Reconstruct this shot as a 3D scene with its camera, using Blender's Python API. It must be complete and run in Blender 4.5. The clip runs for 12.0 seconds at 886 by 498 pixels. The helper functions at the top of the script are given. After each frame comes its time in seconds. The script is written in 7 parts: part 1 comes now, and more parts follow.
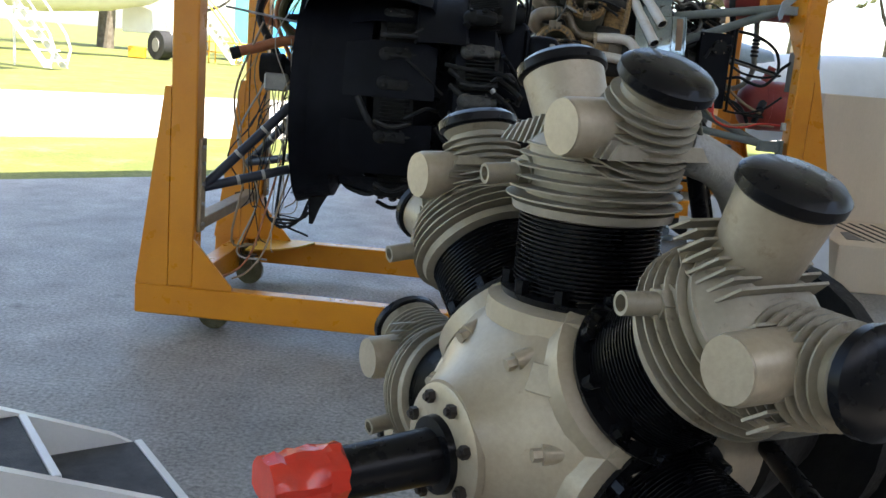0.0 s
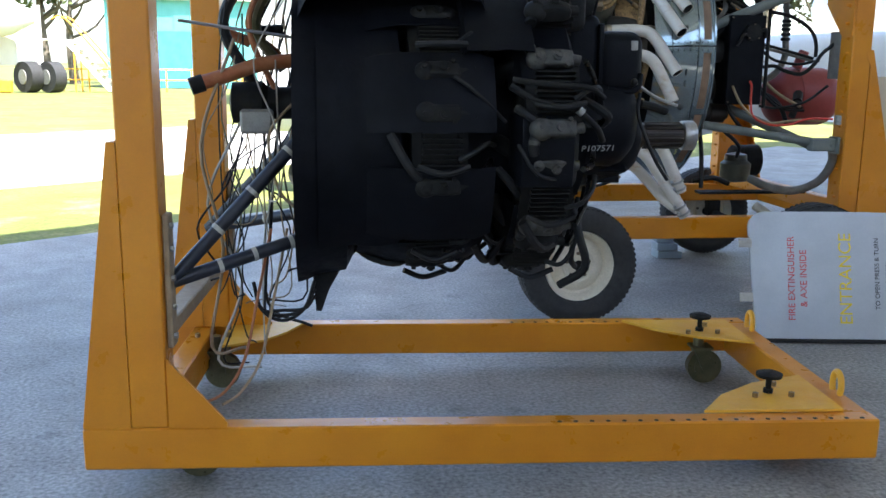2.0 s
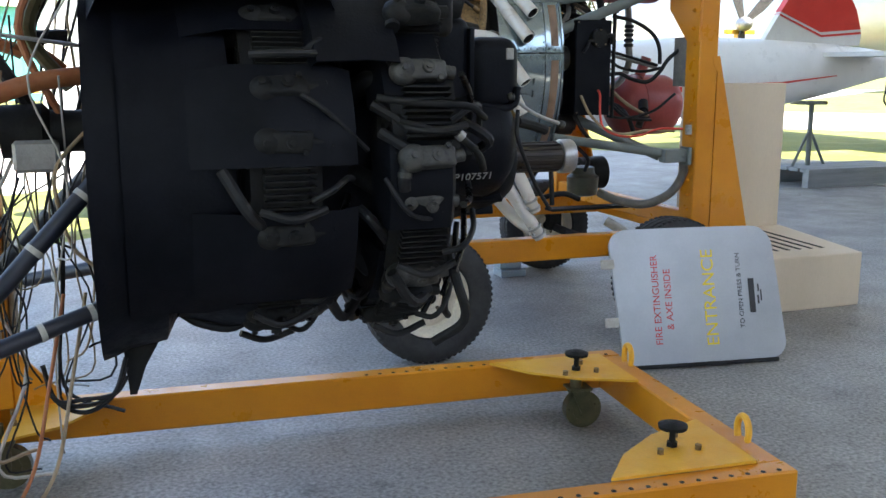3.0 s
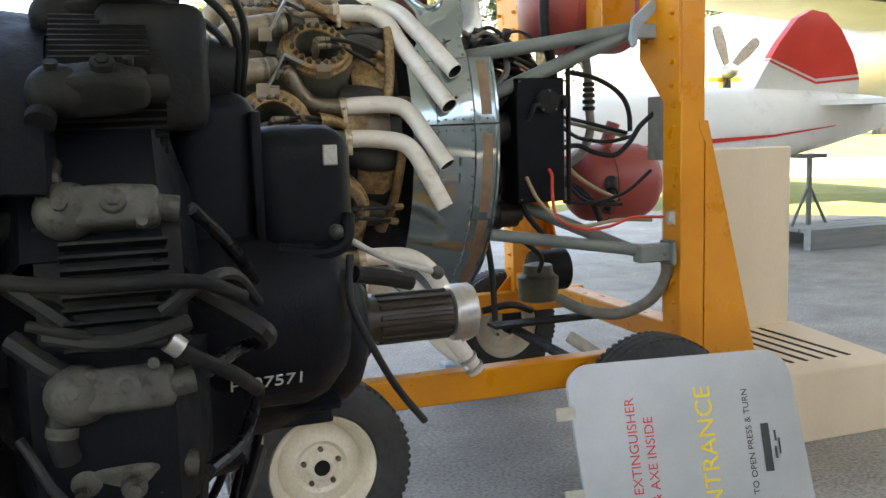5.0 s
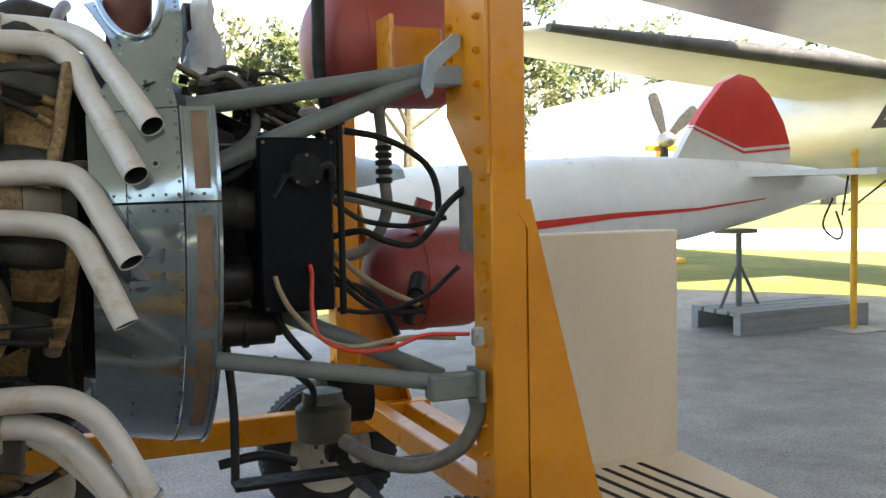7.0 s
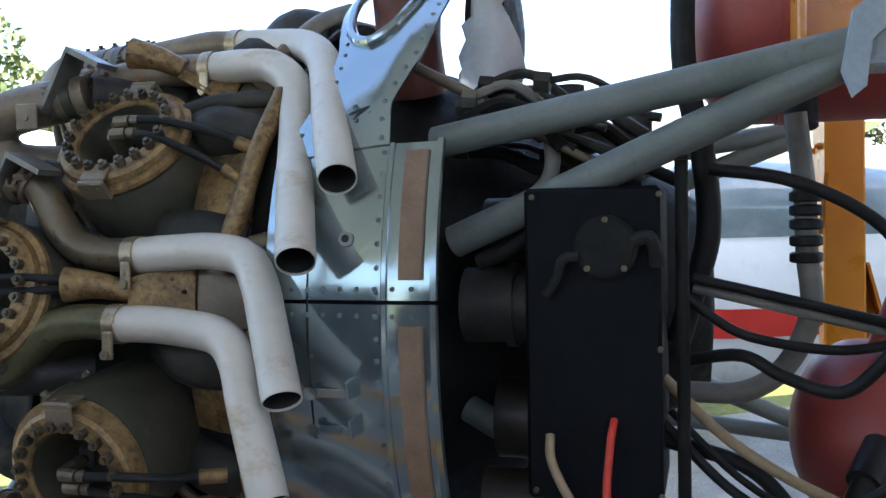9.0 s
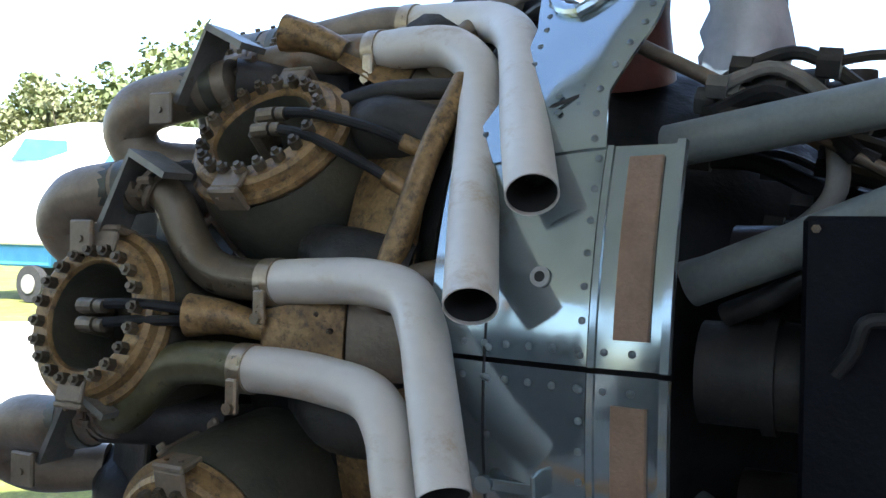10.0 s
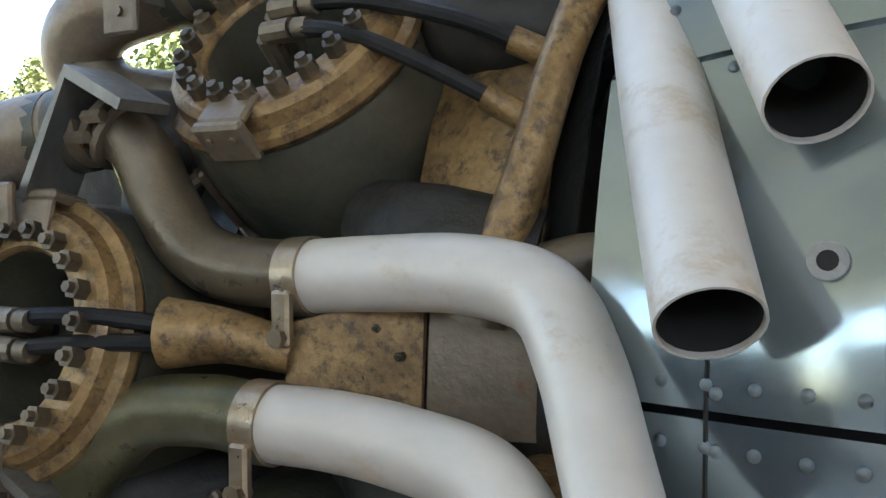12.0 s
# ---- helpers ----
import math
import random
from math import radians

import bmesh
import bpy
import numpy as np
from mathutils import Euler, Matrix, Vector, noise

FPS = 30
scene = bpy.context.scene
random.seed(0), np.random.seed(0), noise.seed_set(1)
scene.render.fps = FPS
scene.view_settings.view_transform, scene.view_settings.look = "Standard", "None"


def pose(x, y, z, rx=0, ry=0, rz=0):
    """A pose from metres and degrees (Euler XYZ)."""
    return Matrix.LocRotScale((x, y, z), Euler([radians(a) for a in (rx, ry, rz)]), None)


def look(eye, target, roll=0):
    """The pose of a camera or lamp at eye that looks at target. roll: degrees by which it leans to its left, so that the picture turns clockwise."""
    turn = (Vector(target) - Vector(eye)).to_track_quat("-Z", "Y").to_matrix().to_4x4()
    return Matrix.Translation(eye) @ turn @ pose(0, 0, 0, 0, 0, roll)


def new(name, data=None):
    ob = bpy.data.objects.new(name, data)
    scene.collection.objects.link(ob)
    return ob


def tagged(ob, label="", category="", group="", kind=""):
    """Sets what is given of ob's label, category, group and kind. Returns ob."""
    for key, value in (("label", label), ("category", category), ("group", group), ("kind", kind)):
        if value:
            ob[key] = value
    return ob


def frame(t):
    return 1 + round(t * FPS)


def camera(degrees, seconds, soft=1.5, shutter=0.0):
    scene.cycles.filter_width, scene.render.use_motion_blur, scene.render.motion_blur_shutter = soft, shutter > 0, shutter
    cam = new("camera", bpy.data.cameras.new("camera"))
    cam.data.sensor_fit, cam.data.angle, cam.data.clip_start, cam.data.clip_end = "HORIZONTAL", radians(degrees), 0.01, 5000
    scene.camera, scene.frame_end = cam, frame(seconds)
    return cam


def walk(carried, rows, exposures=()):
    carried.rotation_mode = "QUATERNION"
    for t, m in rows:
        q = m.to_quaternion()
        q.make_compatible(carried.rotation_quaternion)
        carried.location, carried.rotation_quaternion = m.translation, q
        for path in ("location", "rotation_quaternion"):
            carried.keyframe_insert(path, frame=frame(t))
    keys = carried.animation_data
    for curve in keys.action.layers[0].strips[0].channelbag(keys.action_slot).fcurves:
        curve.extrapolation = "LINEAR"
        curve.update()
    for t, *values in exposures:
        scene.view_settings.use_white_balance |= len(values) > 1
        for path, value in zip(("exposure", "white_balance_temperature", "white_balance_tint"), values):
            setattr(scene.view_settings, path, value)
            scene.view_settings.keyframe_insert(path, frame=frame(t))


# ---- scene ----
cam = camera(51.5, 12.0)
PATH = [
    (0, (-0.066, 0.147, 1.47), (-0.035, 2.104, 1.059), 4.9),
    (0.5, (-0.247, 0.437, 1.496), (-0.239, 2.392, 1.074), 4.1),
    (0.8, (-0.343, 0.62, 1.506), (-0.359, 2.574, 1.08), 4.3),
    (0.9, (-0.401, 0.71, 1.498), (-0.412, 2.665, 1.08), 4.2),
    (1, (-0.456, 0.787, 1.478), (-0.458, 2.746, 1.071), 3.8),
    (1.5, (-0.616, 1.129, 1.468), (-0.519, 3.088, 1.075), 2.5),
    (2, (-0.679, 1.492, 1.47), (-0.424, 3.437, 1.08), 0.6),
    (2.5, (-0.804, 1.865, 1.498), (-0.339, 3.769, 1.098), 0.5),
    (3, (-0.701, 2.153, 1.49), (-0.049, 4.007, 1.116), -0.0),
    (3.2, (-0.603, 2.263, 1.478), (0.11, 4.097, 1.118), -0.2),
    (4.8, (0.018, 3.202, 1.584), (0.73, 5.049, 1.294), -1.2),
    (5, (0.107, 3.291, 1.594), (0.779, 5.156, 1.331), -1.7),
    (5.5, (0.319, 3.567, 1.605), (0.945, 5.456, 1.399), -2.3),
    (6, (0.557, 3.829, 1.592), (1.29, 5.684, 1.446), -2.5),
    (6.5, (0.871, 3.998, 1.609), (1.73, 5.798, 1.466), -2.3),
    (6.7, (0.995, 4.028, 1.606), (1.846, 5.832, 1.47), -1.9),
    (8.3, (1.966, 4.901, 1.76), (1.785, 6.889, 1.632), -0.6),
    (8.5, (1.989, 4.99, 1.766), (1.717, 6.968, 1.647), -0.8),
    (9, (2.046, 5.326, 1.734), (1.492, 7.247, 1.678), -1.1),
    (9.5, (1.95, 5.5, 1.767), (1.236, 7.367, 1.721), 0.5),
    (10, (1.861, 5.725, 1.765), (0.949, 7.504, 1.727), 0.9),
    (10.5, (1.737, 5.929, 1.748), (0.721, 7.651, 1.71), 0.9),
    (11, (1.606, 6.055, 1.746), (0.605, 7.785, 1.685), 0.5),
    (11.5, (1.519, 6.116, 1.734), (0.588, 7.885, 1.678), -0.1),
    (12, (1.502, 6.162, 1.745), (0.571, 7.93, 1.659), -0.3),
]
walk(cam, [(t, look(eye, target, roll)) for t, eye, target, roll in PATH],
     exposures=[(0, 2.08, 6800, 10), (2.0, 2.28, 6250, 10), (2.5, 2.35, 6200, 10), (3.0, 2.55, 6700, 10), (5.0, 2.9, 8000, 10), (6.5, 2.57, 8000, 10), (8.5, 2.15, 6150, 10), (9.0, 2.43, 6250, 10), (9.5, 2.48, 6150, 10), (10.0, 2.33, 6200, 10), (10.5, 2.1, 6350, 10), (11.0, 2.55, 6750, 10), (12.0, 2.85, 6950, 10)])

# ---- light ----
world = bpy.data.worlds.new("sky")
world.use_nodes = True
scene.world = world
wn = world.node_tree.nodes
sky = wn.new("ShaderNodeTexSky")
sky.sky_type = "NISHITA"
sky.sun_disc = False
sky.sun_elevation = radians(60)
sky.sun_rotation = radians(141)
sky.air_density, sky.dust_density = 1.0, 1.6
wn["Background"].inputs["Strength"].default_value = 0.15
world.node_tree.links.new(sky.outputs[0], wn["Background"].inputs["Color"])
UX, UY = 0.777, 0.629          # the shed's long side
NX, NY = -0.629, 0.777         # outwards, over the open side
sun = new("sun", bpy.data.lights.new("sun", "SUN"))
sun.data.energy, sun.data.angle, sun.data.color = 4.6, radians(0.5), (1.0, 0.96, 0.90)
sun.matrix_basis = look((0, 0, 20), (NX * 10, NY * 10, 20 - 10 * math.tan(radians(60))))

# ---- helpers ----
WORLD = {}


def thing(name, label, category, base=(0, 0, 0), group="", kind="", mat4=None):
    ob = new(name)
    ob.empty_display_size = 0.1
    ob.matrix_basis = mat4 if mat4 is not None else Matrix.Translation(base)
    WORLD[ob] = ob.matrix_basis.copy()
    return tagged(ob, label, category, group, kind)


def to_mesh(name, bm, material, sharp=0.6):
    bmesh.ops.recalc_face_normals(bm, faces=bm.faces)
    me = bpy.data.meshes.new(name)
    bm.to_mesh(me)
    bm.free()
    me.materials.append(material)
    me.polygons.foreach_set("use_smooth", [True] * len(me.polygons))
    me.set_sharp_from_angle(angle=sharp)
    return me


def place(name, me, parent=None, m=None, label="", local=False):
    """An object on a mesh. m is its pose in the world, or under its parent when local."""
    ob = new(name, me)
    m = m if m is not None else Matrix()
    if parent is not None:
        ob.parent = parent
        if not local:
            ob.matrix_parent_inverse = WORLD[parent].inverted()
            WORLD[ob] = m.copy()
        else:
            WORLD[ob] = WORLD[parent] @ m
    else:
        WORLD[ob] = m.copy()
    ob.matrix_basis = m
    return tagged(ob, label)


def part(name, bm, material, parent=None, label="", local=False, sharp=0.6, m=None):
    return place(name, to_mesh(name, bm, material, sharp), parent, m, label, local)


def single(name, bm, material, label, category, group="", kind="", sharp=0.6):
    return tagged(place(name, to_mesh(name, bm, material, sharp)), label, category, group, kind)


def box(bm, lo, hi, bevel=0.004, m=None, seg=1):
    t = bmesh.new()
    bmesh.ops.create_cube(t, size=1)
    c = [(a + b) / 2 for a, b in zip(lo, hi)]
    s = [abs(b - a) for a, b in zip(lo, hi)]
    for v in t.verts:
        v.co = Vector((c[0] + v.co.x * s[0], c[1] + v.co.y * s[1], c[2] + v.co.z * s[2]))
    if bevel:
        bmesh.ops.bevel(t, geom=t.edges[:], offset=min(bevel, 0.3 * min(s)), segments=seg, profile=0.5, affect="EDGES")
    join(bm, t, m)


def join(bm, t, m=None):
    seen = {}
    for v in t.verts:
        seen[v] = bm.verts.new(m @ v.co if m is not None else v.co)
    for f in t.faces:
        bm.faces.new([seen[v] for v in f.verts])
    t.free()


def frame_of(d):
    d = Vector(d).normalized()
    a = d.cross(Vector((0, 0, 1)) if abs(d.z) < 0.9 else Vector((0, 1, 0))).normalized()
    return d, a, d.cross(a)


def rings(bm, rows, closed=True, cap=(True, True)):
    vs = [[bm.verts.new(p) for p in row] for row in rows]
    n = len(vs[0])
    for a, b in zip(vs, vs[1:]):
        for i in range(n if closed else n - 1):
            j = (i + 1) % n
            bm.faces.new((a[i], a[j], b[j], b[i]))
    if closed and cap[0]:
        bm.faces.new(vs[0])
    if closed and cap[1]:
        bm.faces.new(list(reversed(vs[-1])))


def cyl(bm, p0, p1, r0, r1=None, seg=16, cap=(True, True)):
    p0, p1 = Vector(p0), Vector(p1)
    r1 = r0 if r1 is None else r1
    d, a, b = frame_of(p1 - p0)
    cs = [(math.cos(2 * math.pi * i / seg), math.sin(2 * math.pi * i / seg)) for i in range(seg)]
    rings(bm, [[p + r * (c * a + s * b) for c, s in cs] for p, r in ((p0, r0), (p1, r1))], cap=cap)


def smooth_path(pts, steps=6):
    pts = [Vector(p) for p in pts]
    if len(pts) < 3:
        return pts
    ext = [2 * pts[0] - pts[1]] + pts + [2 * pts[-1] - pts[-2]]
    out = []
    for i in range(1, len(ext) - 2):
        p0, p1, p2, p3 = ext[i - 1:i + 3]
        for k in range(steps):
            t = k / steps
            out.append(0.5 * (2 * p1 + (p2 - p0) * t + (2 * p0 - 5 * p1 + 4 * p2 - p3) * t * t + (3 * p1 - p0 - 3 * p2 + p3) * t ** 3))
    return out + [pts[-1]]


def tube(bm, pts, r, seg=12, steps=6, wall=0.0, cap=(True, True)):
    """A pipe along a smooth line. r: one radius or one for each point; wall: open end with that wall."""
    line = smooth_path(pts, steps)
    n = len(line)
    if isinstance(r, (int, float)):
        rad = [r] * n
    else:
        rad = list(float(v) for v in np.interp(np.linspace(0, 1, n), np.linspace(0, 1, len(r)), r))
    tang = [(line[min(i + 1, n - 1)] - line[max(i - 1, 0)]).normalized() for i in range(n)]
    d, a, b = frame_of(tang[0])
    rows = []
    for p, t, q in zip(line, tang, rad):
        a = (a - t * a.dot(t)).normalized()
        b = t.cross(a)
        rows.append([p + q * (math.cos(2 * math.pi * i / seg) * a + math.sin(2 * math.pi * i / seg) * b) for i in range(seg)])
    if wall:
        c, t = line[-1], tang[-1]
        k = 1 - wall / rad[-1]
        inner = [[c + (p - c) * k for p in rows[-1]]]
        m = max(0, n - 8)
        for i in range(n - 2, m - 1, -1):
            inner.append([line[i] + (p - line[i]) * k for p in rows[i]])
        rings(bm, rows + inner, cap=(cap[0], True))
    else:
        rings(bm, rows, cap=cap)


def lathe(bm, prof, c=(0, 0, 0), seg=48, a0=0.0, a1=360.0, thick=0.0, ends=True):
    """Profile of (x, r) about the x axis through c. Angles run from +y over +z. thick: an open sheet of that thickness."""
    whole = abs(a1 - a0) >= 359.9
    n = seg if whole else seg + 1
    ang = [radians(a0 + (a1 - a0) * i / seg) for i in range(n)]
    if thick:
        prof = list(prof) + [(x, r - thick) for x, r in reversed(prof)]
        prof = prof + [prof[0]]
    rows = [[Vector((c[0] + x, c[1] + r * math.cos(a), c[2] + r * math.sin(a))) for a in ang] for x, r in prof]
    if whole:
        rings(bm, rows, cap=(ends and not thick, ends and not thick))
        if thick:
            bmesh.ops.remove_doubles(bm, verts=bm.verts, dist=1e-6)
    else:
        rings(bm, rows, closed=False)
        if thick:
            k = len(prof) - 1
            for i in (0, n - 1):
                bm.faces.new([bm.verts.new(rows[j][i]) for j in range(k)])
            bmesh.ops.remove_doubles(bm, verts=bm.verts, dist=1e-6)


def prism(bm, poly, y0, y1, m=None):
    """A polygon in x and z, drawn out along y."""
    lo = [Vector((x, y0, z)) for x, z in poly]
    hi = [Vector((x, y1, z)) for x, z in poly]
    if m is not None:
        lo, hi = [m @ v for v in lo], [m @ v for v in hi]
    rings(bm, [lo, hi])


def ball(bm, c, r, seg=16, rows=10):
    r = (r, r, r) if isinstance(r, (int, float)) else r
    rr = []
    for i in range(rows + 1):
        a = math.pi * (0.02 + 0.96 * i / rows)
        rr.append([Vector((c[0] + r[0] * math.sin(a) * math.cos(2 * math.pi * k / seg), c[1] + r[1] * math.sin(a) * math.sin(2 * math.pi * k / seg), c[2] + r[2] * math.cos(a))) for k in range(seg)])
    rings(bm, rr)


def loft(bm, sections, seg=24):
    """Ellipses (centre, half width along y, half height along z) strung along a body."""
    rings(bm, [[Vector((x, y + w * math.cos(2 * math.pi * i / seg), z + h * math.sin(2 * math.pi * i / seg))) for i in range(seg)] for x, y, z, w, h in sections])


def bolt_mesh(name, r, h, material):
    bm = bmesh.new()
    cyl(bm, (0, 0, 0), (0, 0, h * 0.7), r, seg=6)
    cyl(bm, (0, 0, h * 0.7), (0, 0, h), r * 0.55, seg=6)
    return to_mesh(name, bm, material)


def aim(p, d):
    """A pose at p with its z axis along d."""
    return Matrix.Translation(p) @ Vector(d).to_track_quat("Z", "Y").to_matrix().to_4x4()


def words(text, size, material, parent, m, name="lettering", label=""):
    cu = bpy.data.curves.new(name, "FONT")
    cu.body, cu.size, cu.align_x, cu.align_y, cu.extrude = text, size, "CENTER", "CENTER", 0.0006
    cu.materials.append(material)
    tmp = bpy.data.objects.new(name, cu)
    me = bpy.data.meshes.new_from_object(tmp)
    bpy.data.objects.remove(tmp)
    me.materials.clear()
    me.materials.append(material)
    return place(name, me, parent, m, label)


# ---- materials ----
def mat(name, c1, c2, rough=(0.4, 0.6), metal=0.0, scale=8.0, bump=0.1, dirt=None, dirt_at=0.62, fine=90.0, stretch=(1, 1, 1), spec=0.5, vary=0.0, coat=0.0, grain=0.07):
    m = bpy.data.materials.new(name)
    m.use_nodes = True
    nt = m.node_tree
    N, L = nt.nodes, nt.links
    bsdf = N["Principled BSDF"]
    tc = N.new("ShaderNodeTexCoord")
    mp = N.new("ShaderNodeMapping")
    mp.inputs["Scale"].default_value = stretch
    L.new(tc.outputs["Object"], mp.inputs["Vector"])

    def noise(sc, detail, rough_=0.6):
        n = N.new("ShaderNodeTexNoise")
        n.inputs["Scale"].default_value, n.inputs["Detail"].default_value, n.inputs["Roughness"].default_value = sc, detail, rough_
        L.new(mp.outputs[0], n.inputs["Vector"])
        return n.outputs["Fac"]

    def span(v, a, b, lo, hi):
        r = N.new("ShaderNodeMapRange")
        r.inputs["From Min"].default_value, r.inputs["From Max"].default_value = a, b
        r.inputs["To Min"].default_value, r.inputs["To Max"].default_value = lo, hi
        L.new(v, r.inputs["Value"])
        return r.outputs["Result"]

    def mix(fac, a, b):
        x = N.new("ShaderNodeMix")
        x.data_type = "RGBA"
        L.new(fac, x.inputs["Factor"])
        for sock, v in ((x.inputs["A"], a), (x.inputs["B"], b)):
            if isinstance(v, tuple):
                sock.default_value = (*v, 1)
            else:
                L.new(v, sock)
        return x.outputs["Result"]
    big, small = noise(scale, 6), noise(fine, 3)
    col = mix(span(big, 0.35, 0.65, 0, 1), c1, c2)
    if dirt:
        col = mix(span(noise(scale * 2.3, 8, 0.75), dirt_at, dirt_at + 0.12, 0, 0.85), col, dirt)
    mul = N.new("ShaderNodeMix")
    mul.data_type, mul.blend_type = "RGBA", "MULTIPLY"
    mul.inputs["Factor"].default_value = 1.0
    L.new(col, mul.inputs["A"])
    g = span(small, 0.3, 0.7, 1 - 1.3 * grain, 1 + grain)
    if vary:
        oi = N.new("ShaderNodeObjectInfo")
        mm = N.new("ShaderNodeMath")
        mm.operation = "MULTIPLY"
        L.new(g, mm.inputs[0])
        L.new(span(oi.outputs["Random"], 0, 1, 1 - vary, 1 + vary), mm.inputs[1])
        g = mm.outputs[0]
    cc = N.new("ShaderNodeCombineColor")
    for i in range(3):
        L.new(g, cc.inputs[i])
    L.new(cc.outputs[0], mul.inputs["B"])
    L.new(mul.outputs["Result"], bsdf.inputs["Base Color"])
    L.new(span(noise(scale * 3.1, 5), 0.3, 0.7, rough[0], rough[1]), bsdf.inputs["Roughness"])
    bsdf.inputs["Metallic"].default_value = metal
    bsdf.inputs["Specular IOR Level"].default_value = spec
    bsdf.inputs["Coat Weight"].default_value = coat
    if bump:
        b = N.new("ShaderNodeBump")
        b.inputs["Strength"].default_value, b.inputs["Distance"].default_value = bump, 0.004
        L.new(small, b.inputs["Height"])
        L.new(b.outputs[0], bsdf.inputs["Normal"])
    return m


ASPHALT = mat("asphalt", (0.205, 0.194, 0.178), (0.30, 0.286, 0.265), (0.42, 0.7), scale=1.3, bump=0.8, dirt=(0.11, 0.105, 0.098), dirt_at=0.58, fine=55, grain=0.4)
GRASS = mat("grass", (0.10, 0.125, 0.018), (0.19, 0.195, 0.04), (0.8, 1.0), scale=0.5, bump=1.0, dirt=(0.30, 0.25, 0.10), dirt_at=0.54, fine=25, grain=0.25)
GRAVEL = mat("pale_gravel", (0.42, 0.40, 0.36), (0.55, 0.52, 0.47), (0.8, 1.0), scale=0.4, bump=0.5, fine=30)
YELLOW = mat("yellow_paint", (0.56, 0.190, 0.005), (0.65, 0.243, 0.009), (0.24, 0.42), scale=3, bump=0.06, dirt=(0.34, 0.11, 0.01), dirt_at=0.68, fine=140, grain=0.03)
YELLOW2 = mat("bright_yellow_paint", (0.68, 0.32, 0.018), (0.75, 0.40, 0.035), (0.35, 0.55), scale=4, bump=0.08, dirt=(0.38, 0.19, 0.045), dirt_at=0.64, fine=140, grain=0.04)
BLACK = mat("black_enamel", (0.003, 0.0035, 0.005), (0.006, 0.0065, 0.009), (0.4, 0.65), scale=7, bump=0.25, dirt=(0.018, 0.017, 0.016), dirt_at=0.68, fine=120, spec=0.1)
BLACKG = mat("gloss_black_paint", (0.004, 0.004, 0.005), (0.008, 0.008, 0.009), (0.2, 0.38), scale=7, bump=0.05, fine=120, spec=0.16)
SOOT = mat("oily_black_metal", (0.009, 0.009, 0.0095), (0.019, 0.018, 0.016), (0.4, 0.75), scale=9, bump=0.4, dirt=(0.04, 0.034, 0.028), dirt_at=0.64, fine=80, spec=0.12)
BURNTD = mat("brown_greased_steel", (0.022, 0.017, 0.014), (0.045, 0.034, 0.027), (0.3, 0.5), metal=0.3, scale=9, bump=0.15, dirt=(0.08, 0.055, 0.04), dirt_at=0.6, fine=120, spec=0.4)
CAST = mat("cast_aluminium", (0.26, 0.25, 0.23), (0.36, 0.35, 0.32), (0.4, 0.65), metal=0.35, scale=12, bump=0.35, dirt=(0.10, 0.09, 0.075), dirt_at=0.6, fine=160)
SILVERP = mat("cream_silver_paint", (0.33, 0.272, 0.19), (0.43, 0.36, 0.262), (0.33, 0.5), metal=0.3, scale=6, bump=0.12, dirt=(0.19, 0.135, 0.075), dirt_at=0.60, fine=150, grain=0.05)
FIN = mat("dusty_aluminium_fins", (0.25, 0.215, 0.155), (0.36, 0.315, 0.24), (0.42, 0.6), metal=0.3, scale=9, bump=0.15, dirt=(0.12, 0.09, 0.055), dirt_at=0.57, fine=120, grain=0.05)
PIPE = mat("aluminium_paint", (0.55, 0.50, 0.43), (0.63, 0.59, 0.525), (0.46, 0.62), metal=0.3, scale=4, bump=0.05, dirt=(0.45, 0.34, 0.22), dirt_at=0.55, fine=60, grain=0.025, stretch=(0.6, 1, 1))
BURNT = mat("heat_stained_steel", (0.14, 0.108, 0.075), (0.245, 0.19, 0.13), (0.35, 0.6), metal=0.35, scale=7, bump=0.3, dirt=(0.22, 0.115, 0.05), dirt_at=0.57, fine=110)
OLIVE = mat("olive_stained_steel", (0.072, 0.071, 0.032), (0.15, 0.13, 0.07), (0.25, 0.45), metal=0.4, scale=9, bump=0.2, dirt=(0.19, 0.13, 0.07), dirt_at=0.58, fine=120)
GOLD = mat("yellowed_alloy", (0.185, 0.108, 0.042), (0.33, 0.205, 0.085), (0.32, 0.58), metal=0.4, scale=24, bump=0.3, dirt=(0.06, 0.043, 0.028), dirt_at=0.5, fine=110, grain=0.16)
SHIELD = mat("dark_green_sheet", (0.052, 0.056, 0.042), (0.11, 0.098, 0.066), (0.3, 0.55), metal=0.3, scale=8, bump=0.25, dirt=(0.19, 0.115, 0.05), dirt_at=0.6, fine=110)
BOLTM = mat("greasy_bolts", (0.10, 0.08, 0.055), (0.17, 0.13, 0.085), (0.4, 0.6), metal=0.6, scale=30, bump=0.2, fine=300, vary=0.35)
COWL = mat("blue_grey_alloy", (0.25, 0.30, 0.315), (0.32, 0.37, 0.38), (0.07, 0.18), metal=0.8, scale=3.5, bump=0.06, dirt=(0.34, 0.36, 0.34), dirt_at=0.62, fine=14, grain=0.02)
FITTING = mat("pale_blue_grey_paint", (0.235, 0.295, 0.34), (0.31, 0.37, 0.415), (0.35, 0.5), scale=6, bump=0.1)
DARKCAST = mat("oily_cast_alloy", (0.042, 0.040, 0.036), (0.088, 0.083, 0.074), (0.4, 0.65), metal=0.2, scale=14, bump=0.35, dirt=(0.018, 0.017, 0.016), dirt_at=0.51, fine=120, spec=0.3)
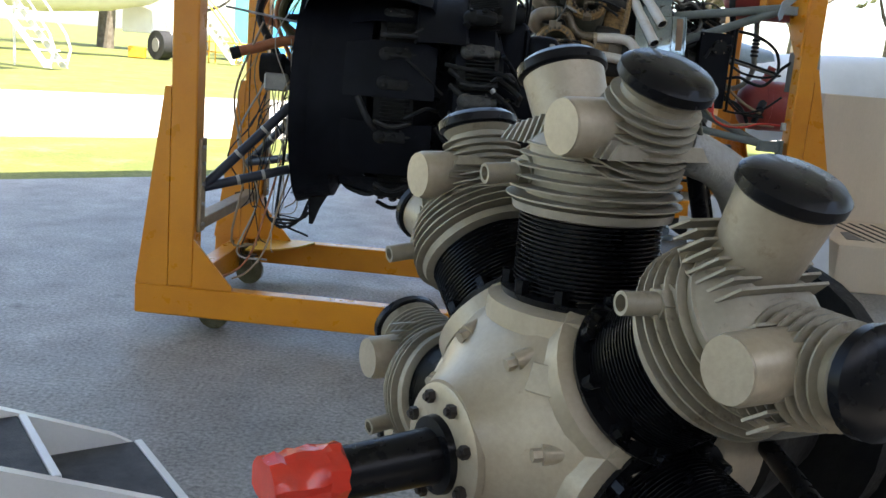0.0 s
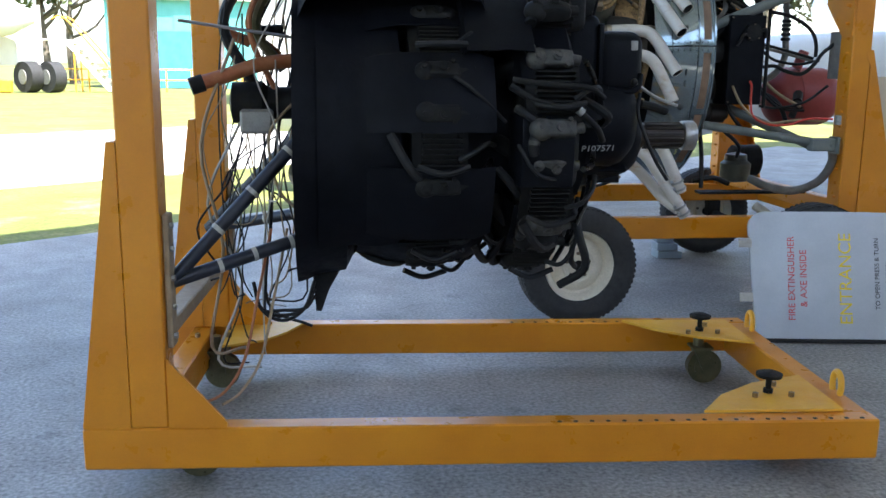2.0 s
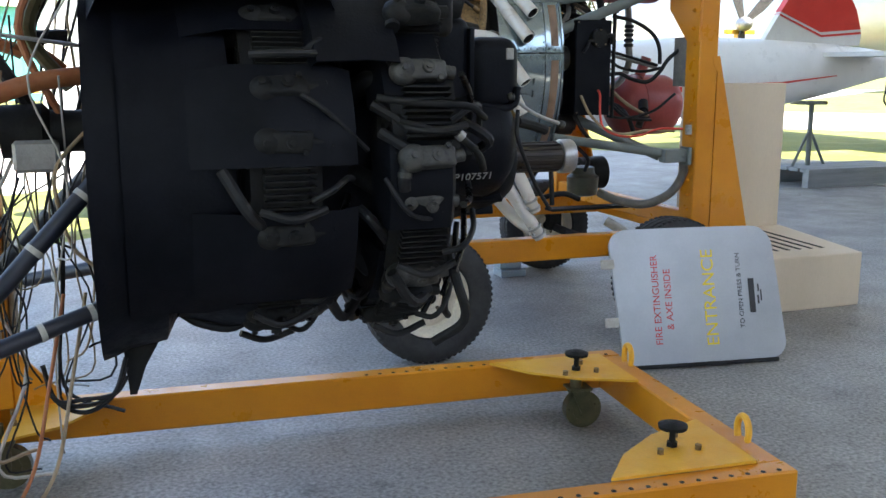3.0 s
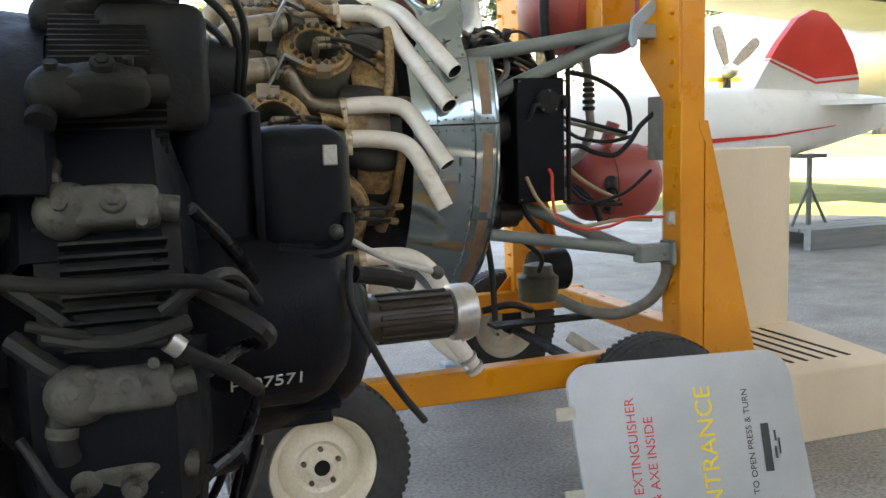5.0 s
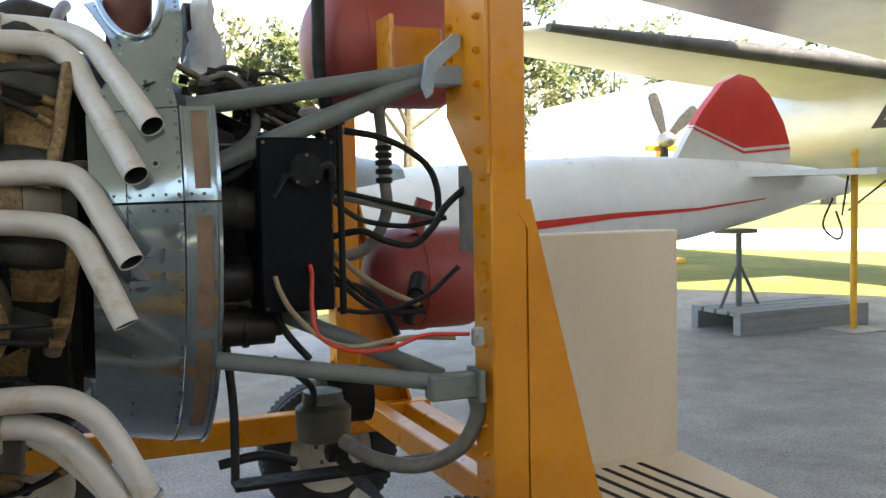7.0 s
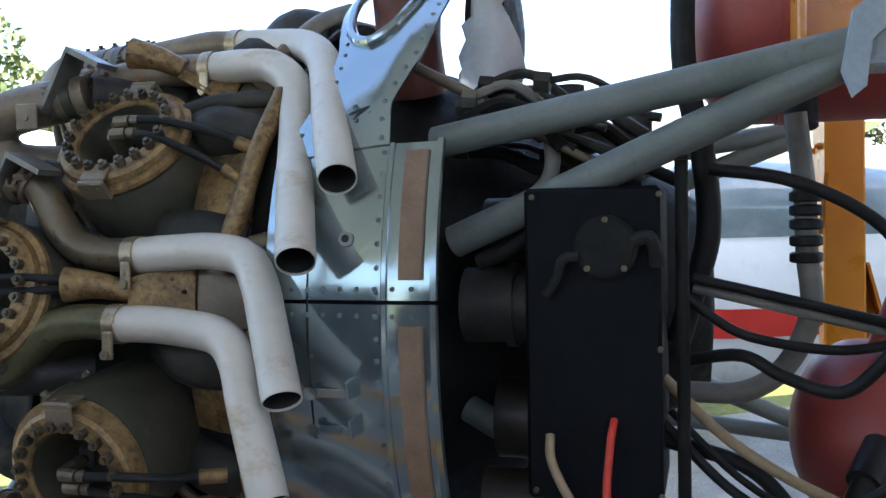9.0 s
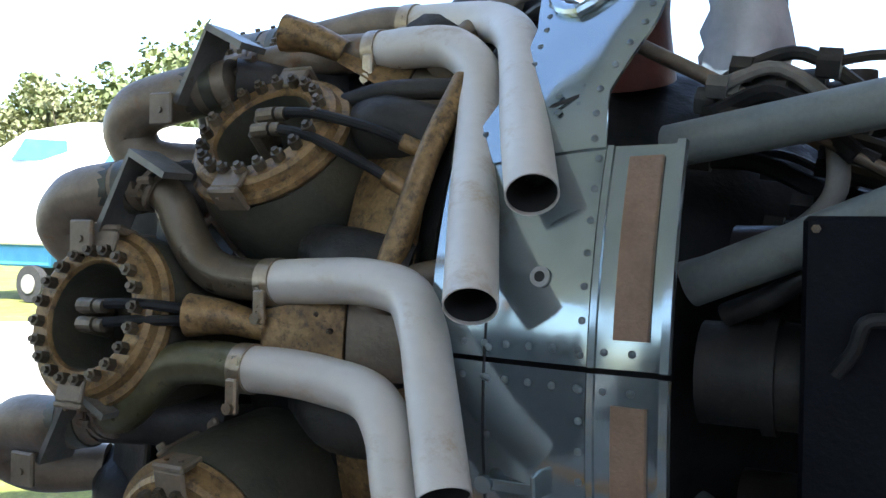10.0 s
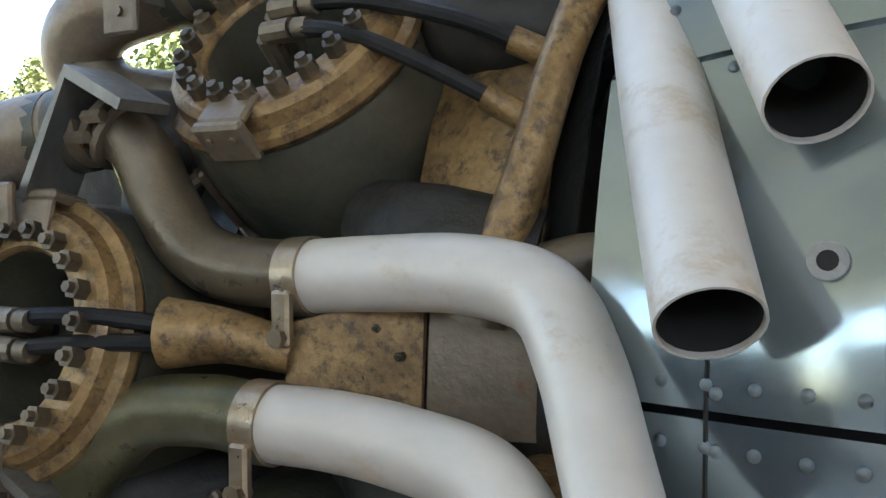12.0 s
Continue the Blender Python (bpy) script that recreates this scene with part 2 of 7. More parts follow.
STRUT = mat("grey_green_paint", (0.105, 0.12, 0.108), (0.155, 0.168, 0.152), (0.4, 0.6), scale=5, bump=0.12, dirt=(0.10, 0.092, 0.07), dirt_at=0.6, fine=140)
NAVY = mat("navy_tube", (0.009, 0.011, 0.018), (0.016, 0.019, 0.029), (0.35, 0.5), scale=8, bump=0.15)
TAN = mat("tan_leather_strip", (0.19, 0.115, 0.07), (0.25, 0.155, 0.098), (0.6, 0.8), scale=14, bump=0.4, fine=200)
RUBBER = mat("tyre_rubber", (0.018, 0.018, 0.019), (0.032, 0.031, 0.03), (0.6, 0.85), scale=12, bump=0.3, dirt=(0.07, 0.065, 0.055), dirt_at=0.62, fine=90)
HOSE = mat("black_hose", (0.008, 0.008, 0.009), (0.018, 0.017, 0.016), (0.45, 0.65), scale=20, bump=0.2, spec=0.25)
HOSEG = mat("grey_brown_hose", (0.13, 0.12, 0.105), (0.2, 0.18, 0.15), (0.5, 0.7), scale=15, bump=0.25, dirt=(0.07, 0.06, 0.05))
CABLEW = mat("dirty_white_cable", (0.36, 0.34, 0.29), (0.46, 0.43, 0.37), (0.5, 0.7), scale=20, bump=0.1)
CABLER = mat("orange_brown_cable", (0.30, 0.09, 0.03), (0.38, 0.14, 0.05), (0.5, 0.7), scale=20, bump=0.1)
CABLEO = mat("tan_cable", (0.27, 0.19, 0.11), (0.34, 0.25, 0.15), (0.5, 0.7), scale=20, bump=0.1)
REDCABLE = mat("red_cable", (0.55, 0.035, 0.02), (0.62, 0.05, 0.03), (0.4, 0.5), scale=20, bump=0.05)
REDTANK = mat("dull_red_paint", (0.27, 0.04, 0.035), (0.33, 0.06, 0.05), (0.38, 0.55), scale=5, bump=0.1, dirt=(0.38, 0.12, 0.1), dirt_at=0.66)
REDTAPE = mat("red_plastic_tape", (0.62, 0.03, 0.015), (0.70, 0.05, 0.025), (0.12, 0.28), scale=9, bump=0.3, fine=40)
RIM = mat("cream_wheel_paint", (0.60, 0.54, 0.42), (0.68, 0.62, 0.5), (0.4, 0.6), scale=9, bump=0.15, dirt=(0.33, 0.25, 0.15), dirt_at=0.6)
STEEL = mat("worn_steel", (0.32, 0.31, 0.30), (0.42, 0.41, 0.39), (0.3, 0.5), metal=0.8, scale=15, bump=0.15, dirt=(0.15, 0.11, 0.07), dirt_at=0.62)
PANELM = mat("grey_silver_paint", (0.36, 0.375, 0.385), (0.42, 0.435, 0.44), (0.3, 0.45), metal=0.3, scale=3, bump=0.03, dirt=(0.29, 0.29, 0.285), dirt_at=0.66, grain=0.02)
PLY = mat("cream_board", (0.60, 0.49, 0.35), (0.66, 0.545, 0.395), (0.5, 0.7), scale=2.5, bump=0.06, dirt=(0.5, 0.4, 0.27), dirt_at=0.66, stretch=(1, 1, 0.3), grain=0.025)
TREAD = mat("grey_grip_tread", (0.05, 0.052, 0.056), (0.075, 0.077, 0.08), (0.7, 0.9), scale=12, bump=0.5, fine=160)
GRIME = mat("greasy_grey_brown_metal", (0.022, 0.021, 0.019), (0.05, 0.044, 0.036), (0.4, 0.7), metal=0.2, scale=9, bump=0.35, dirt=(0.085, 0.06, 0.035), dirt_at=0.6, fine=90, spec=0.3)
BRACK = mat("weathered_grey_sheet", (0.11, 0.108, 0.098), (0.19, 0.18, 0.155), (0.3, 0.5), metal=0.4, scale=10, bump=0.2, dirt=(0.10, 0.065, 0.035), dirt_at=0.6, fine=110)
BRONZE = mat("bronzed_steel", (0.30, 0.225, 0.145), (0.44, 0.36, 0.26), (0.25, 0.42), metal=0.75, scale=22, bump=0.12, dirt=(0.14, 0.085, 0.05), dirt_at=0.6, fine=160)
BROWNS = mat("brown_stained_steel", (0.08, 0.064, 0.040), (0.155, 0.115, 0.072), (0.25, 0.45), metal=0.4, scale=9, bump=0.2, dirt=(0.10, 0.095, 0.045), dirt_at=0.58, fine=120)
# near-black that paints the shade inside holes, slots and pipe ends
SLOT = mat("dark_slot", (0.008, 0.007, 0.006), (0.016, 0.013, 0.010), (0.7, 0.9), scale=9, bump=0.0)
WHITE = mat("white_paint", (0.72, 0.71, 0.68), (0.80, 0.79, 0.76), (0.25, 0.4), scale=2, bump=0.02, dirt=(0.58, 0.55, 0.49), dirt_at=0.66, grain=0.02)
CREAMW = mat("greyed_white_paint", (0.62, 0.60, 0.56), (0.68, 0.66, 0.62), (0.35, 0.5), scale=2, bump=0.03)
ALLOY = mat("polished_alloy_skin", (0.56, 0.56, 0.55), (0.64, 0.64, 0.63), (0.3, 0.45), metal=0.5, scale=1.5, bump=0.02, stretch=(1, 1, 3), grain=0.02)
REDP = mat("red_aircraft_paint", (0.60, 0.03, 0.02), (0.66, 0.045, 0.03), (0.3, 0.4), scale=3, bump=0.02)
BOOT = mat("black_rubber_boot", (0.02, 0.02, 0.02), (0.05, 0.05, 0.048), (0.6, 0.8), scale=3, bump=0.1, dirt=(0.13, 0.13, 0.12), dirt_at=0.58)
TIMBER = mat("grey_painted_timber", (0.20, 0.215, 0.22), (0.27, 0.28, 0.285), (0.6, 0.8), scale=6, bump=0.3, stretch=(0.3, 3, 3))
TEAL = mat("teal_cladding", (0.10, 0.36, 0.34), (0.13, 0.42, 0.39), (0.5, 0.6), scale=1, bump=0.05)
BLUEP = mat("blue_paint_and_reflection", (0.05, 0.25, 0.48), (0.07, 0.3, 0.55), (0.5, 0.6), scale=2, bump=0.05)
CANOPY = mat("pale_cabin_glass", (0.20, 0.25, 0.27), (0.34, 0.39, 0.41), (0.05, 0.12), scale=2.5, bump=0.0)
GLASSM = mat("dark_window_glass", (0.03, 0.05, 0.06), (0.05, 0.08, 0.1), (0.04, 0.08), scale=2, bump=0.0)
BARK = mat("bark", (0.11, 0.085, 0.06), (0.2, 0.17, 0.13), (0.8, 0.95), scale=4, bump=0.6)
LEAF = mat("olive_leaves", (0.055, 0.085, 0.02), (0.11, 0.13, 0.035), (0.55, 0.75), scale=0.6, bump=0.0, dirt=(0.17, 0.16, 0.06), dirt_at=0.6, fine=3)
LEAF2 = mat("dry_green_leaves", (0.085, 0.10, 0.035), (0.15, 0.15, 0.06), (0.55, 0.75), scale=0.6, bump=0.0, dirt=(0.2, 0.18, 0.08), dirt_at=0.58, fine=3)
RED_INK = mat("red_lettering", (0.50, 0.03, 0.03), (0.55, 0.05, 0.05), (0.5, 0.6), bump=0)
YEL_INK = mat("yellow_lettering", (0.75, 0.55, 0.02), (0.8, 0.6, 0.04), (0.5, 0.6), bump=0)
BLK_INK = mat("black_lettering", (0.02, 0.02, 0.02), (0.03, 0.03, 0.03), (0.5, 0.6), bump=0)
WHT_INK = mat("chalk_white_lettering", (0.42, 0.42, 0.40), (0.5, 0.5, 0.48), (0.6, 0.7), bump=0)
ROOFM = mat("white_painted_sheet", (0.66, 0.67, 0.67), (0.74, 0.75, 0.75), (0.4, 0.6), metal=0.2, scale=1, bump=0.05)
PLASTIC = mat("clear_plastic_bag", (0.8, 0.8, 0.8), (0.9, 0.9, 0.9), (0.12, 0.25), scale=5, bump=0.6, fine=30)
PLASTIC.node_tree.nodes["Principled BSDF"].inputs["Transmission Weight"].default_value = 0.45
PLASTIC.node_tree.nodes["Principled BSDF"].inputs["IOR"].default_value = 1.12
RUSTRED = mat("rusty_red_oxide", (0.12, 0.035, 0.025), (0.20, 0.065, 0.045), (0.5, 0.7), scale=8, bump=0.2, dirt=(0.10, 0.07, 0.05), dirt_at=0.58)
RIVETM = mat("dull_rivets", (0.13, 0.15, 0.15), (0.2, 0.22, 0.22), (0.35, 0.5), metal=0.6, scale=40, bump=0, vary=0.3)
WALLM = mat("grey_wall_sheet", (0.20, 0.205, 0.21), (0.26, 0.265, 0.27), (0.5, 0.7), scale=1, bump=0.05)

# ---- ground and shed ----
def flat(pts, z0, z1):
    bm = bmesh.new()
    rings(bm, [[Vector((x, y, z0)) for x, y in pts], [Vector((x, y, z1)) for x, y in pts]])
    return bm


KX, KY = 8.2, 18.6             # the pad's outer corner


def pad(du, dn):
    """Metres along the shed's side and outwards from the pad's corner."""
    return (KX + UX * du + NX * dn, KY + UY * du + NY * dn)


bm = bmesh.new()
rr = [0.0, 6, 14, 30, 70, 160, 400, 900, 2500]
vs = [bm.verts.new((0, 0, -0.02))]
last = None
for r in rr[1:]:
    ring = [bm.verts.new((r * math.cos(2 * math.pi * i / 64), r * math.sin(2 * math.pi * i / 64), -0.02)) for i in range(64)]
    for i in range(64):
        if last is None:
            bm.faces.new((vs[0], ring[i], ring[(i + 1) % 64]))
        else:
            bm.faces.new((last[i], ring[i], ring[(i + 1) % 64], last[(i + 1) % 64]))
    last = ring
single("ground", bm, GRASS, "sunlit dry green lawn reaching the trees", "lawn", kind="structure")
single("pavement", flat([pad(0, 0), pad(-40, 0), pad(-40, -30), pad(0, -30)], -0.15, 0.0), ASPHALT, "worn grey asphalt floor under the open shed", "pavement", kind="structure")
single("road", flat([pad(80, 3.6), pad(-60, 3.6), pad(-60, 12.0), pad(80, 12.0)], -0.15, -0.008), GRAVEL, "pale sunlit taxiway strip across the lawn", "road", kind="structure")
single("road_2", flat([pad(10, 3.4), pad(22, 3.4), pad(22, -60), pad(10, -60)], -0.15, -0.012), GRAVEL, "pale sunlit strip beside the lawn", "road", kind="structure")
# wall added out of view to block sky light from behind
bm = bmesh.new()
for i in range(60):
    a, b = -34 + i * 0.6, -34 + (i + 1) * 0.6
    d = -14.7 - 0.04 * (i % 2)
    p = [pad(a, d), pad(b, d), pad(b, d - 0.12), pad(a, d - 0.12)]
    rings(bm, [[Vector((x, y, 0)) for x, y in p], [Vector((x, y, 4.4)) for x, y in p]])
single("wall_back", bm, WALLM, "grey ribbed sheet wall added out of view to cut light from behind", "wall", kind="structure")
for i in range(6):
    bm = bmesh.new()
    x, y = pad(-33 + 6.4 * i, -14.45)
    box(bm, (x - 0.1, y - 0.1, 0), (x + 0.1, y + 0.1, 6.2), 0.01)
    single("column", bm, WALLM, "grey steel column carrying the shed roof", "column", "shed columns", "structure")
bm = bmesh.new()
# corrugated roof sheet with purlins below
for i in range(90):
    a, b = -34 + i * 0.38, -34 + (i + 1) * 0.38
    z = 6.42 + 0.03 * (i % 2)
    p = [pad(a, -3.2), pad(b, -3.2), pad(b, -14.6), pad(a, -14.6)]
    rings(bm, [[Vector((x, y, z)) for x, y in p], [Vector((x, y, z + 0.05)) for x, y in p]])
for k in range(6):
    d = -3.3 - k * 2.2
    p = [pad(-34, d), pad(0.2, d), pad(0.2, d - 0.08), pad(-34, d - 0.08)]
    rings(bm, [[Vector((x, y, 6.2)) for x, y in p], [Vector((x, y, 6.415)) for x, y in p]])
single("ceiling", bm, ROOFM, "white corrugated shed roof on steel purlins", "roof", kind="structure")


# ---- engine stand with castors ----
S1 = Matrix.Translation((-1.51, 4.575, 0)) @ pose(0, 0, 0, 0, 0, -4.0)
st = thing("engine_stand", "yellow painted steel engine stand on castors", "engine stand", mat4=S1)
L1, W1 = 2.81, 1.37


def sp(name, bm, material=YELLOW, label=""):
    return part(name, bm, material, st, label, local=True)


bm = bmesh.new()
cyl(bm, (0, 0, 0.240), (0, 0, 0.2435), 0.0085, seg=10)
M_HOLE = to_mesh("bolt_hole", bm, SLOT)
for y in (0.0, W1 - 0.085):
    bm = bmesh.new()
    box(bm, (0, y, 0.092), (L1, y + 0.085, 0.242), 0.006)
    sp("side_beam", bm)
    for i in range(20):
        place("bolt_hole", M_HOLE, st, Matrix.Translation((L1 - 0.06 - i * 0.058, y + 0.02, 0)), local=True)
for x in (L1 - 0.1, 0.12):
    bm = bmesh.new()
    box(bm, (x, 0.086, 0.094), (x + 0.098, W1 - 0.086, 0.240), 0.006)
    sp("end_beam", bm)
for y in (0.0, W1 - 0.12):
    bm = bmesh.new()
    box(bm, (0.165, y + 0.002, 0.242), (0.292, y + 0.12, 2.7), 0.006)
    sp("post", bm)
    bm = bmesh.new()
    prism(bm, [(0.002, 0.243), (0.164, 0.243), (0.164, 1.22), (0.135, 1.22)], y + 0.004, y + 0.022)
    sp("brace_plate", bm)
    bm = bmesh.new()
    prism(bm, [(0.002, 0.243), (0.164, 0.243), (0.164, 1.22), (0.135, 1.22)], y + 0.098, y + 0.116)
    sp("brace_plate", bm)
    bm = bmesh.new()
    prism(bm, [(0.0, 0.243), (0.012, 0.243), (0.147, 1.22), (0.133, 1.22)], y + 0.022, y + 0.098)
    sp("brace", bm)
    bm = bmesh.new()
    prism(bm, [(0.293, 0.243), (0.49, 0.243), (0.49, 0.262), (0.293, 0.49)], y + 0.0, y + 0.014)
    sp("gusset", bm)
    bm = bmesh.new()
    box(bm, (0.294, y + 0.03, 0.52), (0.315, y + 0.10, 0.98), 0.004)
    br = sp("mount_bracket", bm, CABLEO, "worn tan steel bracket")
    for z in (0.56, 0.66, 0.76, 0.86, 0.94):
        bm = bmesh.new()
        cyl(bm, (0.315, y + 0.05, z), (0.327, y + 0.05, z), 0.011, seg=6)
        part("bolt", bm, STEEL, br, local=True)
bm = bmesh.new()
box(bm, (0.19, 0.121, 0.50), (0.27, W1 - 0.121, 0.56), 0.005)
sp("cross_bar", bm, CABLEO, "bare tan cross bar")
bm = bmesh.new()
box(bm, (0.17, 0.12, 2.58), (0.285, W1 - 0.12, 2.68), 0.005)
sp("top_bar", bm)


def castor(x, y, jack=True, plate=True):
    s = 1 if y < W1 / 2 else -1
    e = 0.0 if s > 0 else W1
    bm = bmesh.new()
    cx = L1 if x > 1 else 0.3
    d = -1 if x > 1 else 1
    w = 1.0 if x > 1 else 0.55
    poly = [(cx - 0.1 * (d < 0), e + s * 0.08), (cx + d * w * 0.62, e + s * 0.08), (cx + d * w * 0.50, e + s * 0.24), (cx + d * w * 0.33, e + s * 0.37), (cx - 0.1 * (d < 0), e + s * 0.46)]
    rings(bm, [[Vector((a, b, z)) for a, b in poly] for z in (0.244, 0.254)])
    pl = sp("castor_plate", bm, YELLOW2) if plate else bm.free()
    for dx, dy in ((-0.07, -0.05), (0.07, -0.05), (0.05, 0.07)) if plate else ():
        bm = bmesh.new()
        cyl(bm, (x + dx, y + dy, 0.254), (x + dx, y + dy, 0.272), 0.012, seg=6)
        part("bolt", bm, GOLD, pl, "brassy bolt head", local=True)
    if jack:
        bm = bmesh.new()
        cyl(bm, (x, y, 0.254), (x, y, 0.315), 0.011)
        cyl(bm, (x, y, 0.254), (x, y, 0.27), 0.02, seg=6)
        lathe(bm, [(0.0, 0.018), (0.008, 0.048), (0.02, 0.05), (0.028, 0.03)], seg=20)
        for v in bm.verts:
            if v.co.z < 0.1 and abs(v.co.x) < 0.2 and abs(v.co.y) < 0.06:
                v.co = Vector((x + v.co.y, y + v.co.z, 0.31 + v.co.x))
        sp("jack_screw", bm, SOOT, "dark jack screw with a round handwheel")
    bm = bmesh.new()
    cyl(bm, (x + 0.03, y - 0.022, 0.082), (x + 0.03, y + 0.022, 0.082), 0.081, seg=28)
    cyl(bm, (x + 0.03, y - 0.026, 0.082), (x + 0.03, y + 0.026, 0.082), 0.05, seg=20)
    sp("castor_wheel", bm, OLIVE, "grimy olive-brown castor wheel")
    bm = bmesh.new()
    for q in (-0.036, 0.030):
        prism(bm, [(x - 0.03, 0.17), (x + 0.05, 0.17), (x + 0.044, 0.07), (x + 0.016, 0.07)], y + q, y + q + 0.006)
    box(bm, (x - 0.04, y - 0.045, 0.17), (x + 0.06, y + 0.045, 0.182), 0.002)
    cyl(bm, (x, y, 0.17), (x, y, 0.245), 0.025)
    sp("castor_fork", bm, OLIVE, "rusty olive castor fork")


castor(2.50, 0.26)
castor(2.515, 1.10)
castor(0.25, 1.10, False)
castor(0.33, 0.16, False, False)
for y in (0.25, 1.12):
    bm = bmesh.new()
    tube(bm, [(2.765, y + 0.034 * math.cos(a), 0.285 + 0.052 * math.sin(a)) for a in np.linspace(-0.6, math.pi + 0.6, 9)], 0.012, 10, 3)
    sp("lifting_eye", bm, YELLOW2)


# ---- the black radial engine on its stand ----
A1 = (5.085, 1.205)            # y and z of its shaft
e1 = thing("black_engine", "large black radial aircraft engine hung in a yellow stand", "aircraft engine", base=(0, A1[0], 0.54))


def E1(bm, name, material=BLACK, label="", sharp=0.6):
    return part(name, bm, material, e1, label, sharp=sharp)


def at1(x, r, a, c=0.0):
    """A place on the black engine: along the shaft, out from it, at an angle from +y over +z, and c across."""
    a = radians(a)
    return Vector((x, A1[0] + r * math.cos(a) - c * math.sin(a), A1[1] + r * math.sin(a) + c * math.cos(a)))


bm = bmesh.new()
lathe(bm, [(-0.78, 0.565), (-0.745, 0.555), (-0.70, 0.535), (-0.60, 0.52), (-0.57, 0.46), (-0.56, 0.25)], (0, *A1), 64, thick=0.008)
E1(bm, "rear_baffle", BLACK, "dished black sheet baffle")
bm = bmesh.new()
lathe(bm, [(-0.70, 0.545), (-0.62, 0.53), (-0.50, 0.54), (-0.42, 0.53)], (0, *A1), 56, -45, 222, thick=0.006)
E1(bm, "side_baffle")
bm = bmesh.new()
lathe(bm, [(-0.76, 0.56), (-0.72, 0.66), (-0.55, 0.69), (-0.30, 0.68), (-0.14, 0.64), (-0.10, 0.56)], (0, *A1), 30, 40, 131, thick=0.006)
E1(bm, "upper_cowl", BLACK, "black upper cowl sheet")
bm = bmesh.new()
lathe(bm, [(-0.22, 0.54), (-0.20, 0.60), (-0.06, 0.61), (0.03, 0.60), (0.04, 0.54)], (0, *A1), 24, 40, 148, thick=0.006)
E1(bm, "row_baffle", BLACK)
bm = bmesh.new()
box(bm, (0.10, 4.80, 1.60), (0.27, 5.06, 1.80), 0.03, seg=3)
cyl(bm, (0.27, 4.92, 1.70), (0.315, 4.92, 1.69), 0.06, 0.05, seg=24)
E1(bm, "magneto", SOOT)
bm = bmesh.new()
cyl(bm, (0.10, 4.80, 1.86), (0.20, 4.86, 1.84), 0.055, seg=24)
cyl(bm, (0.20, 4.86, 1.84), (0.225, 4.875, 1.835), 0.04, seg=20)
E1(bm, "distributor_cap", SOOT)
bm = bmesh.new()
prism(bm, [(-0.735, 0.80), (-0.55, 0.78), (-0.62, 0.70), (-0.665, 0.62), (-0.695, 0.535), (-0.715, 0.535)], 4.97, 5.02)
E1(bm, "drain_spike", SOOT)
bm = bmesh.new()
lathe(bm, [(-0.6, 0.2), (-0.58, 0.36), (-0.45, 0.40), (-0.30, 0.36), (-0.1, 0.34), (0.0, 0.34), (0.16, 0.34), (0.21, 0.30), (0.25, 0.265), (0.27, 0.262), (0.295, 0.258), (0.30, 0.22), (0.33, 0.205),
           (0.40, 0.185), (0.48, 0.165), (0.52, 0.15), (0.545, 0.13), (0.56, 0.10)], (0, *A1), 64)
E1(bm, "crankcase", BLACK, sharp=0.9)
for a in np.arange(0, 360, 30):
    bm = bmesh.new()
    cyl(bm, at1(0.29, 0.24, a + 4), at1(0.308, 0.24, a + 4), 0.010, seg=6)
    E1(bm, "case_bolt", SOOT)
    bm = bmesh.new()
    m = Matrix.Translation((0, *A1)) @ Matrix.Rotation(radians(a + 12), 4, "X")
    box(bm, (0.31, -0.007, 0.14), (0.49, 0.007, 0.192), 0.003, m)
    E1(bm, "case_rib")
# gear housings on the nose case, the lower one with a painted number
bm = bmesh.new()
box(bm, (0.33, 4.84, 1.365), (0.51, 5.30, 1.605), 0.054, seg=6)
box(bm, (0.20, 4.86, 1.34), (0.35, 5.28, 1.665), 0.045, seg=6)
box(bm, (0.335, 4.85, 1.40), (0.352, 5.29, 1.63), 0.005, seg=2)
tube(bm, [(0.37, 4.842, 1.395), (0.44, 4.838, 1.385), (0.485, 4.842, 1.40), (0.495, 4.85, 1.45)], 0.012, 10, 5)
E1(bm, "upper_gear_housing", BLACK)
bm = bmesh.new()
box(bm, (0.452, 4.836, 1.535), (0.477, 4.843, 1.57), 0.002)
E1(bm, "data_plate", CAST, "small grey data plate")
bm = bmesh.new()
t = bmesh.new()
lathe(t, [(0.16, 0.12), (0.20, 0.172), (0.24, 0.182), (0.42, 0.182), (0.455, 0.168), (0.49, 0.13), (0.505, 0.05)], (0, 0, 0), 40)
join(bm, t, Matrix.Translation((0, 4.97, 1.275)))
sm = E1(bm, "lower_gear_housing", BLACK)
words("P107571", 0.037, WHT_INK, sm, Matrix.Translation((0.335, 4.8125, 1.176)) @ Matrix.Rotation(radians(122), 4, "X") @ Matrix.Rotation(radians(2), 4, "Z"), label="chalked white number")
# propeller shaft with splines and a bright collar
bm = bmesh.new()
lathe(bm, [(0.55, 0.075), (0.575, 0.075), (0.58, 0.048), (0.765, 0.048)], (0, *A1), 32)
sh1 = E1(bm, "propeller_shaft", BURNTD, "dark brown splined propeller shaft")
bm = bmesh.new()
box(bm, (0.60, -0.0055, 0.046), (0.755, 0.0055, 0.0535), 0.002)
SPL = to_mesh("spline", bm, BURNTD)
for k in range(14):
    place("spline", SPL, sh1, Matrix.Translation((0, *A1)) @ Matrix.Rotation(2 * math.pi * k / 14, 4, "X"))
bm = bmesh.new()
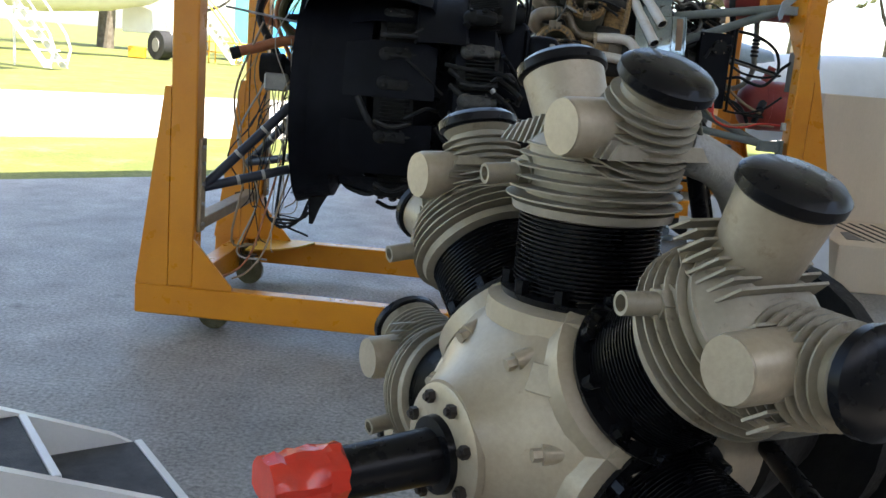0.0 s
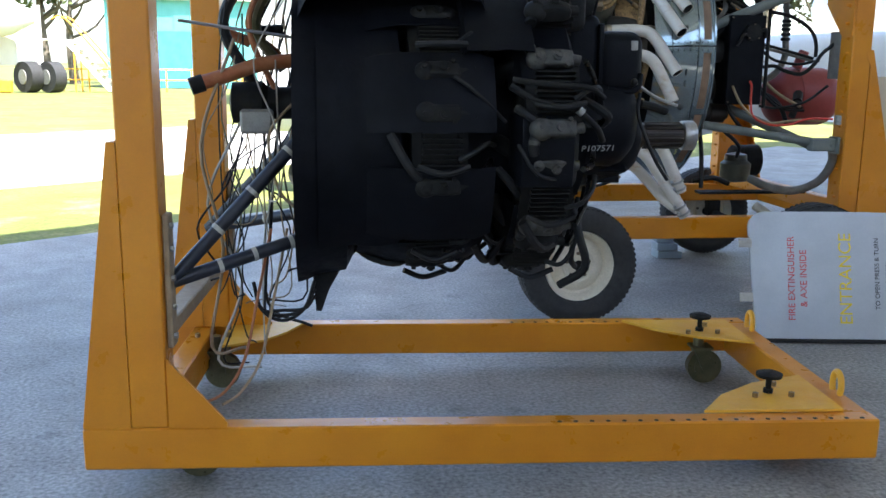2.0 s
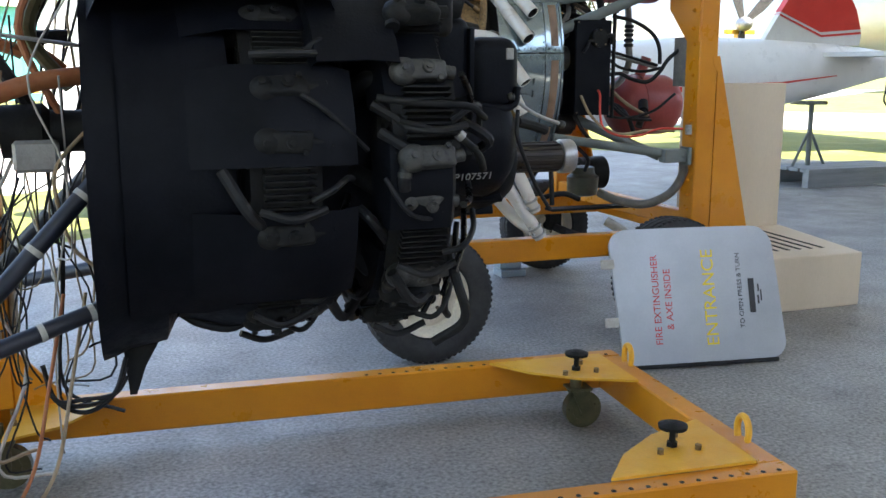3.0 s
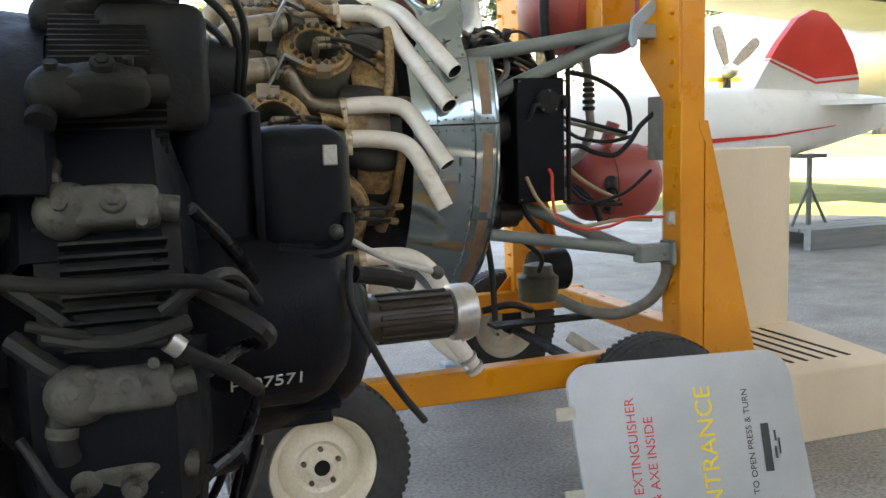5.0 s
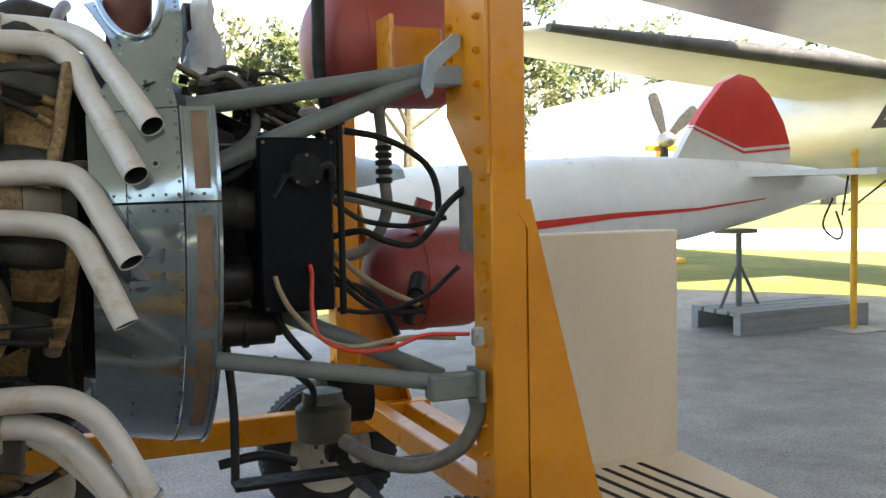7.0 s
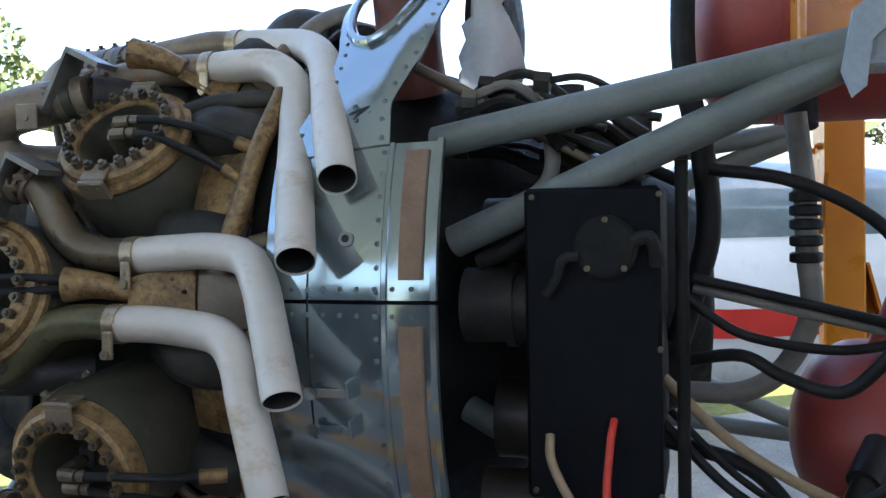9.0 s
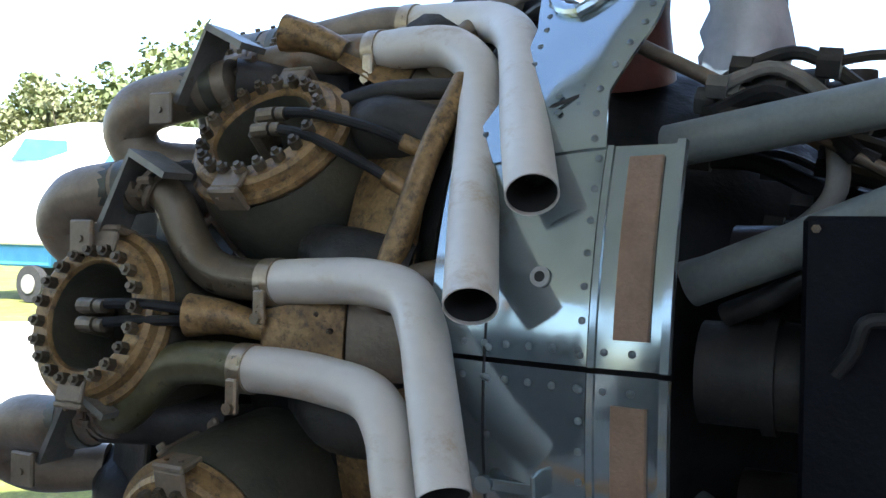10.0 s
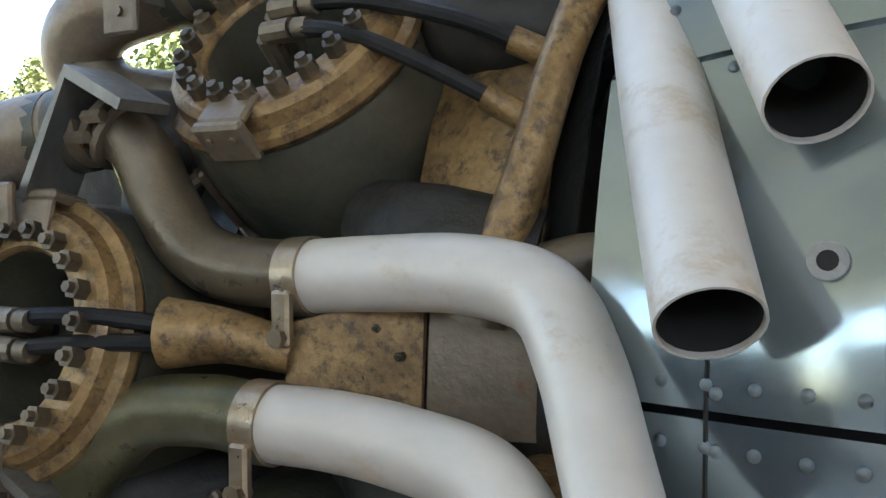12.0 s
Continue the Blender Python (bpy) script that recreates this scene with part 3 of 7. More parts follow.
lathe(bm, [(0.76, 0.05), (0.762, 0.058), (0.766, 0.060), (0.806, 0.060), (0.812, 0.056), (0.812, 0.038), (0.77, 0.038)], (0, *A1), 40)
E1(bm, "shaft_collar", STEEL, "bare steel collar on the shaft end")

# one finned cylinder, built along +z, then placed round the case
CY = []


def keep(name, bm, material, label="", sharp=0.6):
    CY.append((name, to_mesh(name, bm, material, sharp), label))


bm = bmesh.new()
prof = [(0.27, 0.075)]
for i in range(14):
    r0 = 0.30 + i * 0.0125
    prof += [(r0, 0.080), (r0 + 0.001, 0.105), (r0 + 0.004, 0.105), (r0 + 0.005, 0.080)]
prof += [(0.48, 0.080)]
lathe(bm, prof, seg=24)
bm.transform(Matrix(((0, 1, 0, 0), (0, 0, 1, 0), (1, 0, 0, 0), (0, 0, 0, 1))))
keep("barrel", bm, SOOT)
bm = bmesh.new()
box(bm, (-0.085, -0.09, 0.47), (0.085, 0.09, 0.60), 0.03)
keep("head", bm, SOOT)
for i in range(8):
    bm = bmesh.new()
    z = 0.485 + i * 0.0145
    box(bm, (-0.095, -0.105, z), (0.095, 0.105, z + 0.004), 0)
    keep("fin", bm, SOOT)
for i in range(9):
    bm = bmesh.new()
    y = -0.07 + i * 0.0175
    box(bm, (-0.062, y, 0.59), (0.075, y + 0.004, 0.628), 0)
    keep("fin", bm, SOOT)
ROCK = []
for s in (-1, 1):
    # domed cover, tapering body, screw cap and tube socket
    bm = bmesh.new()
    t = bmesh.new()
    ball(t, (0, 0, 0), (0.054, 0.050, 0.046), 22, 14)
    join(bm, t, Matrix.Translation((-0.062, s * 0.118, 0.618)))
    t = bmesh.new()
    prism(t, [(-0.06, 0.575), (0.05, 0.585), (0.088, 0.60), (0.088, 0.645), (0.02, 0.664), (-0.06, 0.655)], s * 0.118 - 0.036, s * 0.118 + 0.036)
    bmesh.ops.bevel(t, geom=t.edges[:], offset=0.014, segments=3, profile=0.5, affect="EDGES")
    join(bm, t)
    cyl(bm, (0.08, s * 0.118, 0.622), (0.118, s * 0.112, 0.62), 0.023, seg=20)
    cyl(bm, (0.012, s * 0.118, 0.655), (0.012, s * 0.120, 0.676), 0.021, seg=20)
    cyl(bm, (0.012, s * 0.118, 0.676), (0.012, s * 0.120, 0.682), 0.012, seg=6)
    cyl(bm, (-0.07, s * 0.118, 0.655), (-0.07, s * 0.118, 0.674), 0.012, seg=8)
    cyl(bm, (0.055, s * 0.085, 0.64), (0.055, s * 0.085, 0.665), 0.010, seg=8)
    bm.transform(Matrix.Translation((0, s * 0.122, 0.60)) @ Matrix.Scale(0.8, 4) @ Matrix.Translation((0, -s * 0.118, -0.615)))
    ROCK.append((to_mesh("rocker_box", bm, DARKCAST), s))
    bm = bmesh.new()
    tube(bm, [(0.11, s * 0.112, 0.62), (0.17, s * 0.075, 0.52), (0.22, s * 0.05, 0.37)], 0.010, 10, 4)
    keep("pushrod_tube", bm, BLACKG)
    bm = bmesh.new()
    tube(bm, [(-0.06, s * 0.125, 0.59), (-0.075, s * 0.165, 0.585), (-0.07, s * 0.20, 0.56)], 0.018, 14, 4)
    keep("oil_elbow", bm, HOSE)
    bm = bmesh.new()
    cyl(bm, (-0.072, s * 0.158, 0.586), (-0.074, s * 0.172, 0.582), 0.0205, seg=18)
    ROCK.append((to_mesh("clamp_band", bm, DARKCAST), 0))
# darker copies for boxes and bands in shade; the shade is in their colour
ROCK_SHADED = []
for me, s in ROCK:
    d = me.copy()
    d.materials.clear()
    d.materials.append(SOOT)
    ROCK_SHADED.append((d, s))
bm = bmesh.new()
tube(bm, [(-0.05, 0.10, 0.56), (-0.13, 0.13, 0.50), (-0.16, 0.11, 0.38), (-0.15, 0.08, 0.30)], 0.03, 12, 4)
keep("intake_pipe", bm, SOOT)
bm = bmesh.new()
tube(bm, [(0.06, -0.03, 0.64), (0.11, 0.0, 0.66), (0.16, 0.02, 0.60), (0.21, 0.0, 0.46)], 0.009, 8, 5)
tube(bm, [(-0.08, -0.05, 0.66), (0.0, -0.07, 0.69), (0.09, -0.05, 0.665)], 0.011, 8, 5)
keep("ignition_lead", bm, HOSE)


def cylinder_at(x, deg, drop=0.0, bare=False):
    # local z outwards, local x along the shaft
    m = Matrix.Translation((x, *A1)) @ Matrix.Rotation(radians(deg - 90), 4, "X") @ Matrix.Translation((0, 0, -drop))
    for name, me, label in CY:
        if not (bare and name in ("pushrod_tube", "ignition_lead", "oil_elbow")):
            place(name, me, e1, m, label)
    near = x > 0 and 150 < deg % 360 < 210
    for me, s in ROCK if near else ROCK_SHADED:
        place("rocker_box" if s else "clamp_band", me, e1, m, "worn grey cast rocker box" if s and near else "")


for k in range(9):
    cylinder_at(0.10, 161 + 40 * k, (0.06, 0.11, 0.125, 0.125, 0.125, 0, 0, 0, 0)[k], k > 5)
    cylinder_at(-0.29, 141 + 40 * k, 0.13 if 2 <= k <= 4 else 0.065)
# baffles between the cylinders and dark ducting
for k in range(9):
    bm = bmesh.new()
    a = 141 + 40 * k
    low = 0.125 if 215 < a < 330 else 0.06 if a < 215 else 0.0
    lathe(bm, [(-0.04, 0.52 - low), (-0.01, 0.60 - low), (0.17, 0.60 - low), (0.20, 0.54 - low), (0.23, 0.44 - low)], (0, *A1), 8, a - 14, a + 14, thick=0.004)
    E1(bm, "cylinder_baffle")
    bm = bmesh.new()
    q = 0.075 if 195 < a < 310 else 0.0
    lathe(bm, [(-0.56, 0.53 - q), (-0.42, 0.57 - q), (-0.16, 0.57 - q), (-0.10, 0.54 - q)], (0, *A1), 8, a + 6, a + 34, thick=0.004)
    E1(bm, "cylinder_baffle")
rnd = random.Random(4)
for k in range(26):
    a = rnd.uniform(150, 330)
    x = rnd.uniform(-0.5, 0.28)
    r = rnd.uniform(0.44, 0.56 if a < 215 else 0.53)
    bm = bmesh.new()
    tube(bm, [at1(x, r, a), at1(x + rnd.uniform(0.03, 0.1), r + 0.03, a + rnd.uniform(4, 12)), at1(x + rnd.uniform(0.1, 0.22), r - 0.05, a + rnd.uniform(10, 22))], rnd.choice((0.007, 0.010, 0.016)), 8, 5)
    E1(bm, "hose", HOSE)
# lower clutter: scavenge lines, clips and the rod above the shaft
for pts, r, m_ in (([(0.47, 4.84, 1.42), (0.56, 4.85, 1.365), (0.66, 4.86, 1.33)], 0.006, CAST), ([(0.505, 4.86, 1.34), (0.57, 4.88, 1.325), (0.62, 4.90, 1.31)], 0.016, SOOT),
                   ([(0.49, 4.83, 1.38), (0.485, 4.82, 1.30), (0.52, 4.83, 1.22), (0.57, 4.85, 1.13), (0.63, 4.87, 1.05)], 0.007, HOSE),
                   ([(0.26, 4.9, 0.92), (0.27, 4.88, 0.82), (0.27, 4.9, 0.74), (0.30, 4.95, 0.70)], 0.012, HOSE), ([(-0.55, 4.95, 0.78), (-0.5, 4.93, 0.75), (-0.40, 4.93, 0.73), (-0.30, 4.96, 0.79)], 0.014, HOSE),
                   ([(0.22, 4.75, 0.98), (0.25, 4.72, 0.86), (0.28, 4.74, 0.74), (0.20, 4.8, 0.66)], 0.016, HOSE)):
    bm = bmesh.new()
    tube(bm, pts, r, 10, 5)
    E1(bm, "control_rod" if m_ == CAST else "hose", m_)
for pts, r in (([(-0.06, 4.50, 1.43), (0.06, 4.48, 1.415), (0.20, 4.51, 1.405), (0.27, 4.56, 1.37)], 0.010), ([(0.0, 4.49, 1.37), (0.10, 4.47, 1.345), (0.19, 4.50, 1.33)], 0.007), ([(0.14, 4.50, 1.345), (0.19, 4.50, 1.31), (0.25, 4.55, 1.265), (0.29, 4.62, 1.22)], 0.011)):
    bm = bmesh.new()
    tube(bm, pts, r, 12, 5)
    E1(bm, "oil_pipe", SOOT)
bm = bmesh.new()
cyl(bm, (0.163, 4.49, 1.335), (0.178, 4.492, 1.322), 0.0145, seg=18)
E1(bm, "clamp_band", STEEL, "bright band clamp")
for p, r in (((0.47, 4.84, 1.42), 0.014), ((0.66, 4.86, 1.33), 0.013)):
    bm = bmesh.new()
    ball(bm, p, r, 12, 8)
    E1(bm, "rod_end", DARKCAST)
for q in range(3):
    bm = bmesh.new()
    tube(bm, [(0.32 + 0.01 * q, 4.97, 1.66), (0.31 + 0.015 * q, 4.9, 1.74 + 0.02 * q), (0.24 + 0.02 * q, 4.84, 1.79 + 0.03 * q), (0.14 + 0.02 * q, 4.80, 1.82 + 0.02 * q)], 0.007, 8, 5)
    E1(bm, "ignition_lead", HOSE)
# mount tubes to the posts
for y0, y1, s in ((4.65, 4.80, 1), (5.73, 5.40, -1)):
    for z1, dy in ((1.28, 0.0), (0.87, 0.03), (1.75, 0.0)):
        bm = bmesh.new()
        a, b = Vector((-1.205, y0, 0.735 if z1 < 1.5 else 1.9)), Vector((-0.70, y1 + s * dy, z1))
        cyl(bm, a, b, 0.024)
        tb = E1(bm, "mount_tube", NAVY, "dark navy mount tube")
        for f in (0.32, 0.55, 0.8):
            bm = bmesh.new()
            p = a.lerp(b, f)
            d = (b - a).normalized() * 0.008
            cyl(bm, p - d, p + d, 0.026)
            part("tape_band", bm, CABLEW, tb, "off-white tape band")
# rear accessories left of the baffle
bm = bmesh.new()
lathe(bm, [(-1.02, 0.03), (-1.01, 0.075), (-0.90, 0.08), (-0.88, 0.06), (-0.80, 0.06), (-0.74, 0.08)], (0, 5.02, 1.33), 24)
E1(bm, "starter_motor", SOOT)
bm = bmesh.new()
box(bm, (-0.98, 4.93, 1.22), (-0.86, 5.04, 1.31), 0.01)
E1(bm, "junction_box", CAST, "scuffed pale junction box")
bm = bmesh.new()
tube(bm, [(-1.12, 4.90, 1.40), (-1.02, 4.92, 1.43), (-0.9, 4.95, 1.47), (-0.75, 5.0, 1.49)], 0.026, 12, 5)
E1(bm, "breather_pipe", CABLER, "red-brown wrapped pipe")
bm = bmesh.new()
cyl(bm, (-1.145, 4.895, 1.39), (-1.10, 4.905, 1.405), 0.031)
E1(bm, "pipe_end", SOOT)
bm = bmesh.new()
tube(bm, [(-1.18, 4.9, 1.62), (-0.72, 5.0, 1.56)], 0.006, 8)
E1(bm, "control_rod", STEEL)
cabs = thing("cable_loom", "tangle of cut cables and hoses hanging from the engine", "cables", base=(-0.95, 5.05, 0.3))
rnd = random.Random(11)
for k in range(26):
    top = Vector((rnd.uniform(-1.0, -0.76), rnd.uniform(4.86, 5.3), rnd.uniform(1.15, 1.95)))
    low = rnd.uniform(0.32, 0.75) if k % 3 else rnd.uniform(0.7, 1.1)
    x, y = top.x - rnd.uniform(0.0, 0.16), top.y + rnd.uniform(-0.1, 0.1)
    pts = [top, Vector((x + rnd.uniform(-0.06, 0.06), y, (top.z * 2 + low) / 3)), Vector((x + rnd.uniform(-0.07, 0.07), y + rnd.uniform(-0.05, 0.05), (top.z + low * 2) / 3)), Vector((x + rnd.uniform(-0.05, 0.05), y, low)), Vector((x + rnd.uniform(-0.14, 0.14), y + rnd.uniform(-0.08, 0.08), low - rnd.uniform(0.02, 0.1)))]
    bm = bmesh.new()
    tube(bm, pts, rnd.choice((0.003, 0.003, 0.004, 0.006)), 6, 5)
    part("cable", bm, rnd.choice((CABLEW, HOSE, HOSE, HOSE, CABLEO, OLIVE)), cabs)
for k in range(6):
    a = rnd.uniform(-0.95, -0.8)
    bm = bmesh.new()
    tube(bm, [(a, 5.0 + 0.03 * k, 1.35 + 0.05 * k), (a - 0.10, 4.98 + 0.03 * k, 1.62), (a + 0.02, 5.0 + 0.02 * k, 1.85), (a + 0.14, 5.0, 2.1)], rnd.choice((0.011, 0.016, 0.02)), 8, 6)
    part("hose", bm, rnd.choice((HOSE, HOSE, OLIVE, CABLER)), cabs)
for k, (q, mt) in enumerate(((0.0, CABLER), (0.06, CABLEO))):
    bm = bmesh.new()
    tube(bm, [(-0.88 + q, 4.98, 0.86), (-0.93 + q, 4.9, 0.62), (-0.98 + q, 4.82, 0.40), (-1.05 + q, 4.74, 0.30), (-1.14 + q * 1.5, 4.68, 0.275)], 0.0055, 8, 6)
    part("cable", bm, mt, cabs)
for k in range(3):
    bm = bmesh.new()
    tube(bm, [(-0.72, 4.95, 0.66 - 0.03 * k), (-0.76, 4.92, 0.56), (-0.84, 4.90, 0.52 + 0.02 * k), (-0.92, 4.92, 0.56), (-0.95, 4.95, 0.66)], 0.007, 8, 6)
    part("cable", bm, HOSE, cabs)

# ---- the small silver radial in front ----
E0 = Matrix(((-0.869, 0.495, 0, 0.044), (-0.495, -0.869, 0, 1.219), (0, 0, 1, 1.019), (0, 0, 0, 1)))
e0 = thing("small_engine", "small seven-cylinder radial engine, cream-silver case and black barrels", "aircraft engine", mat4=E0)


def E0p(name, bm, material, label="", sharp=0.6):
    return part(name, bm, material, e0, label, local=True, sharp=sharp)


bm = bmesh.new()
lathe(bm, [(-0.30, 0.10), (-0.29, 0.16), (-0.22, 0.175), (-0.02, 0.17), (0.005, 0.155), (0.03, 0.125), (0.055, 0.098), (0.075, 0.080), (0.085, 0.074)], seg=64)
E0p("crankcase", bm, SILVERP, sharp=1.0)
bm = bmesh.new()
lathe(bm, [(0.074, 0.074), (0.076, 0.082), (0.086, 0.082), (0.089, 0.076), (0.092, 0.045)], (0, 0, -0.012), seg=40)
nz = E0p("nose_flange", bm, SILVERP)
NUT = bolt_mesh("nut", 0.0085, 0.014, BURNTD)
for k in range(8):
    a = 2 * math.pi * (k + 0.5) / 8
    place("nut", NUT, nz, aim((0.088, 0.066 * math.cos(a), 0.066 * math.sin(a) - 0.012), (1, 0, 0)), local=True)
SHM = Matrix.Translation((0, 0, -0.012)) @ pose(0, 0, 0, 0, 2.2, 0)
bm = bmesh.new()
lathe(bm, [(0.08, 0.05), (0.10, 0.047), (0.102, 0.034), (0.215, 0.031), (0.22, 0.029), (0.295, 0.029)], (0, 0, 0), seg=32)
bm.transform(SHM)
E0p("propeller_shaft", bm, BLACKG, "gloss black propeller shaft")
bm = bmesh.new()
rnd = random.Random(3)
rows = []
for i in range(9):
    x = 0.222 + 0.0105 * i
    rows.append([Vector((x + rnd.uniform(-0.003, 0.003), (0.036 + rnd.uniform(-0.003, 0.006)) * math.cos(2 * math.pi * j / 22), (0.036 + rnd.uniform(-0.003, 0.006)) * math.sin(2 * math.pi * j / 22))) for j in range(22)])
rings(bm, rows)
bm.transform(SHM)
E0p("tape_wrap", bm, REDTAPE, "crumpled red tape wrapped round the shaft end", sharp=0.3)
bm = bmesh.new()
pa = radians(48)
box(bm, (-0.017, -0.017, -0.002), (0.017, 0.017, 0.004), 0.001, aim((0.018, 0.140 * math.cos(pa), 0.140 * math.sin(pa)), (0.81, 0.58 * math.cos(pa), 0.58 * math.sin(pa))))
E0p("data_plate", bm, SILVERP)
for k in range(7):
    a = radians(90 + 360 / 7 * (k + 0.5))
    bm = bmesh.new()
    cyl(bm, (-0.03, 0.15 * math.cos(a), 0.15 * math.sin(a)), (0.03, 0.125 * math.cos(a), 0.125 * math.sin(a)), 0.012)
    cyl(bm, (0.025, 0.127 * math.cos(a), 0.127 * math.sin(a)), (0.042, 0.122 * math.cos(a), 0.122 * math.sin(a)), 0.008, seg=6)
    E0p("tappet_boss", bm, SILVERP)

C0 = []


def keep0(name, bm, material, label="", sharp=0.6):
    C0.append((name, to_mesh(name, bm, material, sharp), label))


TURNZ = Matrix(((0, 1, 0, 0), (0, 0, 1, 0), (1, 0, 0, 0), (0, 0, 0, 1)))
# built along +z (outwards), +x forward, +y across
bm = bmesh.new()
lathe(bm, [(0.14, 0.12), (0.165, 0.118), (0.172, 0.10)], seg=36)
bm.transform(TURNZ)
keep0("base_flange", bm, SILVERP)
bm = bmesh.new()
lathe(bm, [(0.168, 0.10), (0.180, 0.104), (0.182, 0.09)], seg=36)
for k in range(10):
    a = 2 * math.pi * k / 10
    cyl(bm, (0.18, 0.094 * math.cos(a), 0.094 * math.sin(a)), (0.196, 0.094 * math.cos(a), 0.094 * math.sin(a)), 0.009, seg=6)
bm.transform(TURNZ)
keep0("stud_ring", bm, BLACKG)
bm = bmesh.new()
prof = [(0.178, 0.078)]
for i in range(17):
    r0 = 0.184 + i * 0.0054
    prof += [(r0, 0.080), (r0 + 0.0006, 0.0885), (r0 + 0.0020, 0.0885), (r0 + 0.0026, 0.080)]
prof += [(0.278, 0.08)]
lathe(bm, prof, seg=40)
bm.transform(TURNZ)
keep0("barrel", bm, BLACKG, "black finned barrel")
bm = bmesh.new()
prof = [(0.274, 0.086), (0.278, 0.098), (0.288, 0.100), (0.290, 0.088)]
for i in range(6):
    r0 = 0.293 + i * 0.0125
    w = 0.108 - 0.0008 * i * i
    prof += [(r0, 0.084), (r0 + 0.001, w), (r0 + 0.003, w), (r0 + 0.004, 0.084)]
prof += [(0.37, 0.075), (0.385, 0.05)]
lathe(bm, prof, seg=40)
bm.transform(TURNZ)
keep0("head", bm, FIN, "dusty finned cylinder head")
for s in (-1, 1):
    # rocker housing with fins round its neck, and a black lid
    d = Vector((0.0, s * 0.55, 1.0)).normalized()
    q = aim((-0.005, s * 0.042, 0.345), d)
    bm = bmesh.new()
    t = bmesh.new()
    prof = [(0.0, 0.05)]
    for i in range(1 if s < 0 else 8):
        r0 = 0.008 + i * 0.011
        prof += [(r0, 0.042), (r0 + 0.001, 0.066 - 0.002 * i), (r0 + 0.003, 0.066 - 0.002 * i), (r0 + 0.004, 0.042)]
    prof += [(0.018 if s < 0 else 0.097, 0.042), (0.03 if s < 0 else 0.098, 0.044), (0.106, 0.049), (0.108, 0.03)]
    lathe(t, prof, seg=28)
    t.transform(TURNZ)
    for v in t.verts:
        v.co.x *= 1.12
    join(bm, t, q)
    keep0("rocker_housing", bm, SILVERP if s < 0 else FIN)
    bm = bmesh.new()
    t = bmesh.new()
    lathe(t, [(0.107, 0.050), (0.110, 0.053), (0.121, 0.053), (0.129, 0.044), (0.132, 0.02)], seg=28)
    t.transform(TURNZ)
    for v in t.verts:
        v.co.x *= 1.16
    join(bm, t, q)
    keep0("rocker_lid", bm, BLACKG, "gloss black oval lid")
    for i in range(8):
        bm = bmesh.new()
        y = s * (0.018 + 0.0125 * i)
        prism(bm, [(-0.075, 0.355), (0.075, 0.355), (0.062, 0.40 - 0.004 * i), (-0.062, 0.40 - 0.004 * i)], y, y + 0.003)
        keep0("head_fin", bm, FIN)
# blanked port facing forward, plug adaptor beside it
bm = bmesh.new()
lathe(bm, [(0.0, 0.035), (0.05, 0.035), (0.094, 0.034), (0.1, 0.032)], seg=32)
bm.transform(Matrix.Translation((0.0, 0.054, 0.385)))
keep0("port", bm, SILVERP)
bm = bmesh.new()
cyl(bm, (0.0995, 0.054, 0.385), (0.1025, 0.054, 0.385), 0.0315, seg=32)
keep0("port_cover", bm, SILVERP, "cream blanking disc")
bm = bmesh.new()
a, b = Vector((0.03, -0.030, 0.325)), Vector((0.135, -0.042, 0.318))
cyl(bm, a, a.lerp(b, 0.5), 0.021)
cyl(bm, a.lerp(b, 0.45), a.lerp(b, 0.62), 0.017, seg=6)
tube(bm, [a.lerp(b, 0.6), a.lerp(b, 0.8), b], 0.0125, 14, 3, wall=0.004)
keep0("plug_adaptor", bm, FIN)
bm = bmesh.new()
cyl(bm, (-0.19, 0.045, 0.15), (-0.06, 0.085, 0.40), 0.013)
cyl(bm, (-0.19, -0.045, 0.15), (-0.06, -0.085, 0.40), 0.013)
keep0("pushrod_tube", bm, BLACKG)
for k in range(7):
    m = Matrix.Translation((-0.10, 0, 0)) @ Matrix.Rotation(radians(360 / 7 * k), 4, "X")
    for name, me, label in C0:
        place(name, me, e0, m, label, local=True)
# intake pipes and rear cover
for k in range(7):
    m = Matrix.Rotation(radians(360 / 7 * k), 4, "X")
    bm = bmesh.new()
    tube(bm, [m @ Vector(p) for p in ((-0.27, 0.06, 0.13), (-0.29, 0.08, 0.24), (-0.24, 0.09, 0.33), (-0.16, 0.075, 0.37))], 0.027, 14, 5)
    E0p("intake_pipe", bm, BLACKG if k % 2 else CAST)
bm = bmesh.new()
lathe(bm, [(-0.46, 0.06), (-0.45, 0.12), (-0.36, 0.15), (-0.31, 0.16), (-0.29, 0.14)], seg=40)
E0p("rear_cover", bm, SOOT)
# its own yellow stand
s0 = thing("small_engine_stand", "yellow steel pedestal holding the small engine", "engine stand", mat4=E0 @ Matrix.Translation((0, 0, -1.019)))
bm = bmesh.new()
lathe(bm, [(-0.50, 0.10), (-0.50, 0.20), (-0.47, 0.20), (-0.465, 0.10)], (0, 0, 1.019), 32)
part("mount_ring", bm, SOOT, s0, "dark steel mount ring", local=True)
for y in (-0.2, 0.14):
    bm = bmesh.new()
    box(bm, (-0.57, y, 0.1), (-0.505, y + 0.06, 1.0), 0.005)
    part("post", bm, SOOT, s0, local=True)
    bm = bmesh.new()
    box(bm, (-0.85, y, 0.04), (0.15, y + 0.06, 0.1), 0.005)
    part("foot_beam", bm, YELLOW2, s0, local=True)
bm = bmesh.new()
box(bm, (0.045, -0.05, 0.1), (0.085, 0.0, 0.905), 0.006)
part("front_rest", bm, YELLOW2, s0, local=True)
bm = bmesh.new()
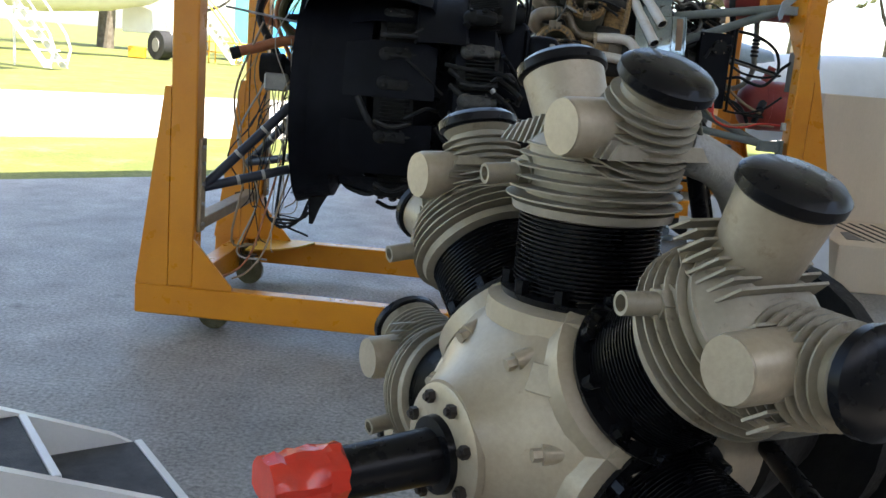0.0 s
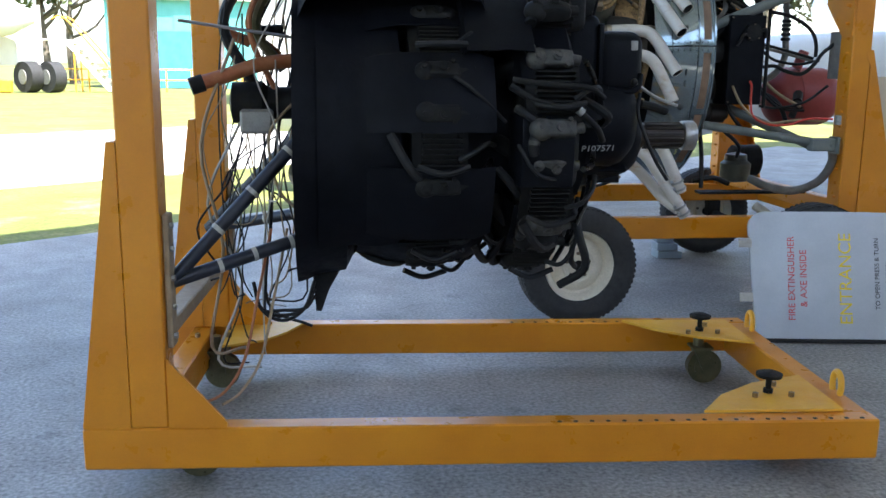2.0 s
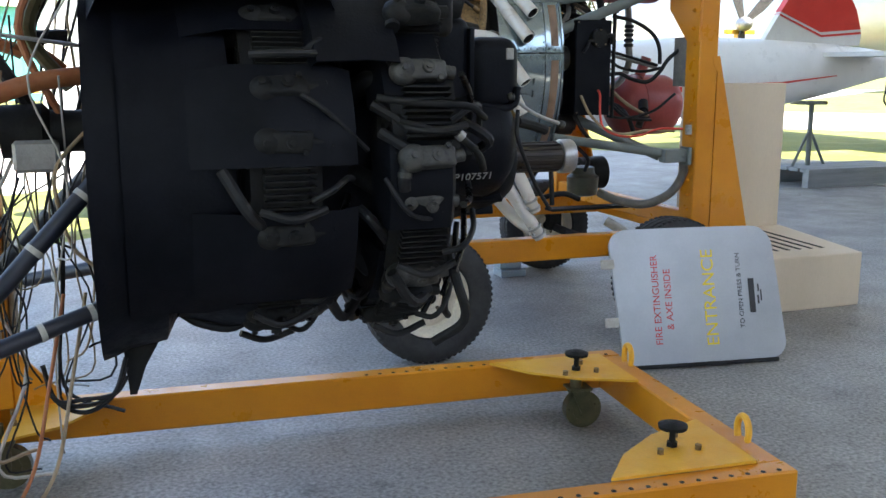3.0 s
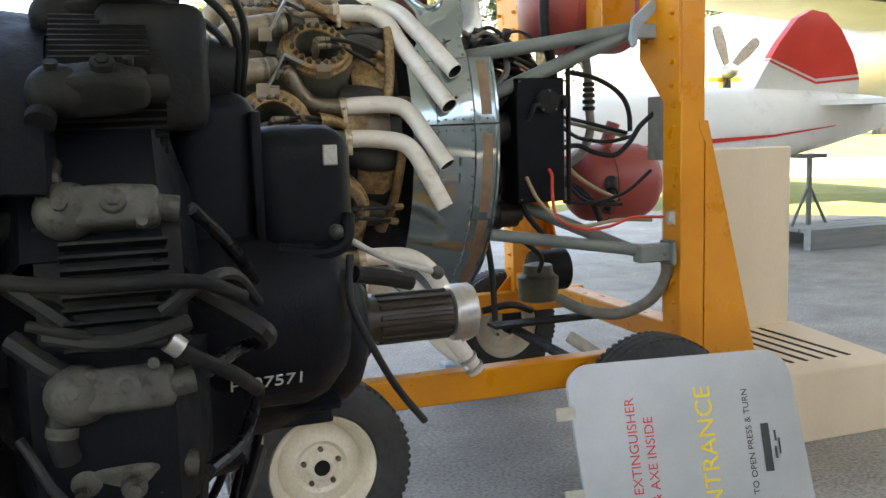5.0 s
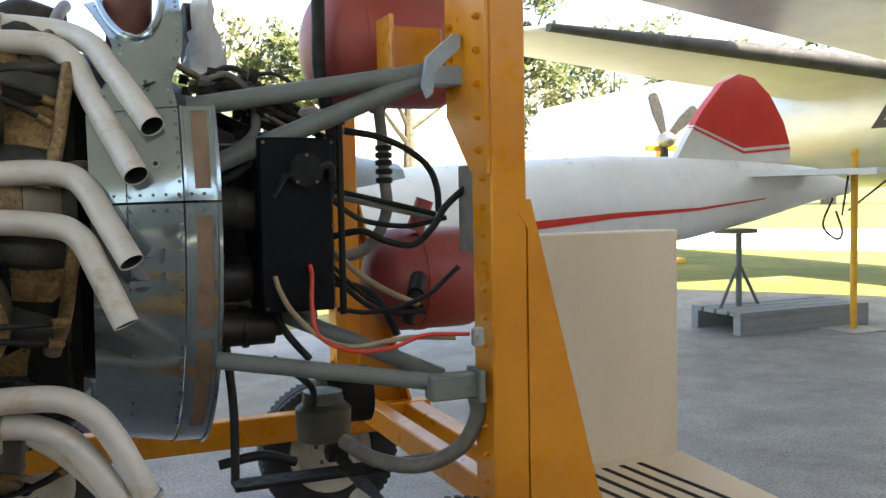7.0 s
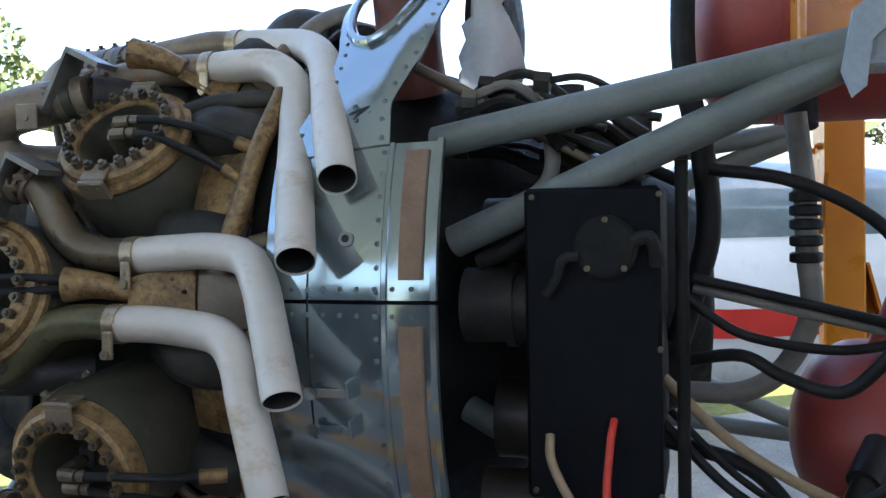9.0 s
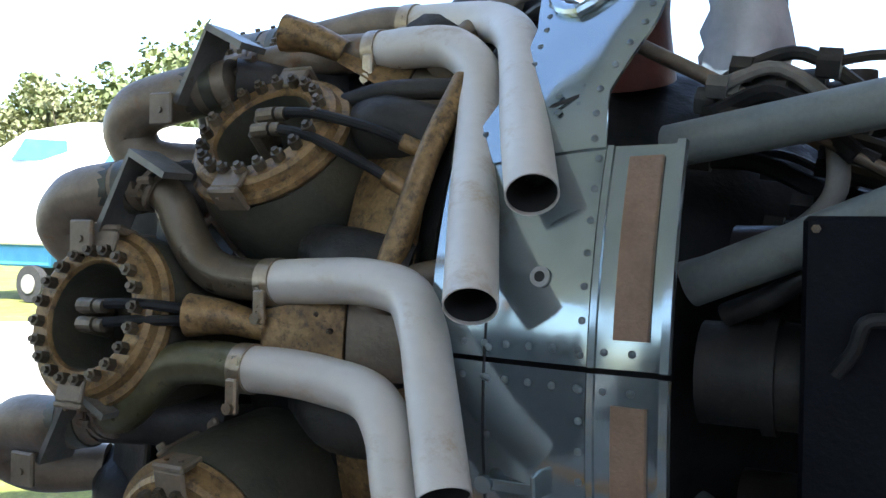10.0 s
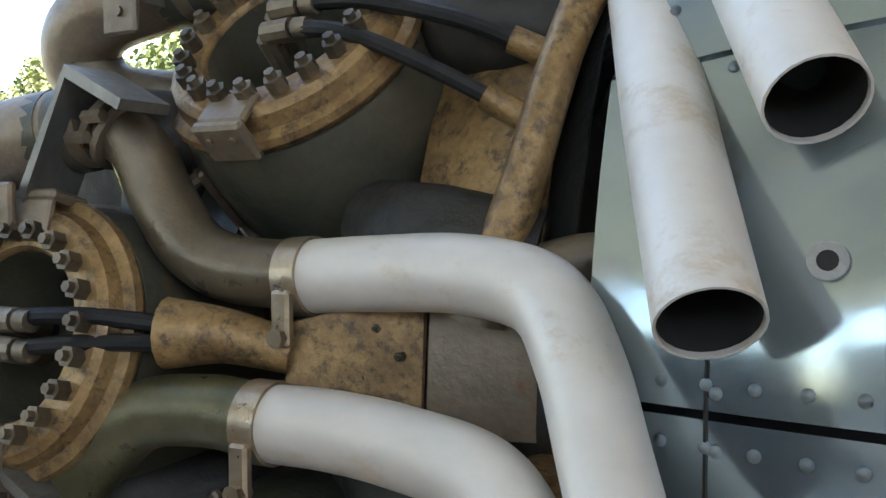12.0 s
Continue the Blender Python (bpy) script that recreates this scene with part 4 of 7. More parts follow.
box(bm, (-0.29, -0.545, 0.1), (-0.255, -0.495, 1.09), 0.005)
part("upright", bm, YELLOW2, s0, local=True)
bm = bmesh.new()
box(bm, (-0.295, -0.55, 0.041), (-0.25, -0.201, 0.099), 0.004)
part("cross_beam", bm, YELLOW2, s0, local=True)
bm = bmesh.new()
cyl(bm, (-0.27, -0.5, 1.02), (-0.50, -0.17, 1.02), 0.025, seg=14)
part("mount_arm", bm, SOOT, s0, "dark steel mount arm", local=True)
bm = bmesh.new()
box(bm, (-0.85, -0.13, 0.0), (-0.79, 0.13, 0.04), 0.004)
box(bm, (0.06, -0.13, 0.0), (0.12, 0.13, 0.04), 0.004)
part("foot", bm, YELLOW2, s0, local=True)


# ---- white boarding steps on the floor ----
SM = Matrix.Translation((-1.116, 2.667, 0)) @ pose(0, 0, 0, 0, 0, 34.8)
bs = thing("boarding_steps", "low white timber steps with dark grey treads", "steps", mat4=SM)
for y in (-0.27, 0.235):
    bm = bmesh.new()
    prism(bm, [(-0.95, 0), (0.33, 0), (0.33, 0.09), (0.24, 0.15), (-0.95, 0.66)], y, y + 0.035)
    part("side_board", bm, WHITE, bs, local=True)
for i in range(3):
    x, z = 0.33 - 0.36 * i, 0.12 + 0.15 * i
    bm = bmesh.new()
    box(bm, (x - 0.36, -0.234, z - 0.03), (x - 0.026, 0.234, z), 0.003)
    part("tread", bm, TREAD, bs, "dark grey non-slip tread", local=True)
    bm = bmesh.new()
    box(bm, (x - 0.025, -0.234, z - 0.035), (x, 0.234, z + 0.004), 0.003)
    part("nosing", bm, WHITE, bs, local=True)
    bm = bmesh.new()
    box(bm, (x - 0.02, -0.233, max(0.0, z - 0.15)), (x - 0.005, 0.233, z - 0.036), 0.001)
    part("riser", bm, WHITE, bs, local=True)

# ---- the big engine on the wheeled stand ----
A2 = (7.57, 1.55)              # y and z of the cowl's axis
A3 = (7.506, 1.42)             # of the crankshaft
e2 = thing("big_engine", "large two-row radial engine with silver exhaust pipes, oily and brown", "aircraft engine", base=(1.0, A2[0], 0.75))


def at2(x, r, a):
    a = radians(a)
    return Vector((x, A2[0] + r * math.cos(a), A2[1] + r * math.sin(a)))


def at3(x, r, a):
    a = radians(a)
    return Vector((x, A3[0] + r * math.cos(a), A3[1] + r * math.sin(a)))


def E2(name, bm, material, label="", sharp=0.6, parent=None):
    return part(name, bm, material, parent or e2, label, sharp=sharp)


bm = bmesh.new()
lathe(bm, [(0.25, 0.10), (0.27, 0.16), (0.36, 0.20), (0.46, 0.25), (0.52, 0.30), (0.58, 0.40), (0.66, 0.50), (1.0, 0.54), (1.2, 0.60), (1.24, 0.40), (1.3, 0.3)], (0, *A3), 64)
E2("crankcase", bm, SOOT, sharp=0.9)
bm = bmesh.new()
lathe(bm, [(0.27, 0.17), (0.29, 0.235), (0.36, 0.25), (0.38, 0.255), (0.44, 0.26), (0.46, 0.265), (0.50, 0.27), (0.52, 0.25)], (0, *A3), 64)
nc = E2("nose_case", bm, CAST, "pale ribbed reduction gear case")
bm = bmesh.new()
box(bm, (0.36, -0.006, 0.22), (0.48, 0.006, 0.275), 0.002)
NRIB = to_mesh("case_rib", bm, CAST)
for k in range(18):
    place("case_rib", NRIB, nc, Matrix.Translation((0, *A3)) @ Matrix.Rotation(2 * math.pi * k / 18, 4, "X"))
bm = bmesh.new()
lathe(bm, [(0.05, 0.055), (0.25, 0.06), (0.27, 0.12)], (0, *A3), 32)
E2("propeller_shaft", bm, SOOT)

# one cylinder, built along +z, placed on its two rows
bm = bmesh.new()
lathe(bm, [(0.45, 0.135), (0.60, 0.148), (0.70, 0.150), (0.735, 0.142), (0.742, 0.125), (0.742, 0.10)], seg=40, ends=False)
bm.transform(TURNZ)
M_SHELL = to_mesh("cylinder", bm, SHIELD)
bm = bmesh.new()
lathe(bm, [(0.738, 0.142), (0.745, 0.146), (0.753, 0.144), (0.756, 0.132), (0.770, 0.128), (0.776, 0.120), (0.776, 0.090), (0.770, 0.086), (0.756, 0.086), (0.750, 0.10)], seg=48, ends=False)
bm.transform(TURNZ)
M_RING = to_mesh("head_ring", bm, GOLD)
bm = bmesh.new()
lathe(bm, [(0.769, 0.0858), (0.64, 0.078), (0.60, 0.06), (0.60, 0.026), (0.64, 0.020), (0.642, 0.0001)], seg=32, ends=False)
bm.transform(TURNZ)
M_CORE = to_mesh("head_core", bm, SHIELD)
M_BOLT = bolt_mesh("bolt", 0.0105, 0.024, BOLTM)
M_BOLTY = bolt_mesh("bolt", 0.0115, 0.022, YELLOW)
M_CLIPS = []
for s in (1, -1):
    bm = bmesh.new()
    box(bm, (-0.028, s * 0.118 - 0.02, 0.772), (0.028, s * 0.118 + 0.02, 0.782), 0.003)
    box(bm, (-0.03, s * 0.142 - 0.006, 0.735), (0.03, s * 0.142 + 0.006, 0.782), 0.004)
    for q in (-0.014, 0.014):
        cyl(bm, (q, s * 0.145, 0.765), (q, s * 0.151, 0.765), 0.004, seg=8)
    M_CLIPS.append(to_mesh("clip", bm, BURNT))
bm = bmesh.new()
tube(bm, [(-0.005, 0.012, 0.72), (0.0, 0.012, 0.775), (0.025, 0.013, 0.792), (0.10, 0.014, 0.788), (0.20, 0.004, 0.760), (0.265, -0.004, 0.725)], 0.0085, 10, 6)
tube(bm, [(-0.005, -0.014, 0.72), (0.0, -0.014, 0.770), (0.025, -0.015, 0.785), (0.10, -0.026, 0.780), (0.19, -0.05, 0.745), (0.25, -0.066, 0.712)], 0.0085, 10, 6)
M_LEAD = to_mesh("plug_lead", bm, HOSE)
bm = bmesh.new()
tube(bm, [(-0.005, 0.012, 0.72), (0.0, 0.012, 0.775), (0.025, 0.015, 0.792), (0.09, 0.022, 0.782), (0.15, 0.024, 0.758), (0.20, 0.022, 0.735)], 0.0085, 10, 6)
tube(bm, [(-0.005, -0.014, 0.72), (0.0, -0.014, 0.770), (0.025, -0.013, 0.785), (0.09, -0.004, 0.778), (0.15, 0.004, 0.756), (0.20, 0.008, 0.735)], 0.0085, 10, 6)
M_LEAD0 = to_mesh("plug_lead", bm, HOSE)
bm = bmesh.new()
for y, z in ((0.013, 0.791), (-0.015, 0.784)):
    cyl(bm, (-0.004, y, z - 0.001), (0.03, y, z + 0.001), 0.0125, seg=10)
    cyl(bm, (0.034, y, z + 0.001), (0.05, y, z + 0.001), 0.0112, seg=12)
    cyl(bm, (-0.006, y, z - 0.06), (-0.004, y, z - 0.004), 0.013, seg=10)
M_PLUG = to_mesh("plug_elbow", bm, BOLTM)
bm = bmesh.new()
cyl(bm, (0.245, -0.002, 0.737), (0.288, -0.007, 0.712), 0.0135, seg=14)
M_FERR = [to_mesh("lead_ferrule", bm, GOLD)]
bm = bmesh.new()
cyl(bm, (0.232, -0.061, 0.722), (0.272, -0.073, 0.698), 0.0135, seg=14)
M_FERR.append(to_mesh("lead_ferrule", bm, GOLD))
M_LATCH = []
for s in (1, -1):
    bm = bmesh.new()
    m = Matrix.Rotation(radians(s * 128), 4, "Z")
    box(bm, (0.143, -0.045, 0.60), (0.156, 0.045, 0.612), 0.003, m)
    box(bm, (0.146, -0.012, 0.612), (0.157, 0.012, 0.70), 0.003, m)
    cyl(bm, m @ Vector((0.15, 0.0, 0.69)), m @ Vector((0.166, 0.0, 0.69)), 0.008, seg=8)
    M_LATCH.append(to_mesh("baffle_latch", bm, BURNT))
for row, x, a0 in ((0, 0.705, 164.7), (1, 0.915, 139.0)):
    for k in range(7):
        deg = a0 + 360 / 7 * k
        m = Matrix.Translation((x, *A3)) @ Matrix.Rotation(radians(deg - 90), 4, "X")
        cy = place("cylinder", M_SHELL, e2, m)
        for nm, me, lab in (("head_ring", M_RING, "yellowed bolted head ring"), ("head_core", M_CORE, ""), ("clip", M_CLIPS[0], ""), ("clip", M_CLIPS[1], ""), ("plug_lead", M_LEAD if row else M_LEAD0, "black plug leads"), ("plug_elbow", M_PLUG, ""), ("baffle_latch", M_LATCH[0], ""), ("baffle_latch", M_LATCH[1], "")):
            place(nm, me, cy, m, lab)
        if row:
            for me in M_FERR:
                place("lead_ferrule", me, cy, m, "brassy lead ferrule")
        if 100 < deg % 360 < 220:
            for i in range(20):
                b = 2 * math.pi * (i + 0.5) / 20
                place("bolt", M_BOLT, cy, m @ Matrix.Translation((0.104 * math.cos(b), 0.104 * math.sin(b), 0.774)))
# sheet baffles between the front cylinders
for k in range(7):
    a = 190.4 + 360 / 7 * k
    bm = bmesh.new()
    lathe(bm, [(0.66, 0.50), (0.70, 0.58), (0.80, 0.60), (0.86, 0.52)], (0, *A3), 8, a - 15, a + 15, thick=0.004)
    E2("cylinder_baffle", bm, GRIME)
    bm = bmesh.new()
    tube(bm, [at3(0.54, 0.42, a - 4), at3(0.62, 0.60, a - 1), at3(0.72, 0.66, a + 2), at3(0.84, 0.60, a + 3)], [0.045, 0.05, 0.05, 0.045], 16, 6)
    E2("intake_pipe", bm, GRIME)
    for q in (-9, 9):
        bm = bmesh.new()
        cyl(bm, at3(0.48, 0.24, a + 25.7 + q), at3(0.60, 0.69, a + 25.7 + q), 0.019, seg=14)
        E2("pushrod_tube", bm, BRACK)

# ignition manifold: tapering tubes and brass plates behind the leads
for deg in (118, 134, 154, 174, 194, 214):
    bm = bmesh.new()
    if int(deg) in (154, 194, 118):
        tube(bm, [at2(1.165, 0.70, deg + 16), at2(1.195, 0.71, deg + 8), at2(1.215, 0.715, deg - 2), at2(1.235, 0.715, deg - 13)], [0.024, 0.020, 0.019, 0.021], 14, 5)
        E2("ignition_tube", bm, GOLD if deg != 118 else BURNT, "brown ignition conduit")
        bm = bmesh.new()
        tube(bm, [at2(1.158, 0.698, deg + 18), at2(1.165, 0.70, deg + 15.5)], 0.027, 14)
        E2("collar", bm, BURNT)
    else:
        # funnel over the two leads, widening into a flat riveted plate
        p = [at2(0.875, 0.775, deg), at2(0.93, 0.757, deg), at2(0.99, 0.733, deg + 1)]
        tube(bm, p, [0.034, 0.026, 0.020], 16, 5, cap=(False, False))
        E2("lead_funnel", bm, GOLD)
        bm = bmesh.new()
        q = [at2(0.985, 0.732, deg - 1.2), at2(0.985, 0.732, deg + 3.0), at2(1.10, 0.685, deg + 6.6), at2(1.10, 0.685, deg - 4.2)]
        up = Vector((0, -0.006, 0))
        rings(bm, [q, [v + up for v in q]])
        pl = E2("baffle_plate", bm, GOLD, "riveted brassy baffle plate")
        for dx, da in ((1.085, 4.5), (1.085, 0.8), (1.085, -2.8), (1.05, 2.5), (1.06, -1.2)):
            place("rivet", M_BOLT, pl, aim(at2(dx, 0.695, deg + da) + Vector((0, -0.004, 0)), (0, -1, 0)) @ Matrix.Scale(0.45, 4))
        bm = bmesh.new()
        lathe(bm, [(1.102, 0.682), (1.16, 0.67), (1.2, 0.66)], (0, *A2), 6, deg - 5, deg + 7, thick=0.006)
        E2("baffle_plate", bm, BURNT, "dark brown baffle plate")
# brown sheet behind the conduits, and cross pipes over it
for a0, a1 in ((147, 171), (182, 199)):
    bm = bmesh.new()
    lathe(bm, [(1.06, 0.655), (1.12, 0.675), (1.21, 0.69)], (0, *A2), 8, a0, a1, thick=0.004)
    sh = E2("baffle_sheet", bm, GOLD, "brown heat-stained baffle sheet")
    for i in range(6):
        p = at2(1.195, 0.689, a0 + (a1 - a0) * (i + 0.5) / 6)
        place("rivet", M_BOLT, sh, aim(p, p - Vector((1.195, *A2))) @ Matrix.Scale(0.45, 4))
for pts, r, mt in (([at2(1.0, 0.70, 143), at2(1.1, 0.715, 142), at2(1.22, 0.70, 141)], 0.017, GRIME), ([at2(1.02, 0.66, 147), at2(1.1, 0.68, 146), at2(1.2, 0.69, 145)], 0.013, HOSE), ([at2(1.21, 0.69, 168), at2(1.25, 0.68, 167), at2(1.29, 0.66, 167)], 0.022, BURNT)):
    bm = bmesh.new()
    tube(bm, pts, r, 12, 5)
    E2("oil_line", bm, mt)
# dark inner baffles between the rows
bm = bmesh.new()
lathe(bm, [(0.80, 0.56), (0.86, 0.60), (1.06, 0.62), (1.20, 0.66), (1.24, 0.69)], (0, *A2), 60, thick=0.006)
E2("inner_baffle", bm, GRIME)
for k in range(18):
    a = 164 + 20 * k
    bm = bmesh.new()
    tube(bm, [at2(1.02, 0.64, a), at2(1.10, 0.68, a + 2), at2(1.2, 0.66, a + 3)], [0.05, 0.055, 0.05], 14, 5)
    E2("air_baffle", bm, GRIME)


# exhaust pipes, each with its elbow, stained neck, clamp and silver tail
def exhaust(elbow, neck, tail, r=0.0345, ne=None):
    bm = bmesh.new()
    tube(bm, elbow, [r * 1.22, r * 1.38, r * 1.42, r * 1.40, r * 1.3, r * 1.15], 18, 7)
    el = E2("exhaust_elbow", bm, BURNT, "sooty exhaust elbow")
    p, q = Vector(elbow[0]), Vector(elbow[1])
    for f in (0.35, 0.75):
        bm = bmesh.new()
        c = p.lerp(q, f)
        d = (q - p).normalized() * 0.011
        cyl(bm, c - d, c + d, r * 1.36, seg=20)
        E2("joint_band", bm, SHIELD, parent=el)
    bm = bmesh.new()
    cyl(bm, p, p + Vector((0.14, 0.13, -0.015)), r * 1.22, r * 1.3, seg=18)
    E2("exhaust_port", bm, GRIME, parent=el)
    bm = bmesh.new()
    c = p + Vector((0.0, 0.07, -0.05))
    box(bm, (-0.05, -0.012, -0.075), (0.07, 0.0, 0.05), 0.006, Matrix.Translation(c) @ pose(0, 0, 0, 0, 12, -20))
    E2("port_flange", bm, GRIME, parent=el)
    bm = bmesh.new()
    tube(bm, neck, r * 0.97, 18, 7)
    nk = E2("exhaust_neck", bm, ne or OLIVE, "brown heat-stained pipe" if ne else "olive stained pipe")
    bm = bmesh.new()
    d = (Vector(neck[1]) - Vector(neck[0])).normalized()
    for s in (0.0, 0.018):
        cyl(bm, Vector(neck[0]) + d * s, Vector(neck[0]) + d * (s + 0.008), r * 1.18, seg=18)
    for k in (-1, 1):
        c = Vector(neck[0]) + d * 0.013 + Vector((0.012 * k, -r * 1.1, 0.010 * k))
        cyl(bm, c - Vector((0.012, 0.004, 0)), c + Vector((0.014, -0.004, 0)), 0.007, seg=6)
    E2("neck_clamp", bm, BURNT, parent=nk)
    bm = bmesh.new()
    tube(bm, tail, r, 24, 9, wall=0.002)
    tl = E2("tail_pipe", bm, PIPE, "matt silver open-ended tail pipe")
    # dark closed lining: the shade deep in the pipe is put into its colour
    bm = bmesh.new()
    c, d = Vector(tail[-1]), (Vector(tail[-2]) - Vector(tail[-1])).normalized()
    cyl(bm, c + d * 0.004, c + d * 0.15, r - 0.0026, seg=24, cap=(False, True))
    E2("bore", bm, SLOT, "near-black lining painting the shade inside the pipe", parent=tl)
    bm = bmesh.new()
    c, d = Vector(tail[0]), (Vector(tail[1]) - Vector(tail[0])).normalized()
    cyl(bm, c - d * 0.014, c + d * 0.012, r * 1.09, seg=28)
    box(bm, (-0.010, -r * 1.1 - 0.005, -0.062), (0.010, -r * 0.9, -0.01), 0.003, Matrix.Translation(c))
    cyl(bm, c + Vector((0, -r * 1.1 - 0.012, -0.052)), c + Vector((0, -r * 0.9, -0.052)), 0.009, seg=8)
    E2("clamp", bm, BRONZE, "bronze-tinted steel band clamp", parent=tl)


exhaust([(0.80, 6.99, 2.02), (0.70, 6.975, 2.002), (0.60, 6.97, 1.98), (0.562, 6.98, 1.935), (0.60, 7.0, 1.885), (0.70, 7.06, 1.88)],
        [(0.80, 7.03, 2.045), (0.88, 7.06, 2.065), (0.96, 7.08, 2.072), (1.03, 7.085, 2.072)],
        [(1.035, 7.085, 2.072), (1.12, 7.075, 2.072), (1.19, 7.065, 2.062), (1.248, 7.035, 2.015), (1.275, 6.985, 1.945), (1.33, 6.852, 1.81), (1.388, 6.722, 1.675)], ne=BURNT)
exhaust([(0.80, 7.18, 2.115), (0.68, 7.20, 2.11), (0.59, 7.20, 2.10), (0.555, 7.21, 2.055), (0.6, 7.26, 2.01), (0.7, 7.32, 2.0)],
        [(0.80, 7.17, 2.118), (0.90, 7.17, 2.13), (0.98, 7.175, 2.14), (1.045, 7.175, 2.135)],
        [(1.05, 7.175, 2.135), (1.14, 7.165, 2.13), (1.23, 7.135, 2.115), (1.30, 7.06, 2.07), (1.337, 6.995, 2.01), (1.388, 6.885, 1.912), (1.440, 6.785, 1.812)], ne=BURNT)
exhaust([(0.735, 6.85, 1.835), (0.66, 6.84, 1.825), (0.585, 6.84, 1.81), (0.545, 6.85, 1.765), (0.58, 6.88, 1.72), (0.67, 6.94, 1.71)],
        [(0.745, 6.852, 1.836), (0.782, 6.858, 1.812), (0.81, 6.86, 1.76), (0.85, 6.86, 1.71), (0.90, 6.86, 1.689), (0.985, 6.86, 1.683)],
        [(0.99, 6.86, 1.683), (1.07, 6.86, 1.688), (1.16, 6.855, 1.690), (1.232, 6.845, 1.675), (1.273, 6.815, 1.63), (1.305, 6.78, 1.565), (1.367, 6.703, 1.444)], ne=BROWNS)
exhaust([(0.69, 6.80, 1.455), (0.60, 6.79, 1.435), (0.51, 6.79, 1.425), (0.46, 6.80, 1.38), (0.5, 6.84, 1.34), (0.6, 6.9, 1.34)],
        [(0.70, 6.80, 1.458), (0.755, 6.79, 1.475), (0.80, 6.79, 1.515), (0.85, 6.795, 1.552), (0.92, 6.80, 1.562), (0.985, 6.80, 1.558)],
        [(0.99, 6.80, 1.558), (1.06, 6.80, 1.558), (1.13, 6.798, 1.552), (1.205, 6.79, 1.538), (1.25, 6.768, 1.50), (1.285, 6.735, 1.425), (1.346, 6.688, 1.28)])
exhaust([(0.70, 6.84, 1.17), (0.62, 6.83, 1.17), (0.53, 6.83, 1.16), (0.49, 6.85, 1.11), (0.53, 6.9, 1.07), (0.62, 6.95, 1.07)],
        [(0.78, 6.77, 1.13), (0.83, 6.75, 1.11), (0.90, 6.73, 1.10), (1.0, 6.71, 1.10)],
        [(1.005, 6.71, 1.10), (1.09, 6.70, 1.103), (1.18, 6.69, 1.095), (1.25, 6.68, 1.055), (1.30, 6.67, 0.99), (1.35, 6.66, 0.89), (1.41, 6.65, 0.755)])
exhaust([(0.74, 6.9, 0.98), (0.66, 6.9, 0.98), (0.58, 6.92, 0.97), (0.55, 6.95, 0.92), (0.6, 7.0, 0.9), (0.7, 7.05, 0.9)],
        [(0.80, 6.82, 1.0), (0.88, 6.78, 1.02), (0.95, 6.75, 1.03), (1.02, 6.74, 1.03)],
        [(1.025, 6.74, 1.03), (1.11, 6.73, 1.02), (1.19, 6.715, 0.98), (1.25, 6.70, 0.91), (1.31, 6.68, 0.82), (1.38, 6.66, 0.715), (1.447, 6.648, 0.612)])
bm = bmesh.new()
tube(bm, [(1.10, 6.95, 0.95), (1.18, 6.9, 0.90), (1.27, 6.86, 0.81), (1.36, 6.80, 0.70), (1.43, 6.72, 0.64)], 0.033, 18, 6, wall=0.002)
E2("tail_pipe", bm, PIPE, "matt silver open-ended tail pipe")
for c, d in (((1.39, 6.653, 0.80), (0.4, 0, -0.9)), ((1.42, 6.652, 0.655), (0.55, 0, -0.84))):
    bm = bmesh.new()
    d = Vector(d).normalized()
    for s in (-0.025, 0.02):
        cyl(bm, Vector(c) + d * s, Vector(c) + d * (s + 0.012), 0.041, seg=20)
        cyl(bm, Vector(c) + d * s + Vector((-0.04, -0.02, 0)), Vector(c) + d * (s + 0.012) + Vector((-0.04, -0.03, 0)), 0.008, seg=8)
    E2("clamp", bm, STEEL)
# folded bracket plates over the elbows
for p in ((0.76, 6.83, 1.83), (0.80, 6.96, 2.05), (0.70, 6.77, 1.46)):
    bm = bmesh.new()
    prism(bm, [(-0.075, -0.07), (-0.065, -0.075), (0.0, 0.045), (0.07, 0.01), (0.075, 0.02), (0.0, 0.058)], -0.045, 0.02, Matrix.Translation(p))
    E2("bracket", bm, BRACK)
    bm = bmesh.new()
    box(bm, (-0.03, -0.01, -0.03), (0.02, 0.0, 0.025), 0.006, Matrix.Translation((p[0] - 0.085, p[1] - 0.05, p[2] - 0.08)))
    cyl(bm, (p[0] - 0.088, p[1] - 0.064, p[2] - 0.085), (p[0] - 0.088, p[1] - 0.058, p[2] - 0.085), 0.006, seg=8)
    E2("lug", bm, BURNT)
# dark plate added behind the brackets to close a gap showing sky
bm = bmesh.new()
box(bm, (0.50, 6.99, 1.70), (0.71, 7.0, 1.845), 0.004)
E2("baffle_web", bm, GRIME)
# small oil lines and bolts over the top and below
rnd = random.Random(21)
for k in range(16):
    a = rnd.uniform(200, 262)
    x = rnd.uniform(0.6, 1.05)
    r = rnd.uniform(0.66, 0.76)
    bm = bmesh.new()
    tube(bm, [at2(x, r, a), at2(x + 0.08, r + 0.02, a + 5), at2(x + 0.18, r - 0.03, a + rnd.uniform(6, 16))], rnd.choice((0.008, 0.012, 0.02)), 8, 5)
    E2("oil_line", bm, rnd.choice((SOOT, BURNT, SHIELD, HOSE)))
